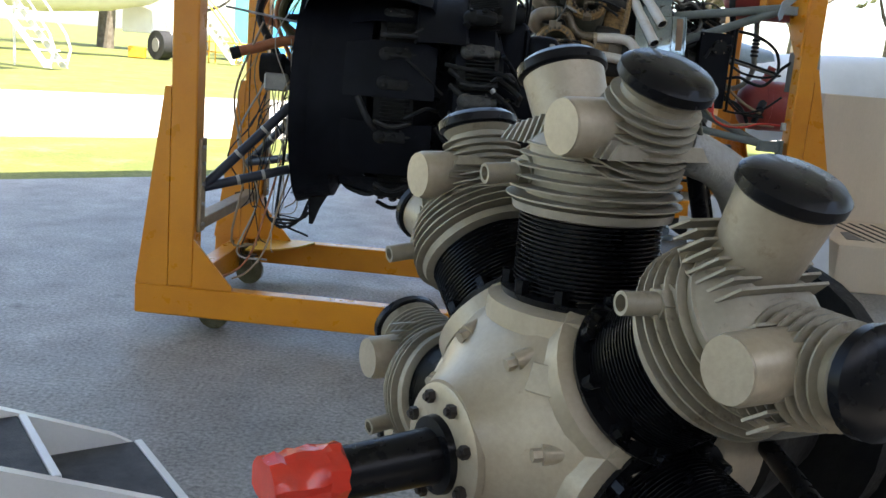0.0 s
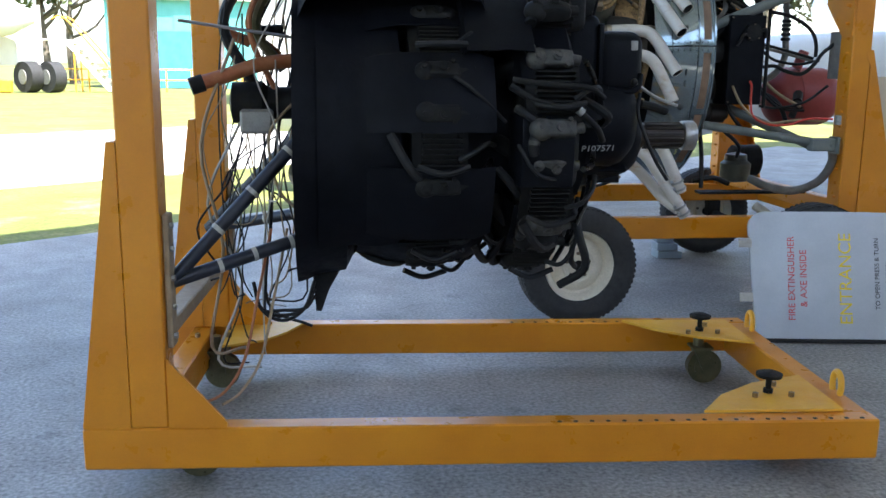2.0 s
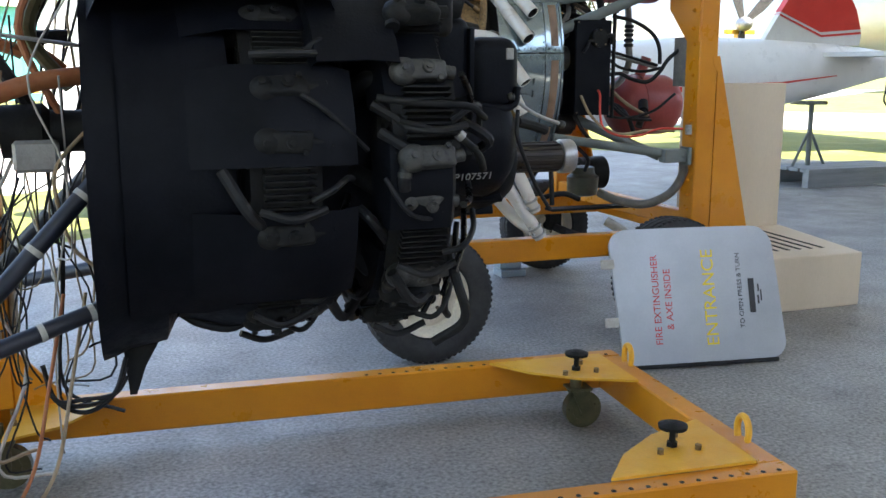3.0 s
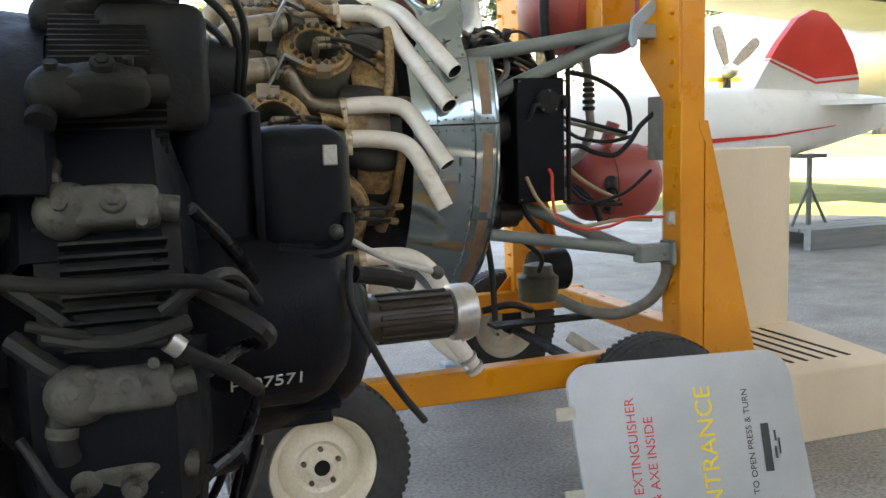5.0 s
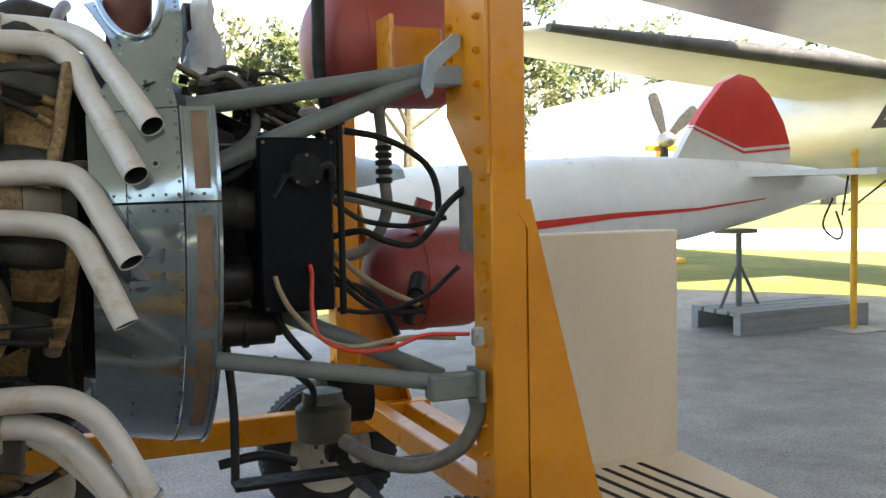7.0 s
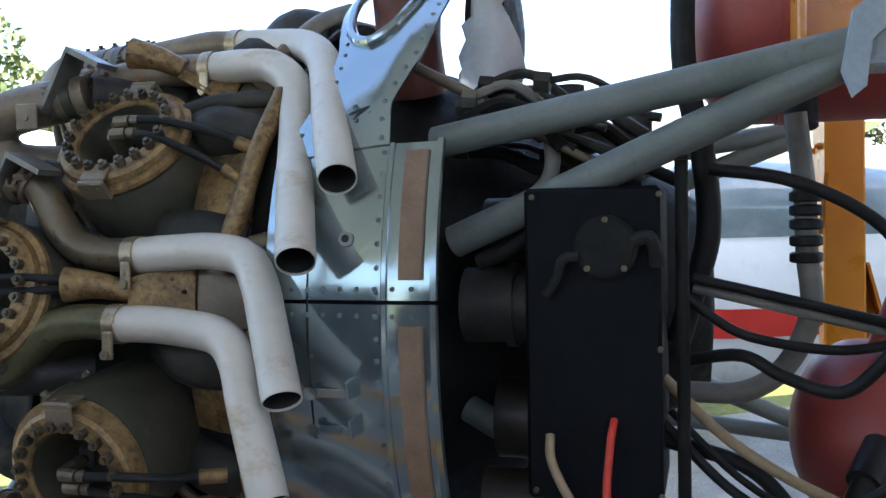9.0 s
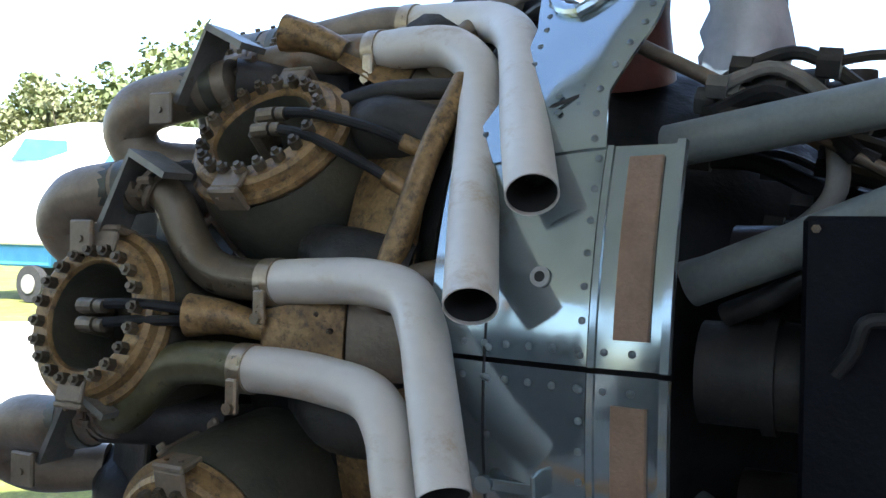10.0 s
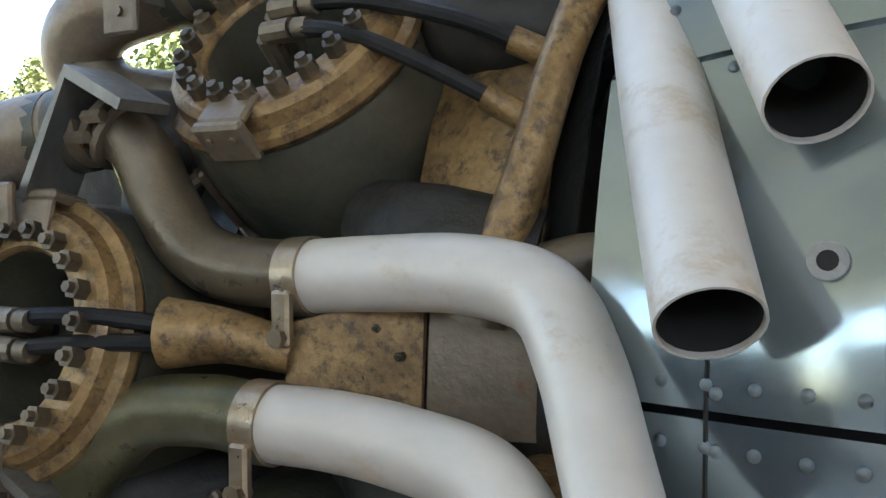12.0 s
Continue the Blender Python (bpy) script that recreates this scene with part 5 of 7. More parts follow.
for k in range(12):
    a = rnd.uniform(98, 128)
    x = rnd.uniform(0.6, 1.0)
    bm = bmesh.new()
    tube(bm, [at2(x, 0.64, a), at2(x + 0.1, 0.67, a + 3), at2(x + 0.25, 0.64, a - 3)], rnd.choice((0.008, 0.012, 0.016)), 8, 5)
    E2("oil_line", bm, rnd.choice((SOOT, BURNT, SHIELD)))

# cowl skirt in four quarter panels, with a flange, tan strips and rivets
SK = [(1.272, 0.737), (1.30, 0.744), (1.40, 0.772), (1.49, 0.79), (1.515, 0.793)]
FL = [(1.52, 0.797), (1.60, 0.800), (1.615, 0.806)]
Z_SPLIT = 176.2                # angle of the joint on the near side
bm = bmesh.new()
lathe(bm, [(0.0, 0.005), (0.0012, 0.0044), (0.0022, 0.0025), (0.0025, 0.0001)], seg=10)
bm.transform(TURNZ)
RIV = to_mesh("rivet", bm, RIVETM)


def skin_r(x):
    return float(np.interp(x, [p[0] for p in SK + FL], [p[1] for p in SK + FL]))


def quarter(a0, a1):
    bm = bmesh.new()
    lathe(bm, SK, (0, *A2), 30, a0, a1, thick=0.004)
    pn = E2("cowl_panel", bm, COWL, "blue-grey riveted cowl panel", sharp=0.9)
    bm = bmesh.new()
    lathe(bm, FL, (0, *A2), 30, a0, a1, thick=0.006)
    lathe(bm, [(1.517, 0.794), (1.519, 0.801), (1.527, 0.801), (1.529, 0.796)], (0, *A2), 30, a0, a1, thick=0.003)
    lathe(bm, [(1.606, 0.804), (1.608, 0.812), (1.618, 0.812), (1.62, 0.806)], (0, *A2), 30, a0, a1, thick=0.003)
    fl = E2("flange", bm, COWL, parent=pn)
    return pn, fl


up, upf = quarter(Z_SPLIT - 0.25, 156)
lo_, lof = quarter(Z_SPLIT + 0.25, 262)
quarter(3.5, -82)
quarter(4.0, 40)
for a0, a1 in ((157.2, 173.5), (179, 203), (206, 236)):
    bm = bmesh.new()
    lathe(bm, [(1.548, 0.7985), (1.549, 0.8015), (1.590, 0.8045), (1.592, 0.802)], (0, *A2), 14, a0, a1, thick=0.003)
    E2("edge_strip", bm, TAN, "tan rubbing strip", parent=upf if a1 < 176 else lof)
for par, a0, a1 in ((up, 157, 175), (lo_, 178, 235)):
    n = int(abs(a1 - a0) / 2.6)
    for i in range(n + 1):
        a = a0 + (a1 - a0) * i / n
        for x in (1.507, 1.375):
            if x < 1.4 and i % 2:
                continue
            p = at2(x, skin_r(x) + 0.0005, a)
            place("rivet", RIV, par, aim(p, p - Vector((x, *A2))))
for par, a in ((up, 174.6), (lo_, 177.9)):
    for i in range(9):
        x = 1.30 + i * 0.034
        p = at2(x, skin_r(x) + 0.0005, a)
        place("rivet", RIV, par, aim(p, p - Vector((x, *A2))))
# panel seam ahead of the rivets and a drain grommet
bm = bmesh.new()
lathe(bm, [(1.366, 0.7625), (1.3665, 0.7645), (1.3685, 0.765), (1.369, 0.763)], (0, *A2), 24, 166, 195, thick=0.002)
E2("panel_seam", bm, SLOT, "dark panel joint", parent=lo_)
bm = bmesh.new()
p = at2(1.446, skin_r(1.446), 168.2)
q = (p - Vector((1.446, *A2))).normalized()
cyl(bm, p, p + q * 0.006, 0.013, seg=20)
gr = E2("grommet", bm, CAST, parent=up)
bm = bmesh.new()
cyl(bm, p + q * 0.004, p + q * 0.0065, 0.007, seg=16)
E2("grommet_hole", bm, SLOT, parent=up)
# upper cowl: a narrowing neck with a U-shaped opening at its top
def neck_edge(a):
    return (float(np.interp(a, (114, 125, 137, 145, 156), (1.29, 1.315, 1.355, 1.355, 1.275))), float(np.interp(a, (114, 130, 141, 150, 156), (1.575, 1.562, 1.548, 1.505, 1.515))))


def neck_at(x, a, lift=0.004):
    return at2(x, skin_r(min(x, 1.51)) + lift, a)


def slab(bm, outer, inner):
    """A sheet with thickness between two grids of points."""
    g = [[[bm.verts.new(p) for p in row] for row in grid] for grid in (outer, inner)]
    nr, nc = len(outer), len(outer[0])
    for k in g:
        for i in range(nr - 1):
            for j in range(nc - 1):
                bm.faces.new((k[i][j], k[i][j + 1], k[i + 1][j + 1], k[i + 1][j]))
    rim = [(0, j) for j in range(nc)] + [(i, nc - 1) for i in range(1, nr)] + [(nr - 1, j) for j in range(nc - 2, -1, -1)] + [(i, 0) for i in range(nr - 2, 0, -1)]
    for (i, j), (k, l) in zip(rim, rim[1:] + rim[:1]):
        bm.faces.new((g[0][i][j], g[0][k][l], g[1][k][l], g[1][i][j]))


def neck_grid(lift, a0, a1, rows, cols, edge):
    out = []
    for i in range(rows + 1):
        a = a0 + (a1 - a0) * i / rows
        x0, x1 = edge(a, i / rows)
        out.append([neck_at(x0 + (x1 - x0) * j / cols, a, lift) for j in range(cols + 1)])
    return out


def scoop(f):
    f = max(f, 0.0005)
    return 0.094 * math.sqrt(f * (2 - f))


NECK = []
for a0, a1, rows, cols, edge in ((156, 137, 12, 10, lambda a, f: neck_edge(a)), (137, 114, 14, 5, lambda a, f: (neck_edge(a)[0], 1.425 - scoop(f))), (137, 114, 14, 5, lambda a, f: (1.425 + scoop(f), neck_edge(a)[1]))):
    bm = bmesh.new()
    slab(bm, neck_grid(0.004, a0, a1, rows, cols, edge), neck_grid(-0.002, a0, a1, rows, cols, edge))
    NECK.append(bm)
tp = E2("cowl_neck", NECK[0], COWL, "blue-grey cowl neck with a U-shaped scoop opening", sharp=0.9)
for bm in NECK[1:]:
    E2("scoop_horn", bm, COWL, parent=tp, sharp=0.9)
bm = bmesh.new()
lip = []
for s in (-1, 1):
    side = []
    for i in range(15):
        f = i / 14
        side.append(neck_at(1.425 + s * 0.094 * math.sqrt(f * (2 - f)), 137 - 23 * f, 0.008))
    lip = side[::-1] if s < 0 else lip + side[1:]
tube(bm, lip, 0.011, 10, 2)
E2("scoop_lip", bm, COWL, "rolled scoop lip", parent=tp)
for i in range(14):
    a = 155 - 2.8 * i
    x0, x1 = neck_edge(a)
    for x in (x0 + 0.02, x1 - 0.015):
        p = neck_at(x, a, 0.0045)
        place("rivet", RIV, tp, aim(p, p - Vector((x, *A2))))
bm = bmesh.new()
tube(bm, [at2(1.42, 0.55, 120), at2(1.42, 0.66, 118), at2(1.42, 0.79, 114)], [0.075, 0.07, 0.078], 24, 4, wall=0.01)
E2("intake_duct", bm, RUSTRED, "rusty red intake duct")
bm = bmesh.new()
for a, x in ((150.0, 1.455),):
    p = at2(x, skin_r(x) + 0.004, a)
    q = Vector((math.cos(0.45), 0, math.sin(0.45)))
    n = (p - Vector((p.x, *A2))).normalized()
    q = (q - n * q.dot(n)).normalized()
    w = n.cross(q)
    rings(bm, [[p + q * (0.034 * c) + w * (0.0028 * d) + n * h for c, d in ((-1, 0), (-0.8, -1), (0.8, -1), (1, 0), (0.8, 1), (-0.8, 1))] for h in (0.0, 0.0016)])
    for c, d in ((-0.5, 0.013), (0.6, 0.013), (0.2, -0.013), (-0.7, -0.013)):
        place("rivet", RIV, tp, aim(p + q * (0.034 * c) + w * d, n))
E2("vent_slot", bm, SLOT, "dark slanted slot", parent=tp)
# hinge brackets on the lower panel
for a in (188, 193):
    p = at2(1.42, skin_r(1.42), a)
    bm = bmesh.new()
    m = aim(p, p - Vector((1.42, *A2)))
    box(bm, (-0.05, -0.008, 0.0), (0.05, 0.008, 0.004), 0.002, m)
    box(bm, (0.03, -0.006, 0.0), (0.036, 0.03, 0.03), 0.002, m)
    cyl(bm, m @ Vector((-0.045, 0, 0)), m @ Vector((-0.045, 0, 0.008)), 0.012, seg=12)
    E2("hinge_bracket", bm, COWL, parent=lo_)

# rear: accessory case, cooler box, mount tubes
bm = bmesh.new()
lathe(bm, [(1.24, 0.55), (1.36, 0.58), (1.52, 0.52), (1.66, 0.42), (1.80, 0.34), (1.95, 0.28), (2.05, 0.2), (2.06, 0.05)], (0, *A2), 48)
E2("accessory_case", bm, SOOT, sharp=0.9)
for p, r, ln, ax in (((1.72, 7.05, 1.72), 0.06, 0.16, "x"), ((1.70, 7.0, 1.58), 0.07, 0.18, "x"), ((1.75, 7.1, 1.35), 0.08, 0.2, "x"), ((1.68, 7.1, 1.95), 0.05, 0.14, "x"), ((1.78, 7.2, 1.93), 0.05, 0.12, "z"), ((1.9, 7.25, 1.88), 0.04, 0.12, "z"), ((1.72, 7.05, 1.2), 0.06, 0.18, "x")):
    bm = bmesh.new()
    d = Vector((ln / 2, 0, 0)) if ax == "x" else Vector((0, 0, ln / 2))
    cyl(bm, Vector(p) - d, Vector(p) + d, r, seg=20)
    cyl(bm, Vector(p) + d, Vector(p) + d * 1.3, r * 0.6, seg=16)
    cyl(bm, Vector(p) - d * 0.1, Vector(p) + d * 0.1, r * 1.12, seg=20)
    E2("accessory", bm, rnd.choice((GRIME, BURNTD, GRIME)))
bm = bmesh.new()
box(bm, (1.745, 6.87, 1.26), (1.972, 7.12, 1.79), 0.006)
bx = E2("cooler_box", bm, BLACK, "black sheet-metal cooler box")
bm = bmesh.new()
cyl(bm, (1.885, 6.872, 1.69), (1.885, 6.845, 1.69), 0.052, seg=28)
cyl(bm, (1.885, 6.846, 1.69), (1.885, 6.84, 1.69), 0.045, seg=28)
mo = E2("motor_cap", bm, SOOT, "round dark motor cap", parent=bx)
bm = bmesh.new()
tube(bm, [(1.93, 6.845, 1.70), (1.955, 6.84, 1.705), (1.965, 6.85, 1.68), (1.965, 6.86, 1.66)], 0.012, 10, 4)
E2("motor_lead", bm, HOSE, parent=bx)
bm = bmesh.new()
tube(bm, [(1.84, 6.845, 1.675), (1.815, 6.84, 1.67), (1.805, 6.845, 1.64), (1.785, 6.85, 1.61)], 0.009, 10, 4)
E2("motor_lead", bm, HOSE, parent=bx)
for x, z in ((1.76, 1.775), (1.97, 1.775), (1.97, 1.275), (1.76, 1.275), (1.97, 1.52), (1.855, 1.655), (1.915, 1.655), (1.885, 1.735)):
    place("bolt", M_BOLT, bx, aim((x, 6.871 if abs(z - 1.69) > 0.06 else 6.842, z), (0, -1, 0)) @ Matrix.Scale(0.5, 4))
bm = bmesh.new()
cyl(bm, (2.005, 6.90, 1.83), (2.005, 6.90, 1.24), 0.011)
cyl(bm, (2.005, 6.885, 1.83), (2.005, 6.885, 1.85), 0.016, seg=8)
E2("side_rod", bm, SOOT)
for a, b, r in (((2.27, 6.83, 1.99), (1.56, 6.98, 1.885), 0.030), ((2.27, 6.83, 1.975), (1.60, 6.95, 1.70), 0.030), ((2.31, 6.62, 1.035), (1.60, 6.83, 1.14), 0.026), ((2.337, 6.905, 1.009), (1.576, 7.13, 1.356), 0.028),
                ((2.30, 8.28, 1.99), (1.56, 8.15, 1.885), 0.030), ((2.30, 8.28, 1.97), (1.6, 8.18, 1.70), 0.030), ((2.31, 8.45, 1.035), (1.6, 8.3, 1.14), 0.026), ((2.30, 8.40, 1.09), (1.62, 8.2, 1.4), 0.028)):
    bm = bmesh.new()
    cyl(bm, a, b, r, seg=20)
    E2("mount_tube", bm, STRUT, "grey-green mount tube")
bm = bmesh.new()
prism(bm, [(2.235, 1.945), (2.25, 2.03), (2.34, 2.105), (2.365, 2.10), (2.36, 2.06), (2.275, 1.985), (2.268, 1.92), (2.25, 1.905)], 6.765, 6.785)
box(bm, (2.27, 6.785, 1.95), (2.385, 6.87, 2.01), 0.004)
E2("mount_fitting", bm, FITTING, "pale blue-grey forked mount fitting")
bm = bmesh.new()
box(bm, (2.18, 6.60, 1.0), (2.34, 6.665, 1.075), 0.006)
box(bm, (2.325, 6.58, 0.985), (2.345, 6.68, 1.085), 0.004)
E2("mount_fitting", bm, STRUT, "grey-green mount fitting")
# oil filter pot, pipes and lower tray
bm = bmesh.new()
lathe(bm, [(0.0, 0.06), (0.01, 0.095), (0.12, 0.10), (0.14, 0.075), (0.18, 0.07), (0.19, 0.03)], (0, 0, 0), 28)
bm.transform(Matrix.Translation((2.03, 7.28, 0.74)) @ TURNZ)
E2("filter_pot", bm, SHIELD, "olive metal filter pot")
bm = bmesh.new()
lathe(bm, [(-0.1, 0.03), (-0.09, 0.10), (0.08, 0.105), (0.10, 0.04)], (2.15, 7.4, 0.87), 28)
E2("oil_pump", bm, SOOT)
bm = bmesh.new()
box(bm, (1.66, 6.95, 0.70), (2.36, 7.05, 0.715), 0.003)
E2("lower_tray", bm, SOOT)
for pts, r, mt in (([(2.34, 6.66, 1.02), (2.37, 6.70, 0.92), (2.34, 6.78, 0.80), (2.24, 6.88, 0.73), (2.12, 6.98, 0.74), (2.05, 7.1, 0.78)], 0.026, HOSEG),
                   ([(1.66, 7.05, 1.15), (1.67, 7.0, 0.95), (1.66, 6.95, 0.74)], 0.014, HOSE), ([(1.62, 7.0, 0.78), (1.75, 6.98, 0.80), (1.86, 7.0, 0.76)], 0.016, HOSE),
                   ([(1.80, 7.0, 1.10), (1.92, 7.02, 1.0), (1.95, 7.1, 0.92)], 0.012, HOSE)):
    bm = bmesh.new()
    tube(bm, pts, r, 12, 6)
    E2("oil_pipe", bm, mt)
# hoses behind the cooler
for pts, r, mt in (([(2.01, 7.12, 2.5), (2.007, 7.12, 2.2), (2.007, 7.12, 2.02), (2.04, 7.12, 1.845), (2.048, 7.12, 1.71), (2.023, 7.12, 1.61), (1.99, 7.12, 1.50)], 0.023, HOSE),
                   ([(2.20, 7.1, 1.92), (2.215, 7.1, 1.78), (2.218, 7.1, 1.67), (2.224, 7.1, 1.56), (2.18, 7.1, 1.462), (2.107, 7.1, 1.413), (2.0, 7.1, 1.41)], 0.020, HOSEG),
                   ([(2.05, 7.0, 1.82), (2.17, 7.0, 1.80), (2.272, 7.0, 1.756), (2.34, 7.0, 1.70), (2.37, 7.0, 1.63), (2.375, 7.0, 1.55)], 0.0115, HOSE),
                   ([(2.02, 7.02, 1.628), (2.173, 7.02, 1.592), (2.37, 7.02, 1.543)], 0.009, HOSE), ([(2.02, 7.03, 1.61), (2.173, 7.03, 1.574), (2.37, 7.03, 1.528)], 0.009, HOSEG),
                   ([(2.01, 7.0, 1.595), (2.06, 7.0, 1.555), (2.125, 7.0, 1.524), (2.262, 7.0, 1.506), (2.40, 7.0, 1.53)], 0.009, HOSE),
                   ([(2.0, 7.05, 1.475), (2.10, 7.0, 1.494), (2.168, 6.97, 1.463), (2.252, 6.93, 1.447), (2.312, 6.9, 1.503), (2.351, 6.88, 1.571), (2.42, 6.86, 1.635)], 0.0115, HOSE),
                   ([(1.97, 6.95, 1.46), (2.064, 6.95, 1.367), (2.166, 6.95, 1.299), (2.275, 6.95, 1.247)], 0.010, CABLEO),
                   ([(1.97, 6.95, 1.38), (2.076, 6.95, 1.274), (2.166, 6.95, 1.229), (2.30, 6.95, 1.222)], 0.009, HOSE), ([(1.98, 6.97, 1.40), (2.09, 6.97, 1.29), (2.19, 6.97, 1.235), (2.30, 6.97, 1.24)], 0.007, HOSE),
                   ([(1.97, 7.0, 1.34), (2.10, 7.0, 1.303), (2.171, 7.0, 1.239), (2.217, 7.0, 1.144)], 0.014, HOSE),
                   ([(1.785, 6.868, 1.37), (1.792, 6.84, 1.33), (1.83, 6.83, 1.262), (1.907, 6.80, 1.185), (2.0, 6.77, 1.155), (2.15, 6.74, 1.175), (2.3, 6.7, 1.17)], 0.008, CABLEO),
                   ([(1.893, 6.868, 1.40), (1.89, 6.835, 1.37), (1.884, 6.82, 1.28), (1.90, 6.80, 1.19), (1.99, 6.76, 1.145), (2.10, 6.73, 1.15), (2.2, 6.70, 1.185), (2.33, 6.66, 1.185)], 0.0068, REDCABLE),
                   ([(1.80, 6.98, 1.27), (1.83, 6.95, 1.19), (1.90, 6.93, 1.10)], 0.012, HOSE), ([(2.0, 6.95, 1.25), (2.1, 6.9, 1.24), (2.25, 6.85, 1.28), (2.36, 6.8, 1.38)], 0.008, HOSE),
                   ([(1.50, 7.05, 2.04), (1.635, 7.05, 1.966), (1.75, 7.05, 1.89)], 0.011, BURNT), ([(1.77, 7.02, 1.90), (1.765, 7.02, 1.815), (1.69, 7.02, 1.752), (1.57, 7.02, 1.712)], 0.015, HOSEG),
                   ([(1.74, 7.0, 1.90), (1.80, 7.0, 1.866), (1.90, 7.0, 1.81)], 0.008, BURNT), ([(1.64, 6.98, 1.66), (1.72, 6.96, 1.70), (1.80, 6.98, 1.78)], 0.016, GRIME), ([(1.80, 7.1, 1.89), (1.88, 7.08, 1.86), (2.0, 7.05, 1.80)], 0.012, HOSE)):
    bm = bmesh.new()
    tube(bm, pts, r, 12, 6)
    E2("hose", bm, mt)
bm = bmesh.new()
box(bm, (2.318, 6.60, 1.155), (2.352, 6.625, 1.21), 0.004)
cyl(bm, (2.335, 6.60, 1.18), (2.335, 6.592, 1.18), 0.01, seg=10)
E2("cable_connector", bm, CAST, "pale grey cable connector")
bm = bmesh.new()
for z in (1.77, 1.745, 1.72, 1.69, 1.66):
    lathe(bm, [(-0.010, 0.024), (-0.007, 0.029), (0.007, 0.029), (0.010, 0.024)], (0, 0, 0), 18)
    for v in bm.verts:
        if abs(v.co.x) < 0.02 and abs(v.co.y) < 0.05 and abs(v.co.z) < 0.05:
            v.co = Vector((2.217 + v.co.y, 7.10 + v.co.z, z + v.co.x))
E2("hose_coupling", bm, HOSE)
# clear plastic over the carburettor, tangle of pipework above
bm = bmesh.new()
rows = []
rnd = random.Random(8)
for i in range(9):
    row = []
    for j in range(16):
        a = 2 * math.pi * j / 16
        w = 0.024 + 0.005 * i
        row.append(Vector((1.635 + (w + rnd.uniform(-0.015, 0.015)) * math.cos(a), 7.12 + (w + rnd.uniform(-0.015, 0.015)) * math.sin(a), 2.24 - 0.03 * i + rnd.uniform(-0.01, 0.01))))
    rows.append(row)
rings(bm, rows)
E2("plastic_wrap", bm, PLASTIC, "crumpled clear plastic sheet", sharp=1.2)
bm = bmesh.new()
lathe(bm, [(-0.05, 0.06), (-0.04, 0.11), (0.04, 0.11), (0.05, 0.06)], (1.625, 7.22, 2.13), 28)
E2("carburettor", bm, SOOT)
for k in range(34):
    x, y, z = rnd.uniform(1.58, 1.78), rnd.uniform(6.98, 7.25), rnd.uniform(1.86, 2.0) if k % 3 else rnd.uniform(1.50, 1.84)
    bm = bmesh.new()
    tube(bm, [(x, y, z), (x + 0.08, y + 0.02, z - 0.02 + rnd.uniform(-0.03, 0.05)), (x + 0.18, y, z - 0.06)], rnd.choice((0.007, 0.01, 0.014)), 8, 5)
    E2("pipework", bm, rnd.choice((SOOT, GRIME, HOSEG, HOSE, GRIME)))
    bm = bmesh.new()
    cyl(bm, (x - 0.014, y, z), (x + 0.014, y, z - 0.004), rnd.uniform(0.014, 0.022), seg=6)
    E2("union", bm, rnd.choice((SOOT, GRIME, BRACK)))

# ---- wheeled stand of the big engine ----
s2 = thing("wheeled_engine_stand", "yellow painted steel engine stand on car wheels", "engine stand", base=(1.7, 7.6, 0))


def S2(name, bm, material=YELLOW, label="", parent=None):
    return part(name, bm, material, parent or s2, label)


for y, x0 in ((6.76, 0.45), (8.34, 0.5)):
    bm = bmesh.new()
    box(bm, (x0, y, 0.455), (2.86, y + 0.085, 0.585), 0.006)
    S2("side_beam", bm)
for x in (0.50, 2.72):
    bm = bmesh.new()
    box(bm, (x, 6.846, 0.457), (x + 0.1, 8.338, 0.583), 0.006)
    S2("cross_beam", bm)
for y, s in ((6.615, 1), (8.36, -1)):
    bm = bmesh.new()
    box(bm, (2.388, y, 0.50), (2.508, y + 0.14, 2.9), 0.006)
    po = S2("post", bm)
    bm = bmesh.new()
    prism(bm, [(2.509, 0.53), (2.785, 0.53), (2.52, 1.59), (2.478, 1.59), (2.478, 1.55), (2.509, 1.50)], y - 0.002 if s > 0 else y + 0.124, y + 0.016 if s > 0 else y + 0.142)
    prism(bm, [(2.77, 0.53), (2.785, 0.53), (2.52, 1.59), (2.51, 1.59)], y + 0.016, y + 0.12)
    S2("brace", bm)
    bm = bmesh.new()
    prism(bm, [(2.387, 0.586), (2.30, 0.586), (2.387, 0.68)], y + 0.05, y + 0.062)
    S2("gusset", bm)
    bm = bmesh.new()
    e = y if s > 0 else y + 0.14
    ring = [(e, 2.9), (e + s * 0.30, 2.9), (e + s * 0.30, 1.86), (e + s * 0.12, 1.68), (e, 1.67)]
    rings(bm, [[Vector((x, q, z)) for q, z in ring] for x in (2.374, 2.386)])
    gp = S2("bolted_plate", bm)
    for i in range(11):
        for q in (0.045, 0.25):
            z = 1.74 + i * 0.1
            if q < 0.1 or z > 1.9:
                place("bolt", M_BOLTY, gp, aim((2.374, e + s * q, z), (-1, 0, 0)) @ Matrix.Scale(1.0, 4))
    for i in range(12):
        place("bolt", M_BOLTY, po, aim((2.388, y + 0.05, 0.72 + i * 0.085), (-1, 0, 0)) @ Matrix.Scale(0.8, 4))
bm = bmesh.new()
box(bm, (2.39, 6.756, 2.6), (2.5, 8.358, 2.72), 0.006)
S2("top_bar", bm)
bm = bmesh.new()
box(bm, (2.40, 6.756, 0.60), (2.47, 8.358, 0.70), 0.006)
S2("cross_bar", bm)
bm = bmesh.new()
box(bm, (2.405, 6.757, 1.42), (2.415, 6.90, 1.70), 0.002)
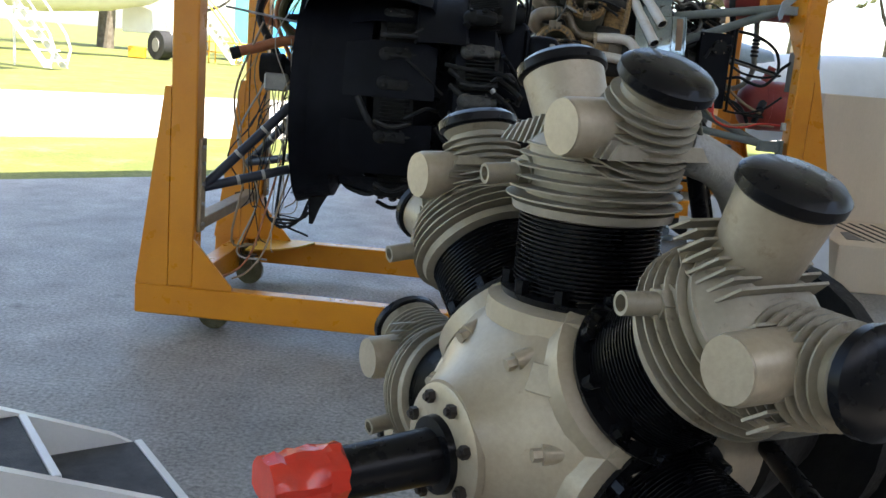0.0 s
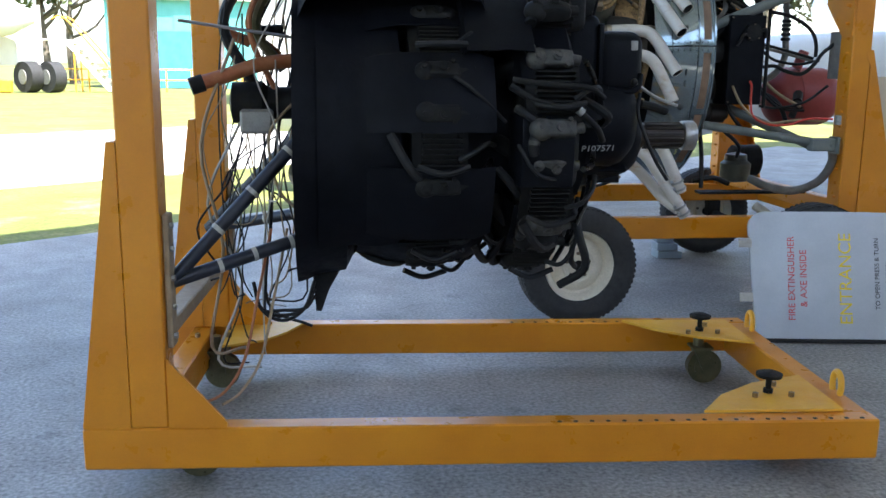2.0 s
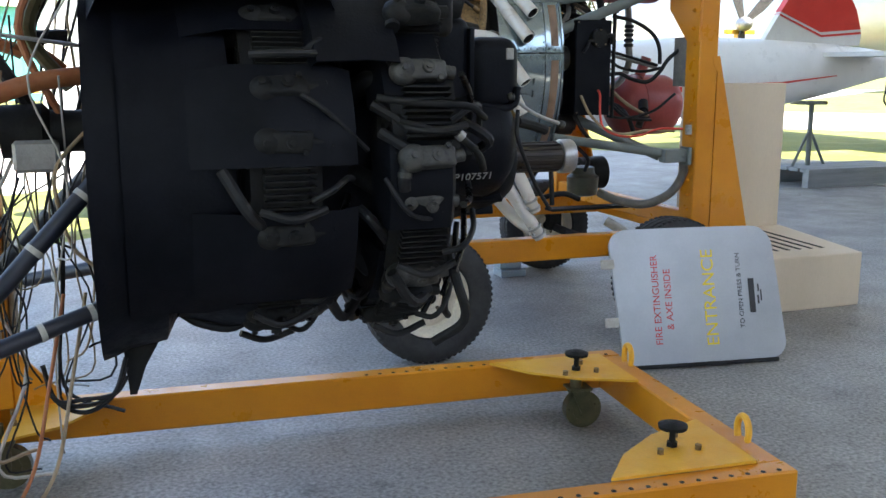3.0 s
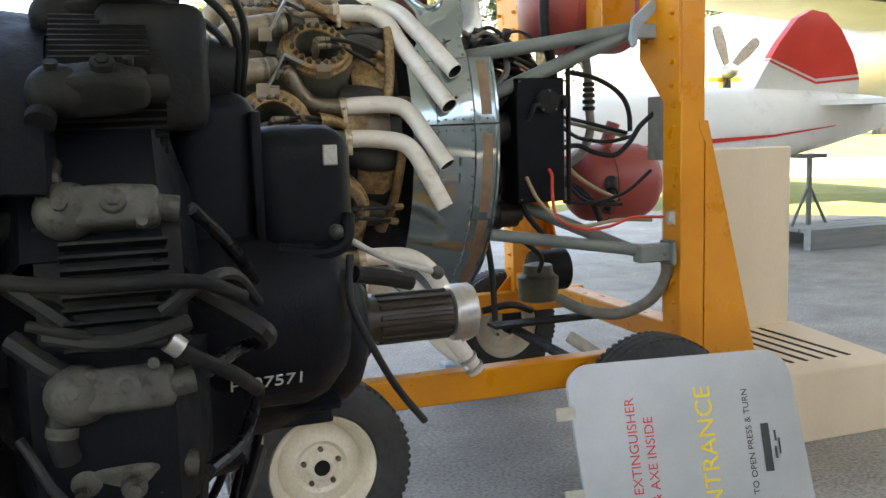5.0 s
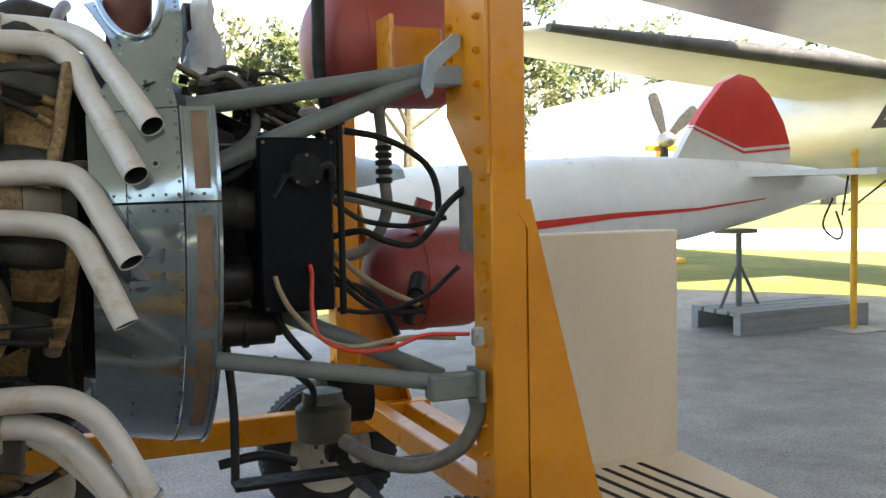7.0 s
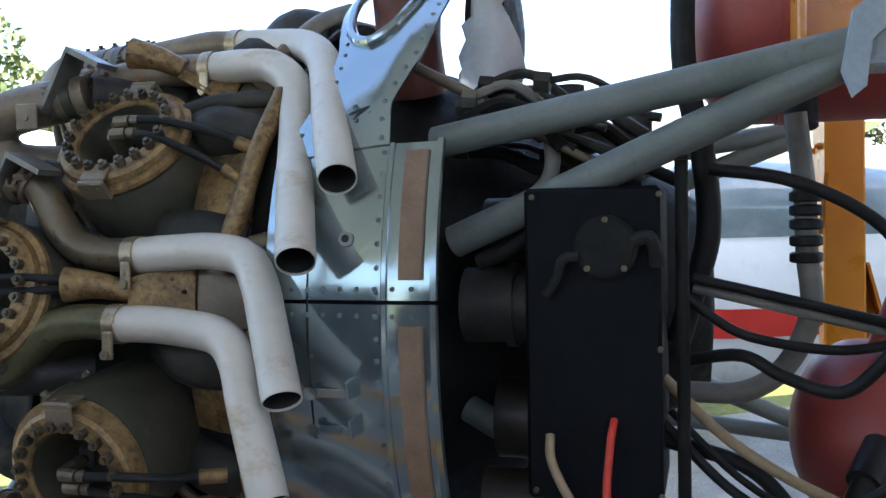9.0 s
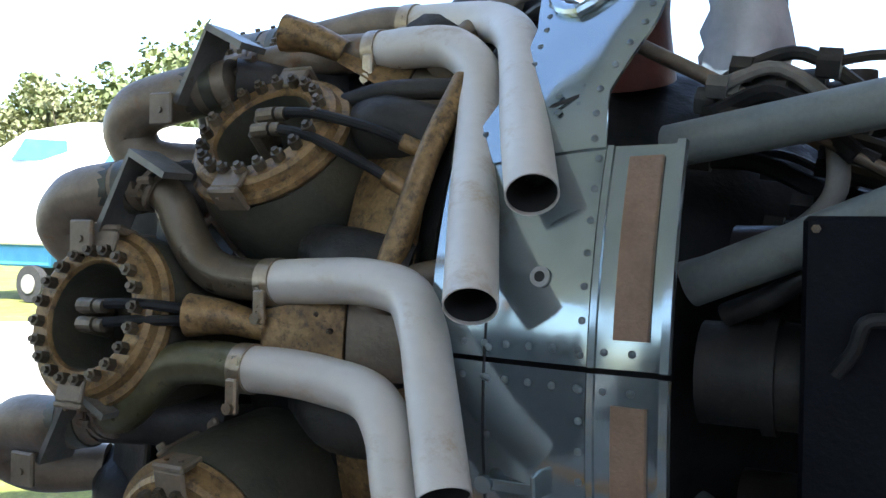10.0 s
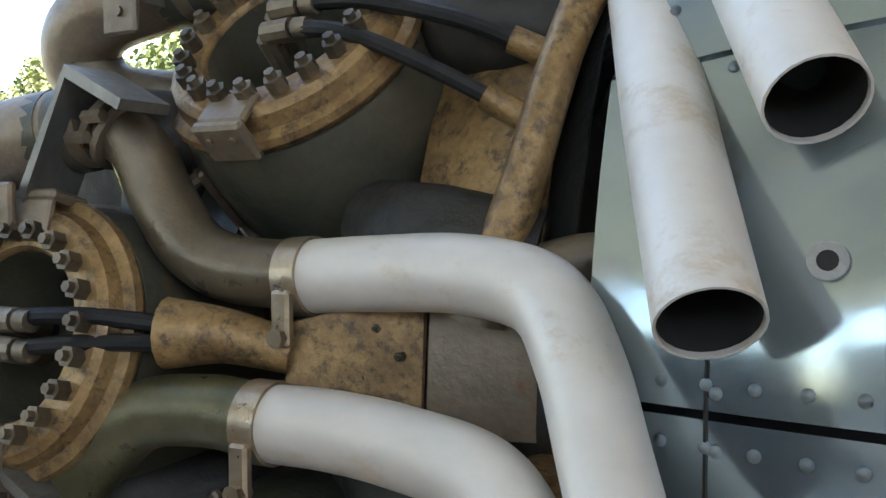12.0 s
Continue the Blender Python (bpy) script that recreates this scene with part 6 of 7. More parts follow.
S2("side_plate", bm, HOSEG, "brown-grey steel plate")
bm = bmesh.new()
prism(bm, [(2.585, 1.355), (2.612, 1.35), (2.615, 1.42), (2.545, 2.12), (2.51, 2.12)], 6.80, 6.82)
S2("loose_strip", bm, CAST, "grey metal strip against the post")
bm = bmesh.new()
cyl(bm, (2.05, 7.0, 0.62), (2.30, 6.7, 0.42), 0.03, seg=12)
S2("tow_bar", bm, CABLEW, "pale worn drawbar tube")
# bracket for the upper tank
bm = bmesh.new()
box(bm, (2.20, 6.98, 1.98), (2.39, 7.02, 2.16), 0.004)
box(bm, (2.19, 6.93, 1.97), (2.205, 7.07, 2.19), 0.004)
S2("tank_bracket", bm)

# tyre and rim, built once
bm = bmesh.new()
prof = [(-0.055, 0.195), (-0.085, 0.215), (-0.098, 0.265), (-0.092, 0.315), (-0.075, 0.336), (-0.05, 0.343), (-0.048, 0.336), (-0.038, 0.336), (-0.036, 0.345), (-0.005, 0.347), (-0.003, 0.339), (0.003, 0.339), (0.005, 0.347),
        (0.036, 0.345), (0.038, 0.336), (0.048, 0.336), (0.05, 0.343), (0.075, 0.336), (0.092, 0.315), (0.098, 0.265), (0.085, 0.215), (0.055, 0.195)]
lathe(bm, prof, seg=64, ends=False)
for s in (-1, 1):
    for k in range(64):
        m = Matrix.Rotation(2 * math.pi * k / 64, 4, "X")
        box(bm, (s * 0.052, -0.011, 0.330), (s * 0.078, 0.008, 0.3425), 0.002, m)
M_TYRE = to_mesh("tyre", bm, RUBBER)
bm = bmesh.new()
lathe(bm, [(-0.07, 0.207), (-0.078, 0.203), (-0.072, 0.193), (-0.055, 0.185), (-0.045, 0.178), (-0.02, 0.172), (-0.01, 0.160), (-0.022, 0.145), (-0.035, 0.12), (-0.038, 0.10), (-0.028, 0.085), (-0.03, 0.06), (-0.046, 0.045), (-0.05, 0.033), (-0.05, 0.0001)], seg=48, ends=False)
lathe(bm, [(0.07, 0.207), (0.06, 0.19), (0.03, 0.17), (0.02, 0.12), (0.0, 0.05), (0.0, 0.001)], seg=48, ends=False)
M_RIM = to_mesh("rim", bm, RIM)
bm = bmesh.new()
lathe(bm, [(-0.052, 0.031), (-0.056, 0.029), (-0.056, 0.0001)], seg=24)
M_HUB = to_mesh("hub_cap", bm, SOOT)
M_LUG = bolt_mesh("wheel_nut", 0.011, 0.016, BOLTM)


def wheel(p, turn, rim=True):
    m = Matrix.Translation(p) @ pose(0, 0, 0, 0, 0, turn)
    ty = place("wheel", M_TYRE, s2, m, "black rubber tyre on a cream steel rim")
    place("rim", M_RIM, ty, m, "cream painted steel rim")
    place("hub_cap", M_HUB, ty, m)
    for k in range(5):
        a = 2 * math.pi * k / 5 + 0.3
        place("wheel_nut", M_LUG, ty, m @ aim((-0.034, 0.07 * math.cos(a), 0.07 * math.sin(a)), (-1, 0, 0)))


wheel((0.775, 6.60, 0.346), 92)
wheel((2.25, 6.60, 0.346), 90)
wheel((2.38, 8.55, 0.346), 88)
wheel((1.0, 8.55, 0.346), 90)
for x in (0.775, 2.3):
    bm = bmesh.new()
    cyl(bm, (x, 6.62, 0.346), (x + 0.1, 8.54, 0.346), 0.03)
    box(bm, (x - 0.04, 6.765, 0.33), (x + 0.06, 6.84, 0.454), 0.004)
    box(bm, (x + 0.03, 8.345, 0.33), (x + 0.13, 8.42, 0.454), 0.004)
    S2("axle", bm, SOOT)

# red tanks
for c, x0, x1, r in (((7.33, 2.14), 2.0, 2.62, 0.215), ((7.30, 1.30), 2.20, 2.70, 0.188)):
    tk = thing("red_tank", "dull red domed metal tank strapped to the stand", "tank", base=(x0 + 0.2, c[0], c[1] - r), group="red tanks")
    bm = bmesh.new()
    prof = [(x0 + 0.13 * (1 - math.cos(a)), max(0.002, r * math.sin(a))) for a in np.linspace(0.01, math.pi / 2, 9)]
    prof += [(x1 - 0.13 * (1 - math.cos(a)), max(0.002, r * math.sin(a))) for a in np.linspace(math.pi / 2, 0.01, 9)]
    lathe(bm, prof, (0, *c), 48)
    bd = part("body", bm, REDTANK, tk, sharp=1.2)
    bm = bmesh.new()
    lathe(bm, [(x0 + 0.18, r), (x0 + 0.182, r + 0.004), (x0 + 0.215, r + 0.004), (x0 + 0.217, r)], (0, *c), 48, thick=0.003)
    part("band", bm, REDTANK, tk)
    bm = bmesh.new()
    if c[1] < 1.8:
        t = bmesh.new()
        cyl(t, (x0 + 0.16, c[0] - 0.1, c[1] + 0.18), (x0 + 0.20, c[0] - 0.11, c[1] + 0.29), 0.032)
        part("filler_neck", t, REDTANK, tk)
        cyl(bm, (x0 + 0.14, c[0] - 0.19, c[1] + 0.02), (x0 + 0.10, c[0] - 0.26, c[1] - 0.03), 0.03)
        cyl(bm, (x0 + 0.11, c[0] - 0.25, c[1] - 0.02), (x0 + 0.06, c[0] - 0.28, c[1] - 0.12), 0.022)
    else:
        cyl(bm, (2.215, c[0] - 0.15, c[1] - 0.14), (2.215, c[0] - 0.18, c[1] - 0.24), 0.03)
    part("fitting", bm, HOSE, tk)

# ---- silver door panel leaning on the tyre ----
PM = Matrix.Translation((2.085, 6.02, 0.025)) @ pose(0, 0, 0, -17, 0, -8)
dp = thing("door_panel", "silver-grey aircraft hatch panel with stencilled lettering, leaning on a tyre", "hatch panel", mat4=PM)
bm = bmesh.new()
pw, ph, pr = 0.46, 0.70, 0.085
outl = []
for cx, cz, a0 in ((pw - pr, ph - pr, 0), (-pw + pr, ph - pr, 90), (-pw + 0.03 + pr * 0.5, pr * 0.5, 180), (pw + 0.03 - pr, pr, 270)):
    q = pr * 0.5 if a0 == 180 else pr
    if a0 == 0:
        cx, cz, q = pw - 0.125, ph - 0.125, 0.125
    for i in range(7):
        a = radians(a0 + 15 * i)
        outl.append((cx + q * math.cos(a), cz + q * math.sin(a)))


def bulge(x):
    return -0.032 * (1 - (x / pw) ** 2)


def reach(x):
    """Lowest and highest point of the outline at x."""
    zs = []
    for (xa, za), (xb, zb) in zip(outl, outl[1:] + outl[:1]):
        if min(xa, xb) - 1e-9 <= x <= max(xa, xb) + 1e-9:
            zs += [za, zb] if abs(xb - xa) < 1e-9 else [za + (zb - za) * (x - xa) / (xb - xa)]
    return min(zs), max(zs)


lo_x, hi_x = min(p[0] for p in outl), max(p[0] for p in outl)
cols = []
for i in range(33):
    x = lo_x + (hi_x - lo_x) * (0.5 - 0.5 * math.cos(math.pi * i / 32))
    z0, z1 = reach(x)
    if z1 - z0 < 0.002:
        z0, z1 = z0 - 0.001, z1 + 0.001
    cols.append([Vector((x, bulge(x), z0)), Vector((x, bulge(x), z1)), Vector((x, bulge(x) + 0.02, z1)), Vector((x, bulge(x) + 0.02, z0))])
rings(bm, cols)
part("skin", bm, PANELM, dp, local=True)
for z in (0.20, 0.50):
    bm = bmesh.new()
    box(bm, (-pw - 0.055, -0.004, z), (-pw + 0.02, 0.004, z + 0.05), 0.003)
    part("hinge_tab", bm, CABLEW, dp, "off-white hinge tab", local=True)
bm = bmesh.new()
box(bm, (-pw + 0.05, 0.0, -0.022), (pw - 0.02, 0.05, 0.0), 0.004)
part("bottom_seal", bm, RUBBER, dp, "black rubber strip under the panel", local=True)


def on_panel(text, x, z, size, ink, label=""):
    # each line runs up the panel
    lean = math.atan(0.064 * x / pw ** 2)
    m = PM @ Matrix.Translation((x, bulge(x) - 0.0015, z)) @ Matrix.Rotation(lean, 4, "Z") @ Matrix.Rotation(radians(90), 4, "X") @ Matrix.Rotation(radians(90), 4, "Z")
    words(text, size, ink, dp, m, label=label)


on_panel("FIRE EXTINGUISHER", -0.235, 0.33, 0.052, RED_INK, "red stencilled words")
on_panel("& AXE INSIDE", -0.17, 0.33, 0.052, RED_INK, "red stencilled words")
on_panel("ENTRANCE", 0.06, 0.33, 0.098, YEL_INK, "yellow stencilled word")
on_panel("TO OPEN PRESS & TURN", 0.235, 0.36, 0.036, BLK_INK, "black stencilled words")
bm = bmesh.new()
m = Matrix.Translation((0.30, bulge(0.30) - 0.0025, 0.33)) @ Matrix.Rotation(math.atan(0.064 * 0.30 / pw ** 2), 4, "Z") @ Matrix.Rotation(radians(90), 4, "X")
box(bm, (-0.015, -0.09, 0), (0.02, 0.09, 0.001), 0, m)
box(bm, (0.035, -0.045, 0), (0.045, 0.0, 0.001), 0, m)
box(bm, (0.055, -0.03, 0), (0.062, 0.03, 0.001), 0, m)
box(bm, (0.04, 0.02, 0), (0.048, 0.06, 0.001), 0, m)
part("latch_mark", bm, BLK_INK, dp, "black latch marking", local=True)

# ---- cream display stand ----
dsp = thing("display_stand", "cream painted board display stand with an upright back", "display stand", base=(3.4, 7.1, 0))
bm = bmesh.new()
y0, y1 = 6.79, 7.50
a = [Vector((2.95, y0, 0)), Vector((3.83, y0, 0)), Vector((3.83, y0, 0.352)), Vector((2.95, y0, 0.352))]
b = [Vector((2.88, y1, 0)), Vector((3.74, y1, 0)), Vector((3.74, y1, 0.43)), Vector((2.88, y1, 0.43))]
rings(bm, [a, b])
bmesh.ops.bevel(bm, geom=bm.edges[:], offset=0.006, segments=1, affect="EDGES")
part("plinth", bm, PLY, dsp)
bm = bmesh.new()
box(bm, (2.95, 7.502, 0.0), (3.725, 7.62, 1.43), 0.006)
part("back_board", bm, PLY, dsp)
for i in range(5):
    bm = bmesh.new()
    p = [(3.10 + 0.09 * i, 7.44), (3.125 + 0.09 * i, 7.44), (3.28 + 0.09 * i, 6.93), (3.255 + 0.09 * i, 6.93)]
    zz = lambda y: 0.352 + 0.078 * (y - y0) / (y1 - y0)
    rings(bm, [[Vector((x, y, zz(y) + 0.0005)) for x, y in p], [Vector((x, y, zz(y) + 0.003)) for x, y in p]])
    part("vent_slot", bm, SLOT, dsp, "dark slot")
bm = bmesh.new()
rings(bm, [[Vector((x, y, 0.352 + 0.078 * (y - y0) / (y1 - y0) + h)) for x, y in ((3.10, 7.14), (3.17, 7.16), (3.21, 6.95), (3.07, 6.95))] for h in (0.0005, 0.004)])
part("label_plate", bm, BRACK, dsp, "dull grey label plate")

# blue-grey block against the rear wheel
bm = bmesh.new()
for i in range(3):
    box(bm, (1.92, 8.30 + 0.02 * i, 0.06 * i), (2.12 - 0.03 * i, 8.46, 0.06 * i + 0.056), 0.006)
single("wheel_block", bm, FITTING, "stepped blue-grey block against the stand wheel", "wheel chock")

# ---- light aeroplane behind ----
pl = thing("light_aeroplane", "white light aeroplane with red fin and stripe on trestles", "aeroplane", base=(5.5, 12.6, 0))
FY = 12.6


def PA(name, bm, material, label="", parent=None, sharp=0.7):
    return part(name, bm, material, parent or pl, label, sharp=sharp)


SEC = [(-1.4, FY, 1.05, 0.12, 0.14), (-1.2, FY, 1.06, 0.34, 0.36), (-0.2, FY, 1.08, 0.50, 0.50), (1.0, FY, 1.12, 0.58, 0.62), (2.2, FY, 1.14, 0.60, 0.66), (3.6, FY, 1.20, 0.56, 0.62), (5.0, FY, 1.36, 0.48, 0.54), (6.5, FY, 1.46, 0.36, 0.51), (7.6, FY, 1.49, 0.27, 0.46), (8.6, FY, 1.56, 0.18, 0.35), (9.5, FY, 1.62, 0.10, 0.20), (10.05, FY, 1.58, 0.04, 0.08)]
bm = bmesh.new()
loft(bm, SEC, 40)
fu = PA("fuselage", bm, WHITE, sharp=1.2)
bm = bmesh.new()
for (xa, ya, za, wa, ha), (xb, yb, zb, wb, hb) in zip(SEC[1:-3], SEC[2:-2]):
    q = []
    for x, z, w, h, f0, f1 in ((xa, za, wa, ha, -0.42, -0.16), (xb, zb, wb, hb, -0.42, -0.16)):
        k = min(1.0, max(0.08, (9.0 - x) / 9.0))
        lo_f, hi_f = -0.42 + 0.16 * (1 - k), -0.42 + 0.16 * (1 - k) + 0.42 * k
        q.append([(x, z + h * f, w * math.sqrt(1 - f * f) + 0.025) for f in (lo_f + (hi_f - lo_f) * i / 3 for i in range(4))])
    rings(bm, [[Vector((x, FY - w, z)) for x, z, w in q[0]], [Vector((x, FY - w, z)) for x, z, w in q[1]]], closed=False)
PA("stripe", bm, REDP, "red cheat line", fu)
bm = bmesh.new()
loft(bm, [(0.6, FY, 1.62, 0.25, 0.10), (1.2, FY, 1.74, 0.48, 0.32), (2.2, FY, 1.78, 0.50, 0.40), (3.2, FY, 1.74, 0.46, 0.34), (4.2, FY, 1.72, 0.3, 0.18)], 28)
PA("canopy", bm, CANOPY, "pale cabin glazing", sharp=1.2)
for x in (0.95, 1.9, 2.75, 3.5):
    bm = bmesh.new()
    h = float(np.interp(x, (0.6, 1.2, 2.2, 3.2, 4.2), (0.10, 0.32, 0.40, 0.34, 0.18)))
    w = float(np.interp(x, (0.6, 1.2, 2.2, 3.2, 4.2), (0.25, 0.48, 0.50, 0.46, 0.3)))
    z = float(np.interp(x, (0.6, 1.2, 2.2, 3.2, 4.2), (1.62, 1.74, 1.78, 1.74, 1.72)))
    tube(bm, [(x, FY + (w + 0.01) * math.cos(a), z + (h + 0.01) * math.sin(a)) for a in np.linspace(0, math.pi, 13)], 0.025, 8, 2)
    PA("canopy_frame", bm, CREAMW)
fin = [(7.45, 1.88), (9.08, 1.88), (9.10, 2.05), (8.98, 2.35), (8.78, 2.65), (8.55, 2.84), (8.33, 2.88), (8.12, 2.78), (7.85, 2.48), (7.62, 2.15)]
bm = bmesh.new()
prism(bm, fin, FY - 0.05, FY + 0.05)
fi = PA("fin", bm, CREAMW)
bm = bmesh.new()
prism(bm, [(7.72, 2.31), (8.40, 2.05), (9.075, 2.10), (8.985, 2.35), (8.785, 2.655), (8.555, 2.845), (8.33, 2.885), (8.115, 2.785), (7.85, 2.49)], FY - 0.058, FY + 0.058)
PA("fin_top", bm, REDP, "red painted fin top", fi)
bm = bmesh.new()
prism(bm, [(7.705, 2.285), (7.72, 2.255), (8.41, 1.985), (9.085, 2.035), (9.08, 2.065), (8.41, 2.015)], FY - 0.058, FY + 0.058)
PA("fin_band", bm, REDP, "thin red band", fi)
bm = bmesh.new()
rings(bm, [[Vector((x, y, z)) for x, y in ((8.35, 12.5), (9.3, 12.5), (9.35, 11.0), (8.75, 11.0))] for z in (1.72, 1.78)])
PA("tailplane", bm, CREAMW)
bm = bmesh.new()
rings(bm, [[Vector((x, y, z)) for x, y in ((8.35, 12.7), (9.3, 12.7), (9.35, 14.2), (8.75, 14.2))] for z in (1.72, 1.78)])
PA("tailplane", bm, CREAMW)
bm = bmesh.new()
rings(bm, [[Vector((x, y, z)) for x, y in ((0.8, 12.9), (2.4, 12.9), (2.2, 17.5), (1.0, 17.5))] for z in (0.80, 0.92)])
PA("wing", bm, WHITE)
bm = bmesh.new()
tube(bm, [(9.7, FY - 0.1, 1.45), (9.4, FY - 0.25, 1.15), (9.55, FY - 0.3, 0.98), (9.75, FY - 0.2, 1.05), (9.75, FY - 0.1, 1.3)], 0.014, 8, 6)
PA("tail_cable", bm, HOSE)
bm = bmesh.new()
cyl(bm, (9.0, 11.6, 1.70), (9.9, FY - 0.05, 1.25), 0.012)
cyl(bm, (9.2, 11.2, 1.70), (10.0, FY - 0.05, 1.3), 0.012)
PA("tail_wire", bm, HOSE)
for x, y in ((1.2, 12.2), (1.2, 13.0), (-0.9, FY)):
    bm = bmesh.new()
    cyl(bm, (x, y, 0.2), (x, y, 0.8), 0.04)
    PA("undercarriage_leg", bm, STEEL)
    bm = bmesh.new()
    cyl(bm, (x, y - 0.07, 0.2), (x, y + 0.07, 0.2), 0.2, seg=28)
    PA("wheel", bm, RUBBER)
# trestle and weighted block under the tail
tr = thing("tail_trestle", "grey steel trestle on a painted timber pallet", "trestle", base=(8.6, 12.4, 0))
bm = bmesh.new()
cyl(bm, (8.3, 12.5, 0.25), (8.3, 12.5, 1.12), 0.035)
part("leg", bm, STRUT, tr)
bm = bmesh.new()
box(bm, (8.12, 12.42, 1.08), (8.5, 12.72, 1.13), 0.004)
part("saddle", bm, STRUT, tr)
for x, y in ((8.0, 12.45), (8.62, 12.55)):
    bm = bmesh.new()
    cyl(bm, (x, y, 0.25), (8.3, 12.5, 0.75), 0.02)
    part("brace", bm, STRUT, tr)
for i in range(6):
    bm = bmesh.new()
    if i < 4:
        box(bm, (7.9, 12.0 + 0.22 * i, 0.20), (9.75, 12.18 + 0.22 * i, 0.25), 0.004)
    else:
        box(bm, (7.9, (12.0, 12.72)[i - 4], 0.0), (9.75, (12.12, 12.84)[i - 4], 0.199), 0.004)
    part("board", bm, TIMBER, tr)
# yellow stanchion
sn = thing("stanchion", "yellow painted barrier post on a square base plate", "barrier post", base=(9.25, 11.75, 0))
bm = bmesh.new()
box(bm, (9.0, 11.5, 0), (9.5, 12.0, 0.02), 0.004)
part("base_plate", bm, CABLEW, sn)
bm = bmesh.new()
cyl(bm, (9.25, 11.75, 0.02), (9.25, 11.75, 1.95), 0.038)
part("post", bm, YELLOW2, sn)
bm = bmesh.new()
ball(bm, (9.25, 11.75, 1.96), 0.05)
part("knob", bm, YELLOW2, sn)

# ---- large silver aeroplane beyond, seen in part ----
ba = thing("large_aeroplane", "large silver aeroplane with a painted figure on its side", "aeroplane", base=(17, 22, 0))


def LA(name, bm, material, label="", parent=None, sharp=1.0):
    return part(name, bm, material, parent or ba, label, sharp=sharp)


bm, t = bmesh.new(), bmesh.new()
M = Matrix.Translation((15.85, 16.2, 2.95)) @ pose(0, 0, 0, 0, 0, 90)
loft(t, [(-9, 0, -0.2, 0.4, 0.4), (-7.5, 0, -0.1, 1.0, 1.0), (-5, 0, 0, 1.4, 1.4), (6, 0, 0, 1.45, 1.45), (14, 0, 0.4, 0.9, 0.9)], 40)
join(bm, t, M)
bf = LA("fuselage", bm, ALLOY, "polished silver fuselage")
words("2", 1.5, BLK_INK, bf, Matrix.Translation((14.40, 15.95, 3.03)) @ pose(0, 0, 0, 0, 0, -90) @ Matrix.Rotation(radians(90), 4, "X"), label="large dark figure")
bm = bmesh.new()
loft(bm, [(7.3, 16.75, 3.95, 0.5, 0.05), (7.8, 16.8, 3.93, 1.05, 0.12), (11, 17.0, 3.72, 1.35, 0.22), (14.6, 17.15, 3.5, 1.6, 0.32)], 28)
wg = LA("wing", bm, CREAMW, "pale wing with a black de-icing edge")
bm = bmesh.new()
loft(bm, [(7.7, 15.80, 3.93, 0.10, 0.06), (11, 15.72, 3.73, 0.14, 0.13), (14.3, 15.68, 3.52, 0.2, 0.17)], 20)
LA("deicing_boot", bm, BOOT, "black rubber leading edge", wg)
for x, y in ((15.4, 11.5), (16.6, 12.6)):
    bm = bmesh.new()
    cyl(bm, (x, y, 0.3), (x, y, 2.0), 0.09)
    LA("gear_leg", bm, STEEL)
    bm = bmesh.new()
    cyl(bm, (x - 0.15, y, 0.5), (x + 0.15, y, 0.5), 0.5, seg=28)
    LA("wheel", bm, RUBBER)
# rounded nacelle and wing underside close to the shed
na = thing("aeroplane_nacelle", "rounded silver engine nacelle under a silver wing", "aeroplane", base=(8.2, 8.6, 0))
bm, t = bmesh.new(), bmesh.new()
loft(t, [(-0.66, 0, 0, 0.12, 0.12), (-0.6, 0, 0, 0.30, 0.30), (-0.4, 0, 0, 0.52, 0.52), (0.0, 0, 0, 0.66, 0.66), (0.8, 0, 0, 0.70, 0.70), (3, 0, 0.1, 0.6, 0.6)], 40)
join(bm, t, Matrix.Translation((7.27, 8.46, 1.90)) @ pose(0, 0, 0, 0, 0, -12))
part("cowl", bm, ALLOY, na, sharp=1.2)
bm = bmesh.new()
q = [(4.4, 9.35), (12.6, 12.8), (13.3, 11.2), (5.2, 7.9), (4.5, 8.4)]
rings(bm, [[Vector((x, y, 2.92)) for x, y in q], [Vector((x * 0.98 + 0.17, y * 0.97 + 0.3, 3.22)) for x, y in q]])
part("wing", bm, ALLOY, na, sharp=0.5)
bm = bmesh.new()
cyl(bm, (10.3, 8.0, 0.3), (10.3, 8.0, 1.5), 0.07)
cyl(bm, (10.3, 8.0, 2.3), (10.3, 9.4, 3.0), 0.12)
part("gear_leg", bm, STEEL, na)
bm = bmesh.new()
cyl(bm, (10.3, 7.88, 0.33), (10.3, 8.12, 0.33), 0.33, seg=28)
part("wheel", bm, RUBBER, na)
# pale hangar far beyond
hg = thing("far_hangar", "pale cream hangar with a long flat roof", "hangar", base=(8, 38, 0))
bm = bmesh.new()
box(bm, (-3, 36, 0), (6.6, 46, 4.5), 0.02)
part("wall", bm, CREAMW, hg)
bm = bmesh.new()
box(bm, (-3.6, 35.4, 4.51), (7.2, 46.6, 4.95), 0.03)
part("roof", bm, PANELM, hg)
for i in range(2):
    bm = bmesh.new()
    box(bm, (-1.9 + i * 4.6, 35.9, 0), (1.6 + i * 4.6, 35.98, 3.4), 0.02)
    part("door", bm, ALLOY, hg)
# propeller hub on a yellow stand, seen past the fin
pr_ = thing("propeller_on_stand", "grey three-bladed propeller on a yellow stand", "propeller", base=(12.8, 20.4, 0))
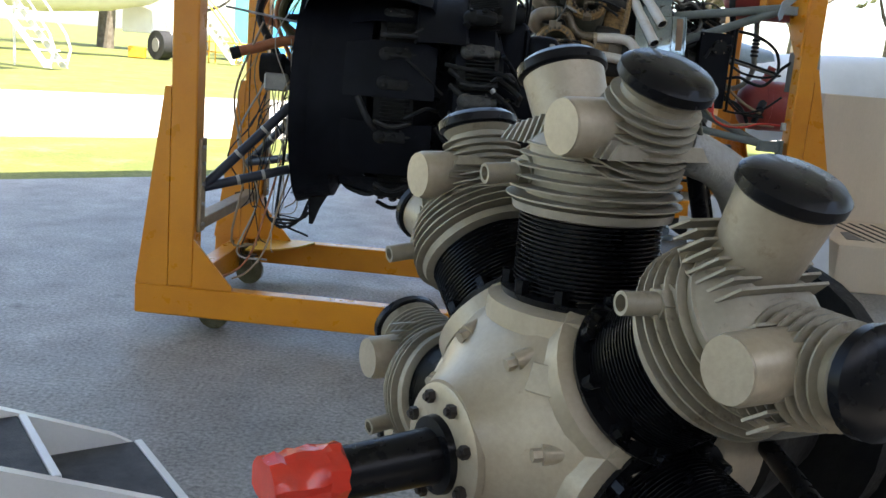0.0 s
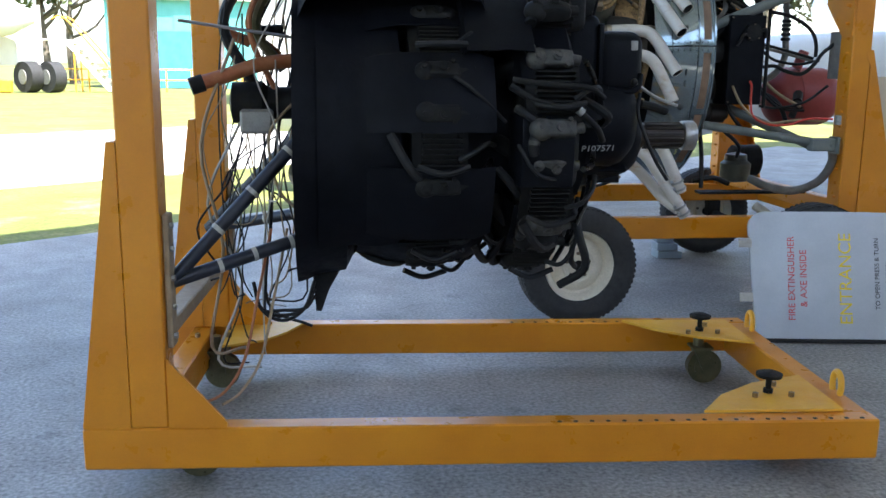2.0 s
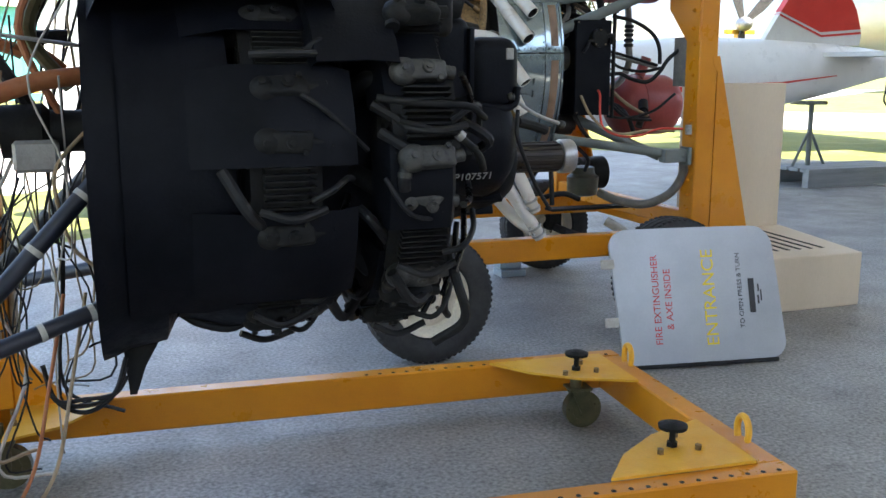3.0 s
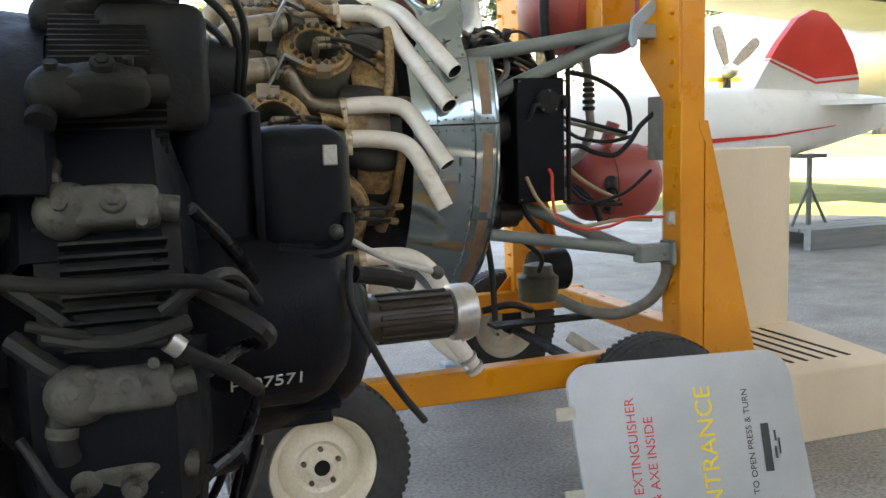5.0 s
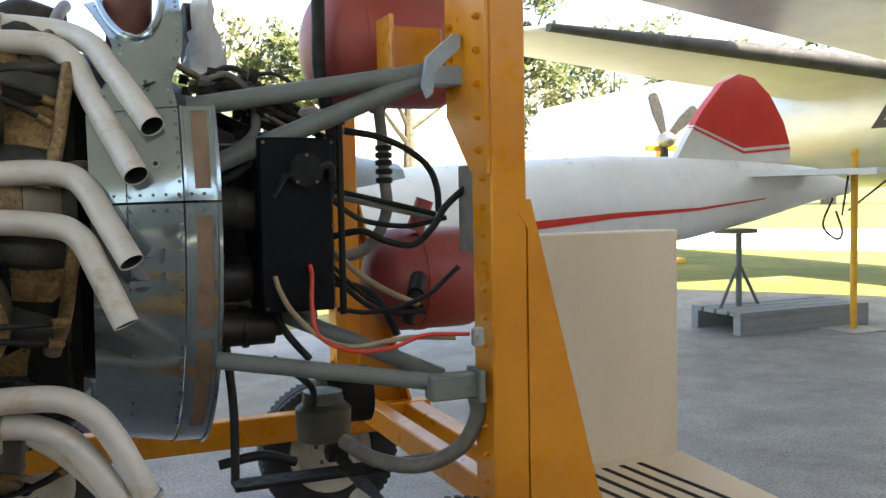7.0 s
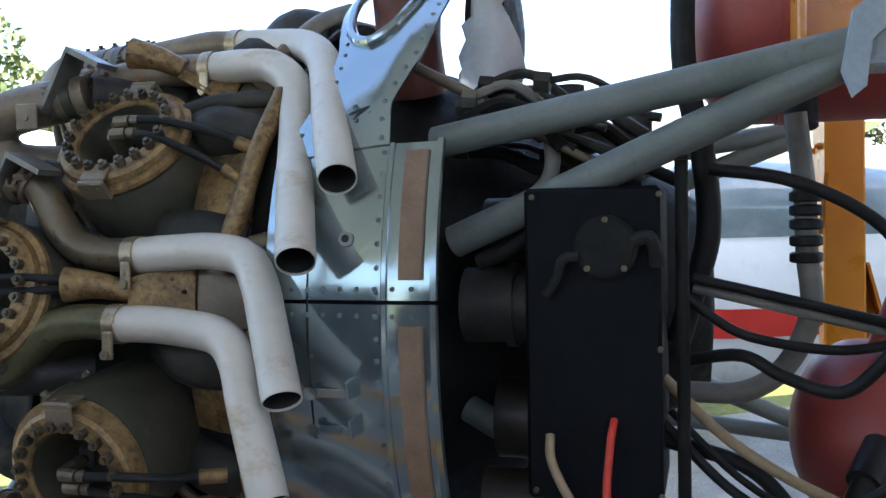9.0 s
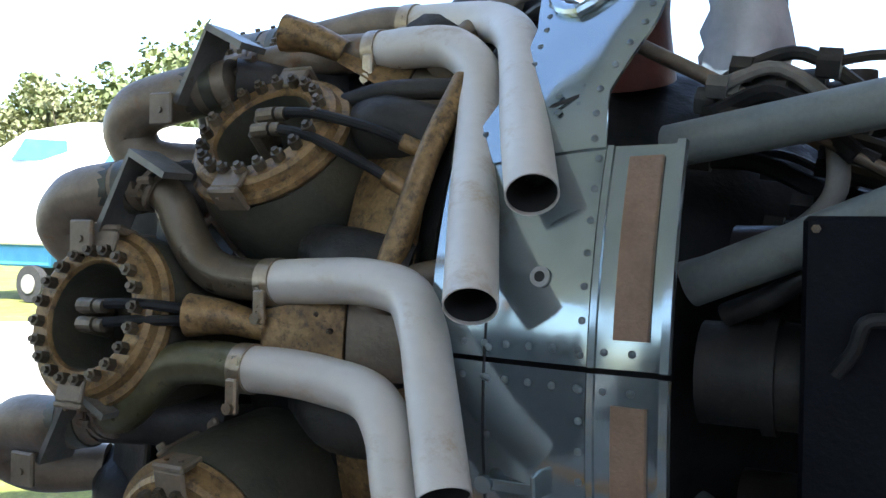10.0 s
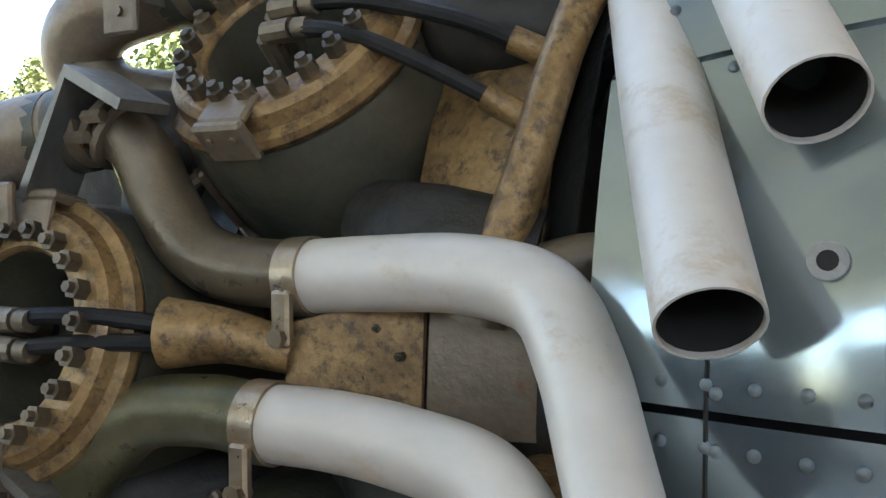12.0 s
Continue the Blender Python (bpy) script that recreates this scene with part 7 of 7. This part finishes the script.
for d in ((-0.35, 1.0), (0.85, 0.75), (-0.1, -1.0)):
    bm = bmesh.new()
    v = Vector((d[0], 0, d[1])).normalized()
    n = v.cross(Vector((0, 1, 0)))
    c = Vector((13.0, 20.3, 2.62))
    prof = [(0.1, 0.05), (0.3, 0.08), (0.6, 0.12), (0.95, 0.11), (1.02, 0.06)]
    t0 = [c + v * a - n * b for a, b in prof] + [c + v * a + n * b for a, b in reversed(prof)]
    rings(bm, [t0, [q + Vector((0, 0.05, 0)) for q in t0]])
    part("blade", bm, DARKCAST, pr_)
bm = bmesh.new()
ball(bm, (13.0, 20.3, 2.62), (0.17, 0.25, 0.17))
part("hub", bm, STEEL, pr_)
bm = bmesh.new()
box(bm, (12.92, 20.4, 0), (13.08, 20.56, 2.5), 0.01)
box(bm, (12.5, 20.3, 0), (13.5, 20.7, 0.1), 0.01)
box(bm, (12.6, 20.4, 2.40), (13.4, 20.5, 2.5), 0.01)
part("stand", bm, YELLOW2, pr_)

# ---- airliner, stairs and buildings across the taxiway ----
al = thing("airliner", "white airliner standing on the lawn", "airliner", base=(-18, 46, 0))
AM = Matrix.Translation((-25.4, 44.4, 3.6)) @ pose(0, 0, 0, 0, 0, 24)


def AL(name, fn, material, label="", parent=None, sharp=1.0):
    bm, t = bmesh.new(), bmesh.new()
    fn(t)
    join(bm, t, AM)
    return part(name, bm, material, parent or al, label, sharp=sharp)


af = AL("fuselage", lambda t: loft(t, [(-22, 0, 0.5, 0.3, 0.3), (-16, 0, 0.2, 1.3, 1.3), (-8, 0, 0, 1.6, 1.6), (6, 0, 0, 1.6, 1.6), (9, 0, 0.05, 1.35, 1.4), (11, 0, 0.0, 0.8, 0.85), (12, 0, -0.05, 0.2, 0.25)], 36), CREAMW)
for i in range(14):
    AL("window", lambda t: box(t, (-8 + i * 1.05, -1.63, 0.35), (-7.7 + i * 1.05, -1.5, 0.75), 0.05), GLASSM, parent=af)
AL("belly_stripe", lambda t: loft(t, [(-12, 0, -0.35, 1.50, 1.3), (6, 0, -0.35, 1.53, 1.3), (8.6, 0, -0.3, 1.3, 1.1)], 36), CREAMW, parent=af)
ng = thing("landing_gear", "twin-wheel aircraft landing gear on the lawn", "landing gear", base=(-14.5, 50, 0))
bm = bmesh.new()
cyl(bm, (-14.5, 50, 0.7), (-14.5, 50, 4.2), 0.16)
cyl(bm, (-14.5, 50, 1.2), (-15.6, 50.3, 3.6), 0.09)
box(bm, (-17.2, 50.1, 1.3), (-15.6, 50.2, 4.0), 0.05)
part("leg", bm, CREAMW, ng)
for dx in (-0.75, 0.35):
    bm = bmesh.new()
    cyl(bm, (-14.5 + dx, 49.6, 0.75), (-14.1 + dx, 50.1, 0.75), 0.75, seg=32)
    w = part("wheel", bm, RUBBER, ng)
    bm = bmesh.new()
    cyl(bm, (-14.53 + dx, 49.57, 0.75), (-14.5 + dx, 49.6, 0.75), 0.36, seg=24)
    part("rim", bm, CAST, w)
bm = bmesh.new()
box(bm, (-16.6, 49.2, 0), (-15.7, 49.5, 0.6), 0.05)
single("wheel_chock", bm, YELLOW2, "yellow chock beside the aircraft wheel", "wheel chock")


def stairs(x, y, turn, rail, label):
    ss = thing("boarding_stairs", label, "stairs", base=(x, y, 0), group="boarding stairs")
    sx = Matrix.Translation((x, y, 0)) @ pose(0, 0, 0, 0, 0, turn)

    def piece(name, fn, material=WHITE):
        bm, t = bmesh.new(), bmesh.new()
        fn(t)
        join(bm, t, sx)
        part(name, bm, material, ss)

    for y in (-0.5, 0.46):
        piece("stringer", lambda t: prism(t, [(0, 0.05), (0.25, 0.05), (-1.9, 2.6), (-2.15, 2.6)], y, y + 0.05))
        piece("handrail", lambda t: tube(t, [(0.2, y, 0.1), (0.2, y, 1.1), (-1.9, y, 3.6), (-2.6, y, 3.6)], 0.04, 8, 3), rail)
        piece("leg", lambda t: cyl(t, (-1.6, y, 0), (-1.6, y, 2.0), 0.04), rail)
    for i in range(8):
        piece("tread", lambda t: box(t, (0.0 - 0.27 * i, -0.45, 0.25 + 0.31 * i), (0.28 - 0.27 * i, 0.45, 0.30 + 0.31 * i), 0.01), CREAMW)
    piece("platform", lambda t: box(t, (-3.4, -0.5, 2.55), (-2.1, 0.5, 2.62), 0.01))


stairs(-12.5, 30.0, -8, WHITE, "white metal aircraft boarding stairs on the lawn")
stairs(-11.4, 51.0, -5, YELLOW2, "white boarding stairs with yellow handrails beside the airliner")

bl = thing("teal_building", "low teal clad building beyond the lawn", "building", base=(-6, 60, 0))
for i in range(22):
    bm = bmesh.new()
    box(bm, (-13.5 + i * 1.0, 60 + 0.05 * (i % 2), 0), (-12.5 + i * 1.0, 68, 5.2), 0)
    part("wall_panel", bm, TEAL, bl)
bm = bmesh.new()
prism(bm, [(-14, 5.2), (9, 5.2), (9, 5.5), (-2, 6.6), (-14, 5.5)], 59.6, 68.4)
part("roof", bm, CREAMW, bl)
for i in range(3):
    bm = bmesh.new()
    box(bm, (-11.5 + i * 7, 59.9, 0), (-8.5 + i * 7, 59.98, 3.4), 0.02)
    part("roller_door", bm, BLUEP if i == 0 else CREAMW, bl)
fe = thing("yellow_fence", "yellow railing across the lawn", "fence", base=(-10, 52, 0))
for i in range(10):
    bm = bmesh.new()
    cyl(bm, (-14 + i * 1.3, 52, 0), (-14 + i * 1.3, 52, 1.2), 0.04, seg=8)
    part("post", bm, YELLOW2, fe)
for z in (0.6, 1.15):
    bm = bmesh.new()
    cyl(bm, (-14, 52, z), (-2.3, 52, z), 0.035, seg=8)
    part("rail", bm, YELLOW2, fe)

# jet with cockpit windows, and a small trailer beside it
jt = thing("white_jet", "white aeroplane on the lawn, blue reflections painted into its cockpit windows", "aeroplane", base=(-17, 21.6, 0))
JM = Matrix.Translation((-17.2, 21.6, 2.55)) @ pose(0, 0, 0, 0, 0, 50.7)


def JT(name, fn, material, label="", parent=None):
    bm, t = bmesh.new(), bmesh.new()
    fn(t)
    join(bm, t, JM)
    return part(name, bm, material, parent or jt, label, sharp=1.0)


jf = JT("fuselage", lambda t: loft(t, [(-3.0, 0, -0.5, 0.3, 0.3), (-2.4, 0, -0.45, 0.75, 0.7), (-1.4, 0, -0.25, 1.2, 1.15), (-0.6, 0, 0.0, 1.5, 1.5), (0.6, 0, 0.05, 1.72, 1.75), (2.4, 0, 0.05, 1.8, 1.8), (4.2, 0, 0.05, 1.75, 1.75), (6.2, 0, 0.3, 1.2, 1.2), (8.0, 0, 0.7, 0.4, 0.4)], 40), WHITE)
JT("radome", lambda t: loft(t, [(-3.32, 0, -0.5, 0.05, 0.05), (-3.2, 0, -0.5, 0.2, 0.2), (-2.98, 0, -0.5, 0.32, 0.32)], 24), SOOT, "dark nose cone", jf)
# opaque panes: the blue reflection is put into their colour
for x0, x1, z0, z1, y0, y1 in ((-0.9, 0.35, 0.72, 1.22, -1.40, -0.6), (1.1, 1.75, 0.72, 1.2, -1.62, -1.0)):
    JT("window", lambda t: prism(t, [(x0, z0), (x1, z0), (x1 - 0.05, z1), (x0 + 0.3, z1)], y0, y1), BLUEP, "window with a blue reflection painted in", jf)
JT("antenna", lambda t: (box(t, (1.9, -0.05, 1.8), (2.1, 0.05, 2.6), 0.02), box(t, (1.5, -0.08, 2.55), (2.6, 0.08, 2.62), 0.02)), CREAMW, parent=jf)
JT("gear_leg", lambda t: cyl(t, (0.0, 0, -2.4), (0.0, 0, -1.2), 0.1), STEEL)
JT("wheel", lambda t: cyl(t, (0.0, -0.15, -2.1), (0.0, 0.15, -2.1), 0.45, seg=28), RUBBER)
trl = thing("utility_trailer", "blue utility trailer parked on the lawn", "trailer", base=(-16.5, 21, 0))
bm = bmesh.new()
box(bm, (-18.5, 20.2, 0.8), (-15.6, 21.8, 1.3), 0.05)
part("body", bm, BLUEP, trl)
bm = bmesh.new()
box(bm, (-18.0, 20.0, 1.31), (-14.8, 21.6, 1.5), 0.05)
part("load", bm, WHITE, trl)
for x in (-17.8, -16.1):
    bm = bmesh.new()
    cyl(bm, (x, 20.05, 0.42), (x, 20.25, 0.42), 0.42, seg=28)
    w = part("wheel", bm, RUBBER, trl)
    bm = bmesh.new()
    cyl(bm, (x, 20.02, 0.42), (x, 20.05, 0.42), 0.22, seg=20)
    part("rim", bm, CAST, w)


# ---- trees ----
def tree(x, y, h, spread, seed, leaf, label):
    rnd = random.Random(seed)
    tr_ = thing("tree", label, "tree", base=(x, y, 0), group="trees beyond the lawn")
    bm = bmesh.new()
    top = Vector((x + rnd.uniform(-0.5, 0.5), y, h * 0.75))
    tube(bm, [(x, y, -0.1), (x + rnd.uniform(-0.3, 0.3), y, h * 0.35), top], [0.035 * h, 0.02 * h, 0.006 * h], 8, 4)
    tips = [top]
    for k in range(11):
        z = rnd.uniform(0.25, 0.62) * h
        a = rnd.uniform(0, 6.28)
        r = spread * rnd.uniform(0.5, 1.0)
        e = Vector((x + r * math.cos(a), y + r * math.sin(a), z + rnd.uniform(0.12, 0.34) * h))
        tube(bm, [(x, y, z), ((x + e.x) / 2, (y + e.y) / 2, z + 0.08 * h), e], [0.012 * h, 0.008 * h, 0.003 * h], 6, 3)
        tips.append(e)
    part("trunk", bm, BARK, tr_)
    verts, faces = [], []
    for e in tips:
        for c in range(7):
            cc = e + Vector((rnd.gauss(0, 0.20), rnd.gauss(0, 0.20), rnd.gauss(0.1, 0.16))) * spread
            cr = spread * rnd.uniform(0.12, 0.30)
            for q in range(34):
                d = Vector((rnd.gauss(0, 1), rnd.gauss(0, 1), rnd.gauss(0, 0.8))).normalized() * cr * rnd.uniform(0.5, 1.0)
                p = cc + d
                u = Vector((rnd.gauss(0, 1), rnd.gauss(0, 1), rnd.gauss(0, 1))).normalized()
                v = u.orthogonal().normalized()
                s = h * rnd.uniform(0.012, 0.024)
                i = len(verts)
                verts += [p - u * s, p + v * s * 0.6, p + u * s, p - v * s * 0.6]
                faces.append((i, i + 1, i + 2, i + 3))
    me = bpy.data.meshes.new("crown")
    me.from_pydata(verts, [], faces)
    me.materials.append(leaf)
    place("crown", me, tr_)


rnd = random.Random(77)
for i in range(16):
    f = i / 15
    x, y = -62 + 44 * f + rnd.uniform(-2, 2), 34 + 40 * f + rnd.uniform(-4, 4)
    tree(x, y, rnd.uniform(9.5, 13.5), rnd.uniform(3.0, 4.2), 100 + i, LEAF if i % 2 else LEAF2, "leafy gum tree with an uneven olive crown" if i % 2 else "thin dry-green tree with pale bare limbs")
for i in range(12):
    f = i / 11
    x, y = -4 + 70 * f + rnd.uniform(-2, 2), 84 - 22 * f + rnd.uniform(-4, 4)
    tall = 1 + 0.6 * min(1.0, max(0.0, (x - 6) / 8))
    tree(x, y, rnd.uniform(8, 12) * tall, rnd.uniform(3.0, 4.4) * tall, 200 + i, LEAF2 if i % 2 else LEAF, "distant leafy tree behind the aircraft")


tree(-50, 58, 16.5, 5.2, 301, LEAF, "tall leafy tree with a full olive crown")
